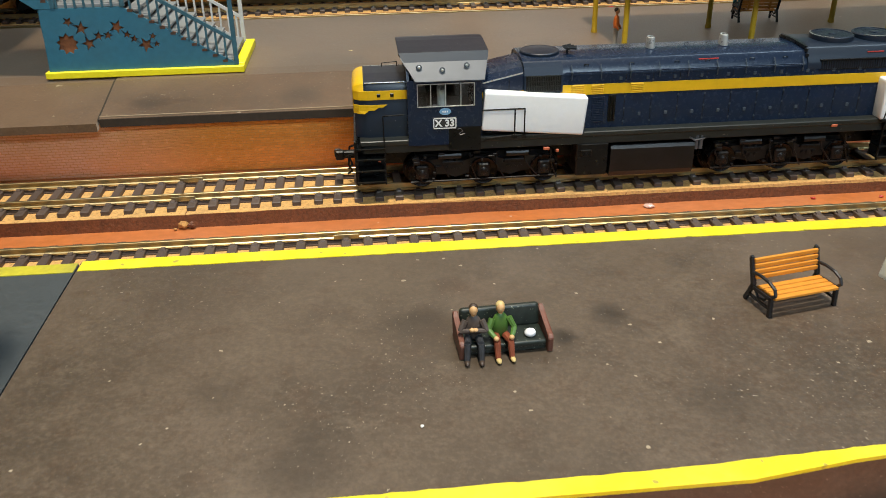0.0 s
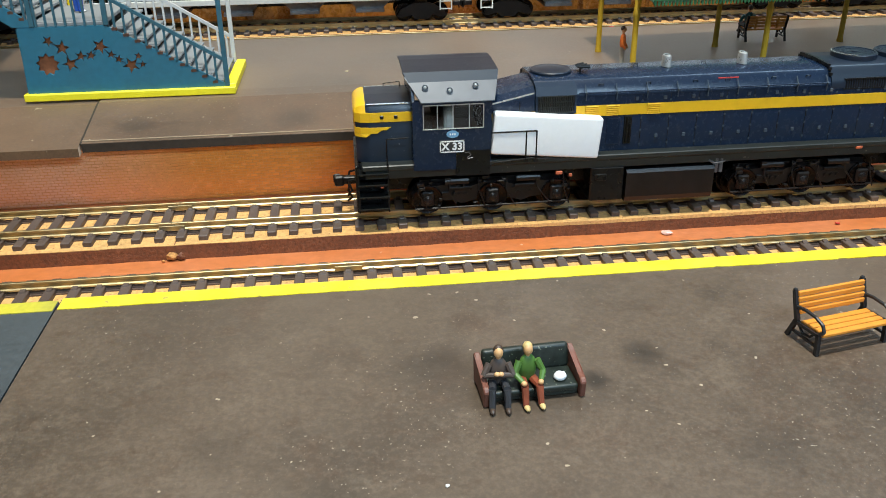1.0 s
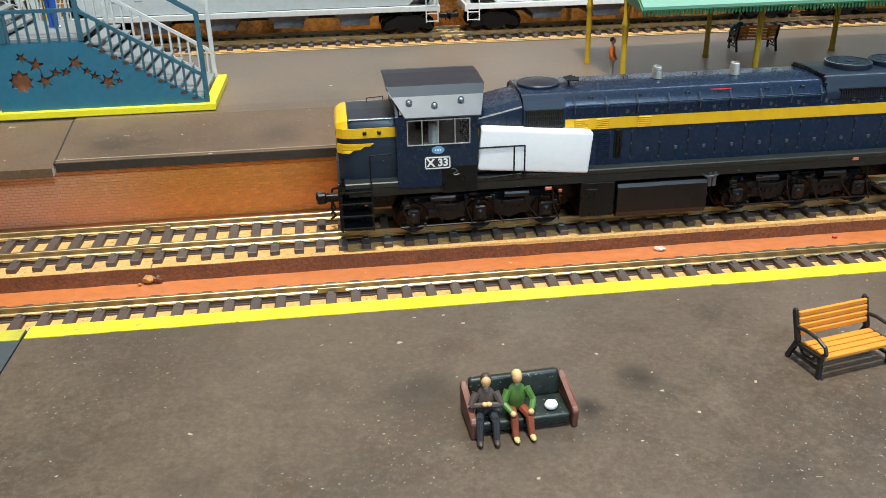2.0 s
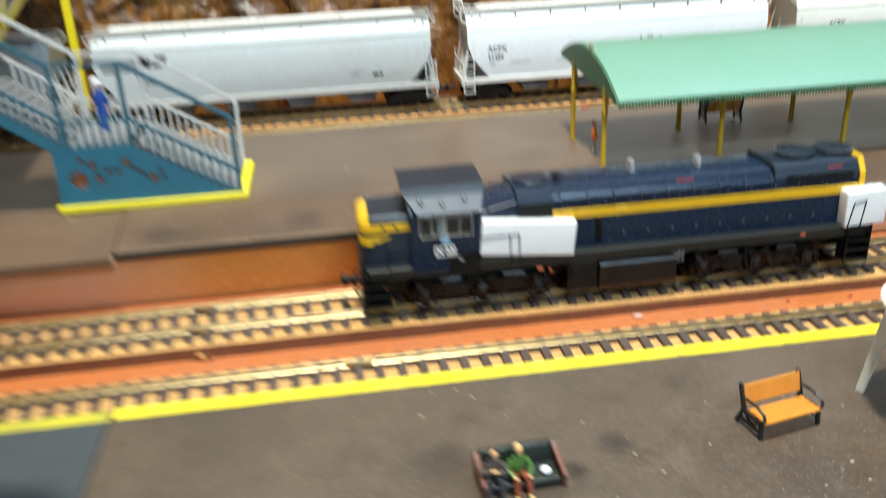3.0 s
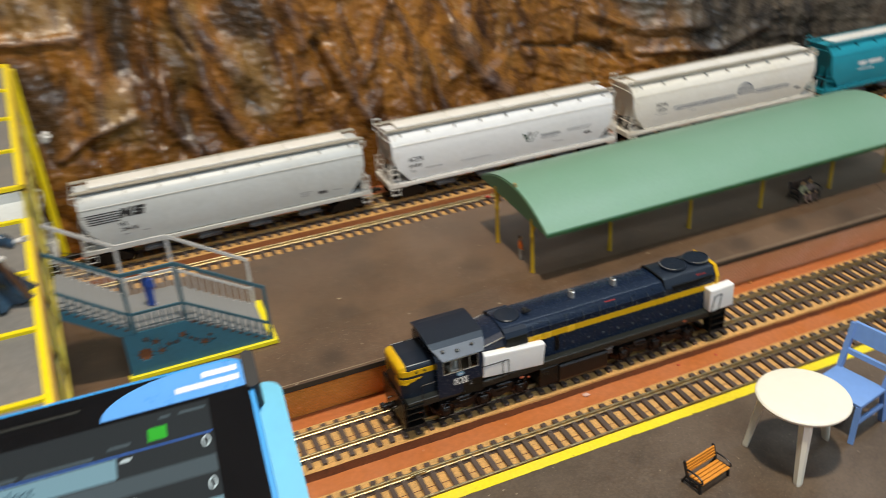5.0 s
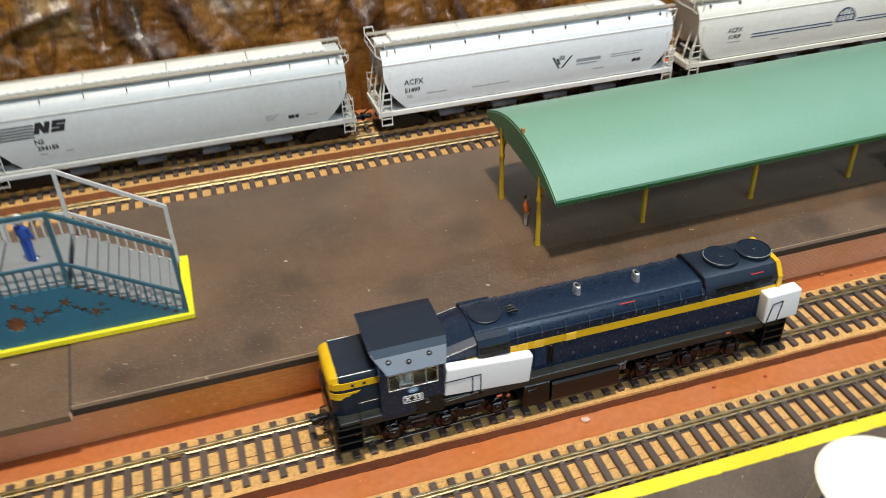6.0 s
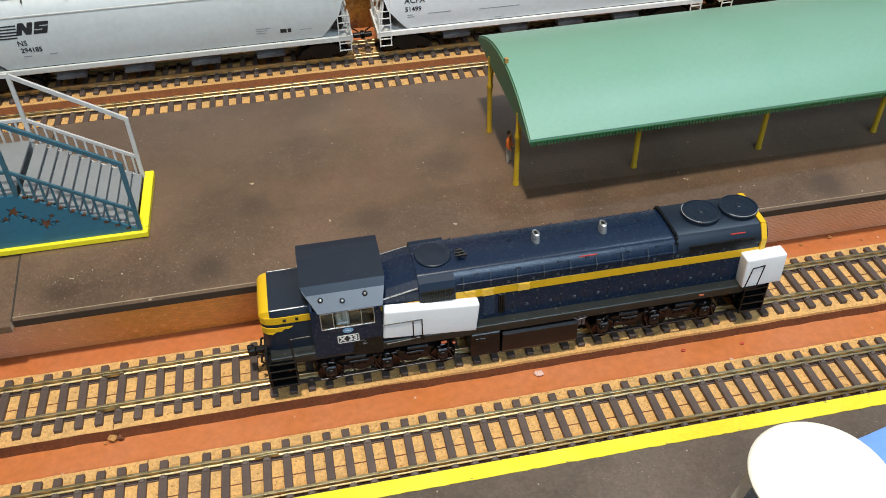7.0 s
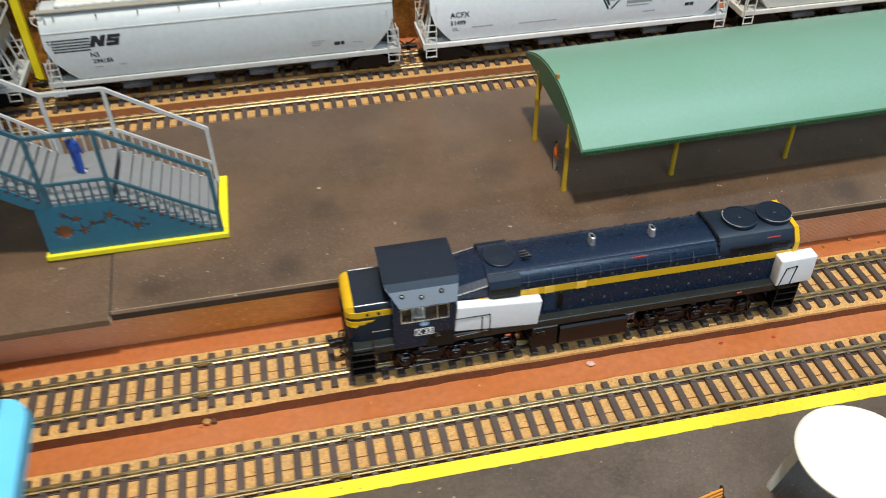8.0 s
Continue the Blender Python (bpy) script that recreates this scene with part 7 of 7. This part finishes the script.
for made, x, y, z, turn, label in (
        (figure(True, BROWN_COAT, DARK_LEGS, DARK_HAIR, 0.84, "folded"), -81.8, -125.0, PLAT + 3.2, -4, "seated painted figurine in grey-brown coat on the settee"),
        (figure(True, GREEN_COAT, RED_LEGS, BLOND, 0.84), -75.4, -124.6, PLAT + 3.2, 5, "seated painted figurine in green jumper on the settee"),
        (figure(False, ROYAL, ROYAL, WHITE_HAIR, 1.08, cap=1.45), -214.5, 86, 62.85, 150, "white-haired figurine in blue coat on the stair landing"),
        (figure(False, ORANGE_VEST, PALE_CLOTH, DARK_HAIR, 0.82), 9.6, 83.2, FAR + 0.02, 60, "standing figurine in orange vest and pale trousers beside the shelter post"),
        (figure(True, colour("olive_cream_cloth", (0.36, 0.35, 0.20)), colour("dusty_pink_cloth", (0.33, 0.20, 0.16)), DARK_HAIR, 0.95), 224, 65.2, FAR + 3.4, 8, "seated olive-cream figurine on the dark bench"),
        (figure(True, colour("grey_cloth", (0.24, 0.17, 0.14)), colour("brown_cloth", (0.17, 0.10, 0.08)), DARK_HAIR, 0.95), 231.0, 65.6, FAR + 3.4, -8, "seated grey-brown figurine on the dark bench"),
        (figure(True, colour("teal_cloth", (0.02, 0.13, 0.17)), DARK_LEGS, DARK_HAIR, 0.95), 85.6, 124, FAR + 6.0, 176, "seated teal figurine on the orange bench")):
    tagged(placed(made, x, y, z, turn), label, "figurine")

# ---- white three-legged table and blue chair ----
IVORY = surface("ivory_plastic", (0.80, 0.77, 0.66), 0.38, vary=0.02, grain=300, stain=40)
SKY = surface("cornflower_plastic", (0.16, 0.31, 0.66), 0.42, vary=0.04, grain=300, stain=40)


def table():
    own = thing("round_table", "ivory plastic round table with three splayed legs", "table", 49.6, -117.2, PLAT + 0.02)
    bm = bmesh.new()
    lathe(bm, [(19.2, 32.8), (20.3, 33.1), (20.8, 33.8), (20.8, 34.4), (20.3, 35.0), (19.5, 35.2)], seg=64)
    part("tabletop", bm, IVORY, own, smooth=True)
    for k in (137, 233, 2):
        a = radians(k)
        c, s = math.cos(a), math.sin(a)
        bm = bmesh.new()
        n = Vector((-s, c, 0))
        r = Vector((c, s, 0))
        low, high = r * 21.4, r * 16.2
        rings = []
        for z, w, d, p in ((0.0, 1.9, 1.2, low), (1.0, 2.1, 1.3, r * 21.3), (33.2, 3.2, 1.9, high)):
            rings.append([bm.verts.new(p + n * (w * u) + r * (d * v) + Vector((0, 0, z))) for u, v in ((-1, -0.6), (-0.4, 1), (0.4, 1), (1, -0.6), (0.55, -1), (-0.55, -1))])
        for p, q in zip(rings, rings[1:]):
            for i in range(6):
                bm.faces.new([p[i], p[(i + 1) % 6], q[(i + 1) % 6], q[i]])
        bm.faces.new(rings[0][::-1])
        bm.faces.new(rings[-1])
        part("leg", bm, IVORY, own)
    return own


table()


def chair():
    own = thing("toy_chair", "cornflower blue plastic toy chair beside the round table", "chair", 89, -109, PLAT + 0.02, 12)
    bm = bmesh.new()
    box(bm, -11.5, 10.5, -13, 13, 19.6, 21.6, 0.7, 2)
    part("seat", bm, SKY, own, smooth=True)
    for s in (-1, 1):
        bm = bmesh.new()
        bar(bm, (-12.8, s * 12.4, 0.0), (-10.4, s * 11.6, 20), 2.6, 2.8)
        part("front_leg", bm, SKY, own)
        bm = bmesh.new()
        bar(bm, (14.2, s * 12.4, 0.0), (10.4, s * 11.8, 21), 2.6, 3.0)
        bar(bm, (10.3, s * 11.8, 20.5), (17.4, s * 12.2, 44.0), 2.6, 3.0)
        part("back_post", bm, SKY, own)
        bm = bmesh.new()
        bar(bm, (-11.4, s * 12.0, 11), (12.4, s * 12.1, 11), 1.6, 2.0)
        part("stretcher", bm, SKY, own)
    for za, zb in ((29, 31.2), (36.5, 44.8)):
        bm = bmesh.new()
        prism(bm, [(10.3 + (za - 20.5) * 0.302 - 0.8, za), (10.3 + (za - 20.5) * 0.302 + 0.9, za), (10.3 + (zb - 20.5) * 0.302 + 0.9, zb), (10.3 + (zb - 20.5) * 0.302 - 0.8, zb)], "y", -12, 12)
        part("back_rail", bm, SKY, own)
    return own


chair()

# ---- tablet with its case ----
CASE_BLUE = surface("bright_blue_case", (0.02, 0.30, 0.72), 0.45, vary=0.05, grain=200, stain=20)
COVER_CYAN = surface("pale_cyan_cover", (0.12, 0.46, 0.66), 0.5, vary=0.04, grain=200, stain=20)
BEZEL = surface("black_gloss_bezel", (0.006, 0.006, 0.007), 0.08, vary=0.1, grain=100, stain=20)
STICKER = surface("blue_corner_sticker", (0.10, 0.34, 0.80), 0.3, vary=0.03, grain=200, stain=20)
RUBBER = surface("black_elastic", (0.015, 0.015, 0.016), 0.6, vary=0.15, grain=300)


def tablet():
    own = thing("tablet", "tablet in a blue case showing a throttle control screen", "tablet")
    right = Vector((0.992, -0.088, 0.0417)).normalized()
    down = Vector((-0.10, -0.958, -0.268))
    down = (down - right * down.dot(right)).normalized()
    up = right.cross(-down)
    m = Matrix((right, -down, up)).transposed().to_4x4()
    m.translation = Vector((-190.0, -117.0, 151.5)) * MM
    own.matrix_basis = m
    # x to the right, y up the screen, z out of it; the corner is the origin
    bm = bmesh.new()
    prism(bm, rounded(-118, 0, -196, 0, 7), "z", -9, 0)
    part("case", bm, CASE_BLUE, own, "bright blue tablet case", smooth=True)
    bm = bmesh.new()
    prism(bm, rounded(-116.6, -1.4, -194.6, -1.4, 6), "z", 0.02, 0.7)
    part("front_glass", bm, BEZEL, own, "glossy black tablet front", smooth=True)
    bm = bmesh.new()
    arc = [(-43.5 + 26 * (1 - math.cos(a)), -12.6 + 11.2 * math.sin(a)) for a in (math.pi / 2 * i / 10 for i in range(11))]
    prism(bm, arc + [(-8, -1.5), (-3.5, -2.4), (-1.8, -5), (-1.8, -12.6)], "z", 0.72, 0.95)
    sticker = part("corner_sticker", bm, STICKER, own, "light blue corner sticker")
    for x0, x1, y in ((-14.0, -3.6, -5.0), (-22.0, -3.4, -8.6)):
        bm = bmesh.new()
        box(bm, x0, x1, y - 1.0, y + 1.0, 0.97, 1.05)
        part("print_bar", bm, WHITE_INK, sticker, "white bar of unreadable product print")
    bm = bmesh.new()
    rod(bm, (-72, -6.6, 0.8), (-49, -6.6, 0.8), 0.5, 8)
    part("earpiece", bm, CHARCOAL, own)
    bm = bmesh.new()
    box(bm, -104, -13.4, -176, -14.0, 0.72, 0.85)
    screen = part("screen", bm, glow("screen_dark", (0.07, 0.085, 0.095), 0.30), own, "lit control screen")
    soft = glow("screen_pale_blue", (0.30, 0.54, 0.66), 0.50)
    mauve = glow("screen_mauve", (0.50, 0.38, 0.52), 0.55)
    slate = glow("screen_slate", (0.14, 0.19, 0.22), 0.42)
    line = glow("screen_line", (0.05, 0.16, 0.55), 0.8)
    ink = glow("screen_ink", (0.05, 0.13, 0.2), 0.4)
    light = glow("screen_white", (0.7, 0.85, 0.9), 0.7)
    green = glow("screen_green", (0.05, 0.62, 0.06), 0.6)

    def field(name, x0, x1, y0, y1, mat, k=0.9):
        bm = bmesh.new()
        box(bm, x0, x1, y0, y1, 0.86, k)
        return part(name, bm, mat, screen)

    def say(text, size, x, y, mat):
        lettering(text, size, mat, screen, "screen_text", Matrix.Translation((x, y, 0.96)) @ pose(0, 0, 0, -90), 0.02)
    field("title_bar", -104, -13.6, -25.8, -25.3, line)
    field("icon", -31, -25.8, -23.6, -19.2, green)
    for x0, x1, y in ((-22, -14.5, -16.4), (-27.5, -24.5, -16.4), (-42, -36, -22.6), (-64, -46, -24.2), (-86, -66, -24.0)):
        field("status_text", x0, x1, y - 0.5, y + 0.5, slate)
    field("button", -104, -40, -33.0, -26.3, soft)
    field("panel", -104, -13.6, -39.0, -33.4, slate)
    field("button", -104, -40, -46.4, -39.6, soft)
    say("Select", 4.6, -67, -29.6, ink)
    field("value_text", -38.8, -36, -28.2, -27.2, light)
    field("value_text", -38.8, -36, -41.6, -40.6, light)
    say("0", 5.6, -15.6, -28.6, light)
    say("0", 5.6, -15.6, -42.6, light)
    field("button", -50.4, -13.6, -55.6, -47.0, soft)
    say("Reverse", 4.8, -32, -51.4, ink)
    field("button", -82, -51.2, -55.6, -47.0, mauve)
    say("Stop", 4.6, -66, -51.4, ink)
    field("button", -104, -82.8, -55.6, -47.0, soft)
    field("button", -28, -13.6, -68, -56.4, soft)
    say(">>", 4.6, -22, -62, ink)
    for x0, x1 in ((-104, -78.5), (-77.7, -46.5), (-45.7, -13.6)):
        field("button", x0, x1, -76.6, -68.8, soft)
    field("button_text", -35, -24, -73.3, -72.2, ink, 0.93)
    for i in range(5):
        for k in range(5):
            field("button", -104 + k * 18.2, -86.6 + k * 18.2, -176 + 19.8 * i, -157.2 + 19.8 * i, soft)
    # elastic corner straps and the folded cover behind
    for y in (-2.4, -68):
        bm = bmesh.new()
        prism(bm, rounded(-1.9, 2.0, y - 12, y + 2.4, 1.8), "z", -9.4, 1.5)
        part("elastic_strap", bm, RUBBER, own, "black elastic holding strap", smooth=True)
    bm = bmesh.new()
    prism(bm, rounded(-118, 8.0, -206, -5, 5), "z", -13.5, -9.6)
    part("folded_cover", bm, COVER_CYAN, own, "pale cyan folded case cover", smooth=True)
    return own


def rounded(x0, x1, y0, y1, r, n=6):
    """The outline of a rectangle with round corners."""
    out = []
    for cx, cy, a in ((x1 - r, y1 - r, 0), (x0 + r, y1 - r, 90), (x0 + r, y0 + r, 180), (x1 - r, y0 + r, 270)):
        out += [(cx + r * math.cos(radians(a + 90 * i / n)), cy + r * math.sin(radians(a + 90 * i / n))) for i in range(n + 1)]
    return out


tablet()


# ---- bricks of the island platform's face ----
def brick_course(k):
    """The foot of a course of bricks on the leaning face, and the offset of its joints."""
    f = (k + 0.5) / 19
    return 36.4 - 5.0 * f, 0.1 + 23.1 * f, 1.35 * (k % 2)


def brick_faces(verts, faces, x, y, z, w, h):
    """A brick lying on the leaning face, standing 0.14 mm proud of its joints."""
    n = len(verts)
    lean = 5.0 / 23.2
    for d, g in ((0.05, 0.0), (-0.16, 0.10)):
        for sx, sz in ((-1, -1), (1, -1), (1, 1), (-1, 1)):
            dz = sz * (h / 2 - g)
            verts.append((x + sx * (w / 2 - g), y + d - lean * dz, z + dz))
    faces.extend([(n + 4, n + 5, n + 6, n + 7)] + [(n + i, n + (i + 1) % 4, n + 4 + (i + 1) % 4, n + 4 + i) for i in range(4)])


def brick_mesh(name, verts, faces):
    mesh = bpy.data.meshes.new(name)
    mesh.from_pydata([[c * MM for c in v] for v in verts], [], faces)
    mesh.materials.append(BRICK)
    return mesh


v, f = [], []
brick_faces(v, f, 0, 0, 0, 2.55, 1.05)
single = brick_mesh("brick", v, f)
v, f = [], []
made = 0
for k in range(19):
    y, z, shift = brick_course(k)
    x = -470 + shift
    while x < 418:
        if -150 < x < -108.5 and made < 300:
            ob = new("brick", single)
            ob.parent = brick_face
            ob.location = (x * MM, y * MM, z * MM)
            made += 1
        else:
            brick_faces(v, f, x, y, z, 2.55, 1.05)
        x += 2.7
rest = new("brickwork", brick_mesh("brickwork", v, f))
rest.parent = brick_face
tagged(rest, kind="stuff")
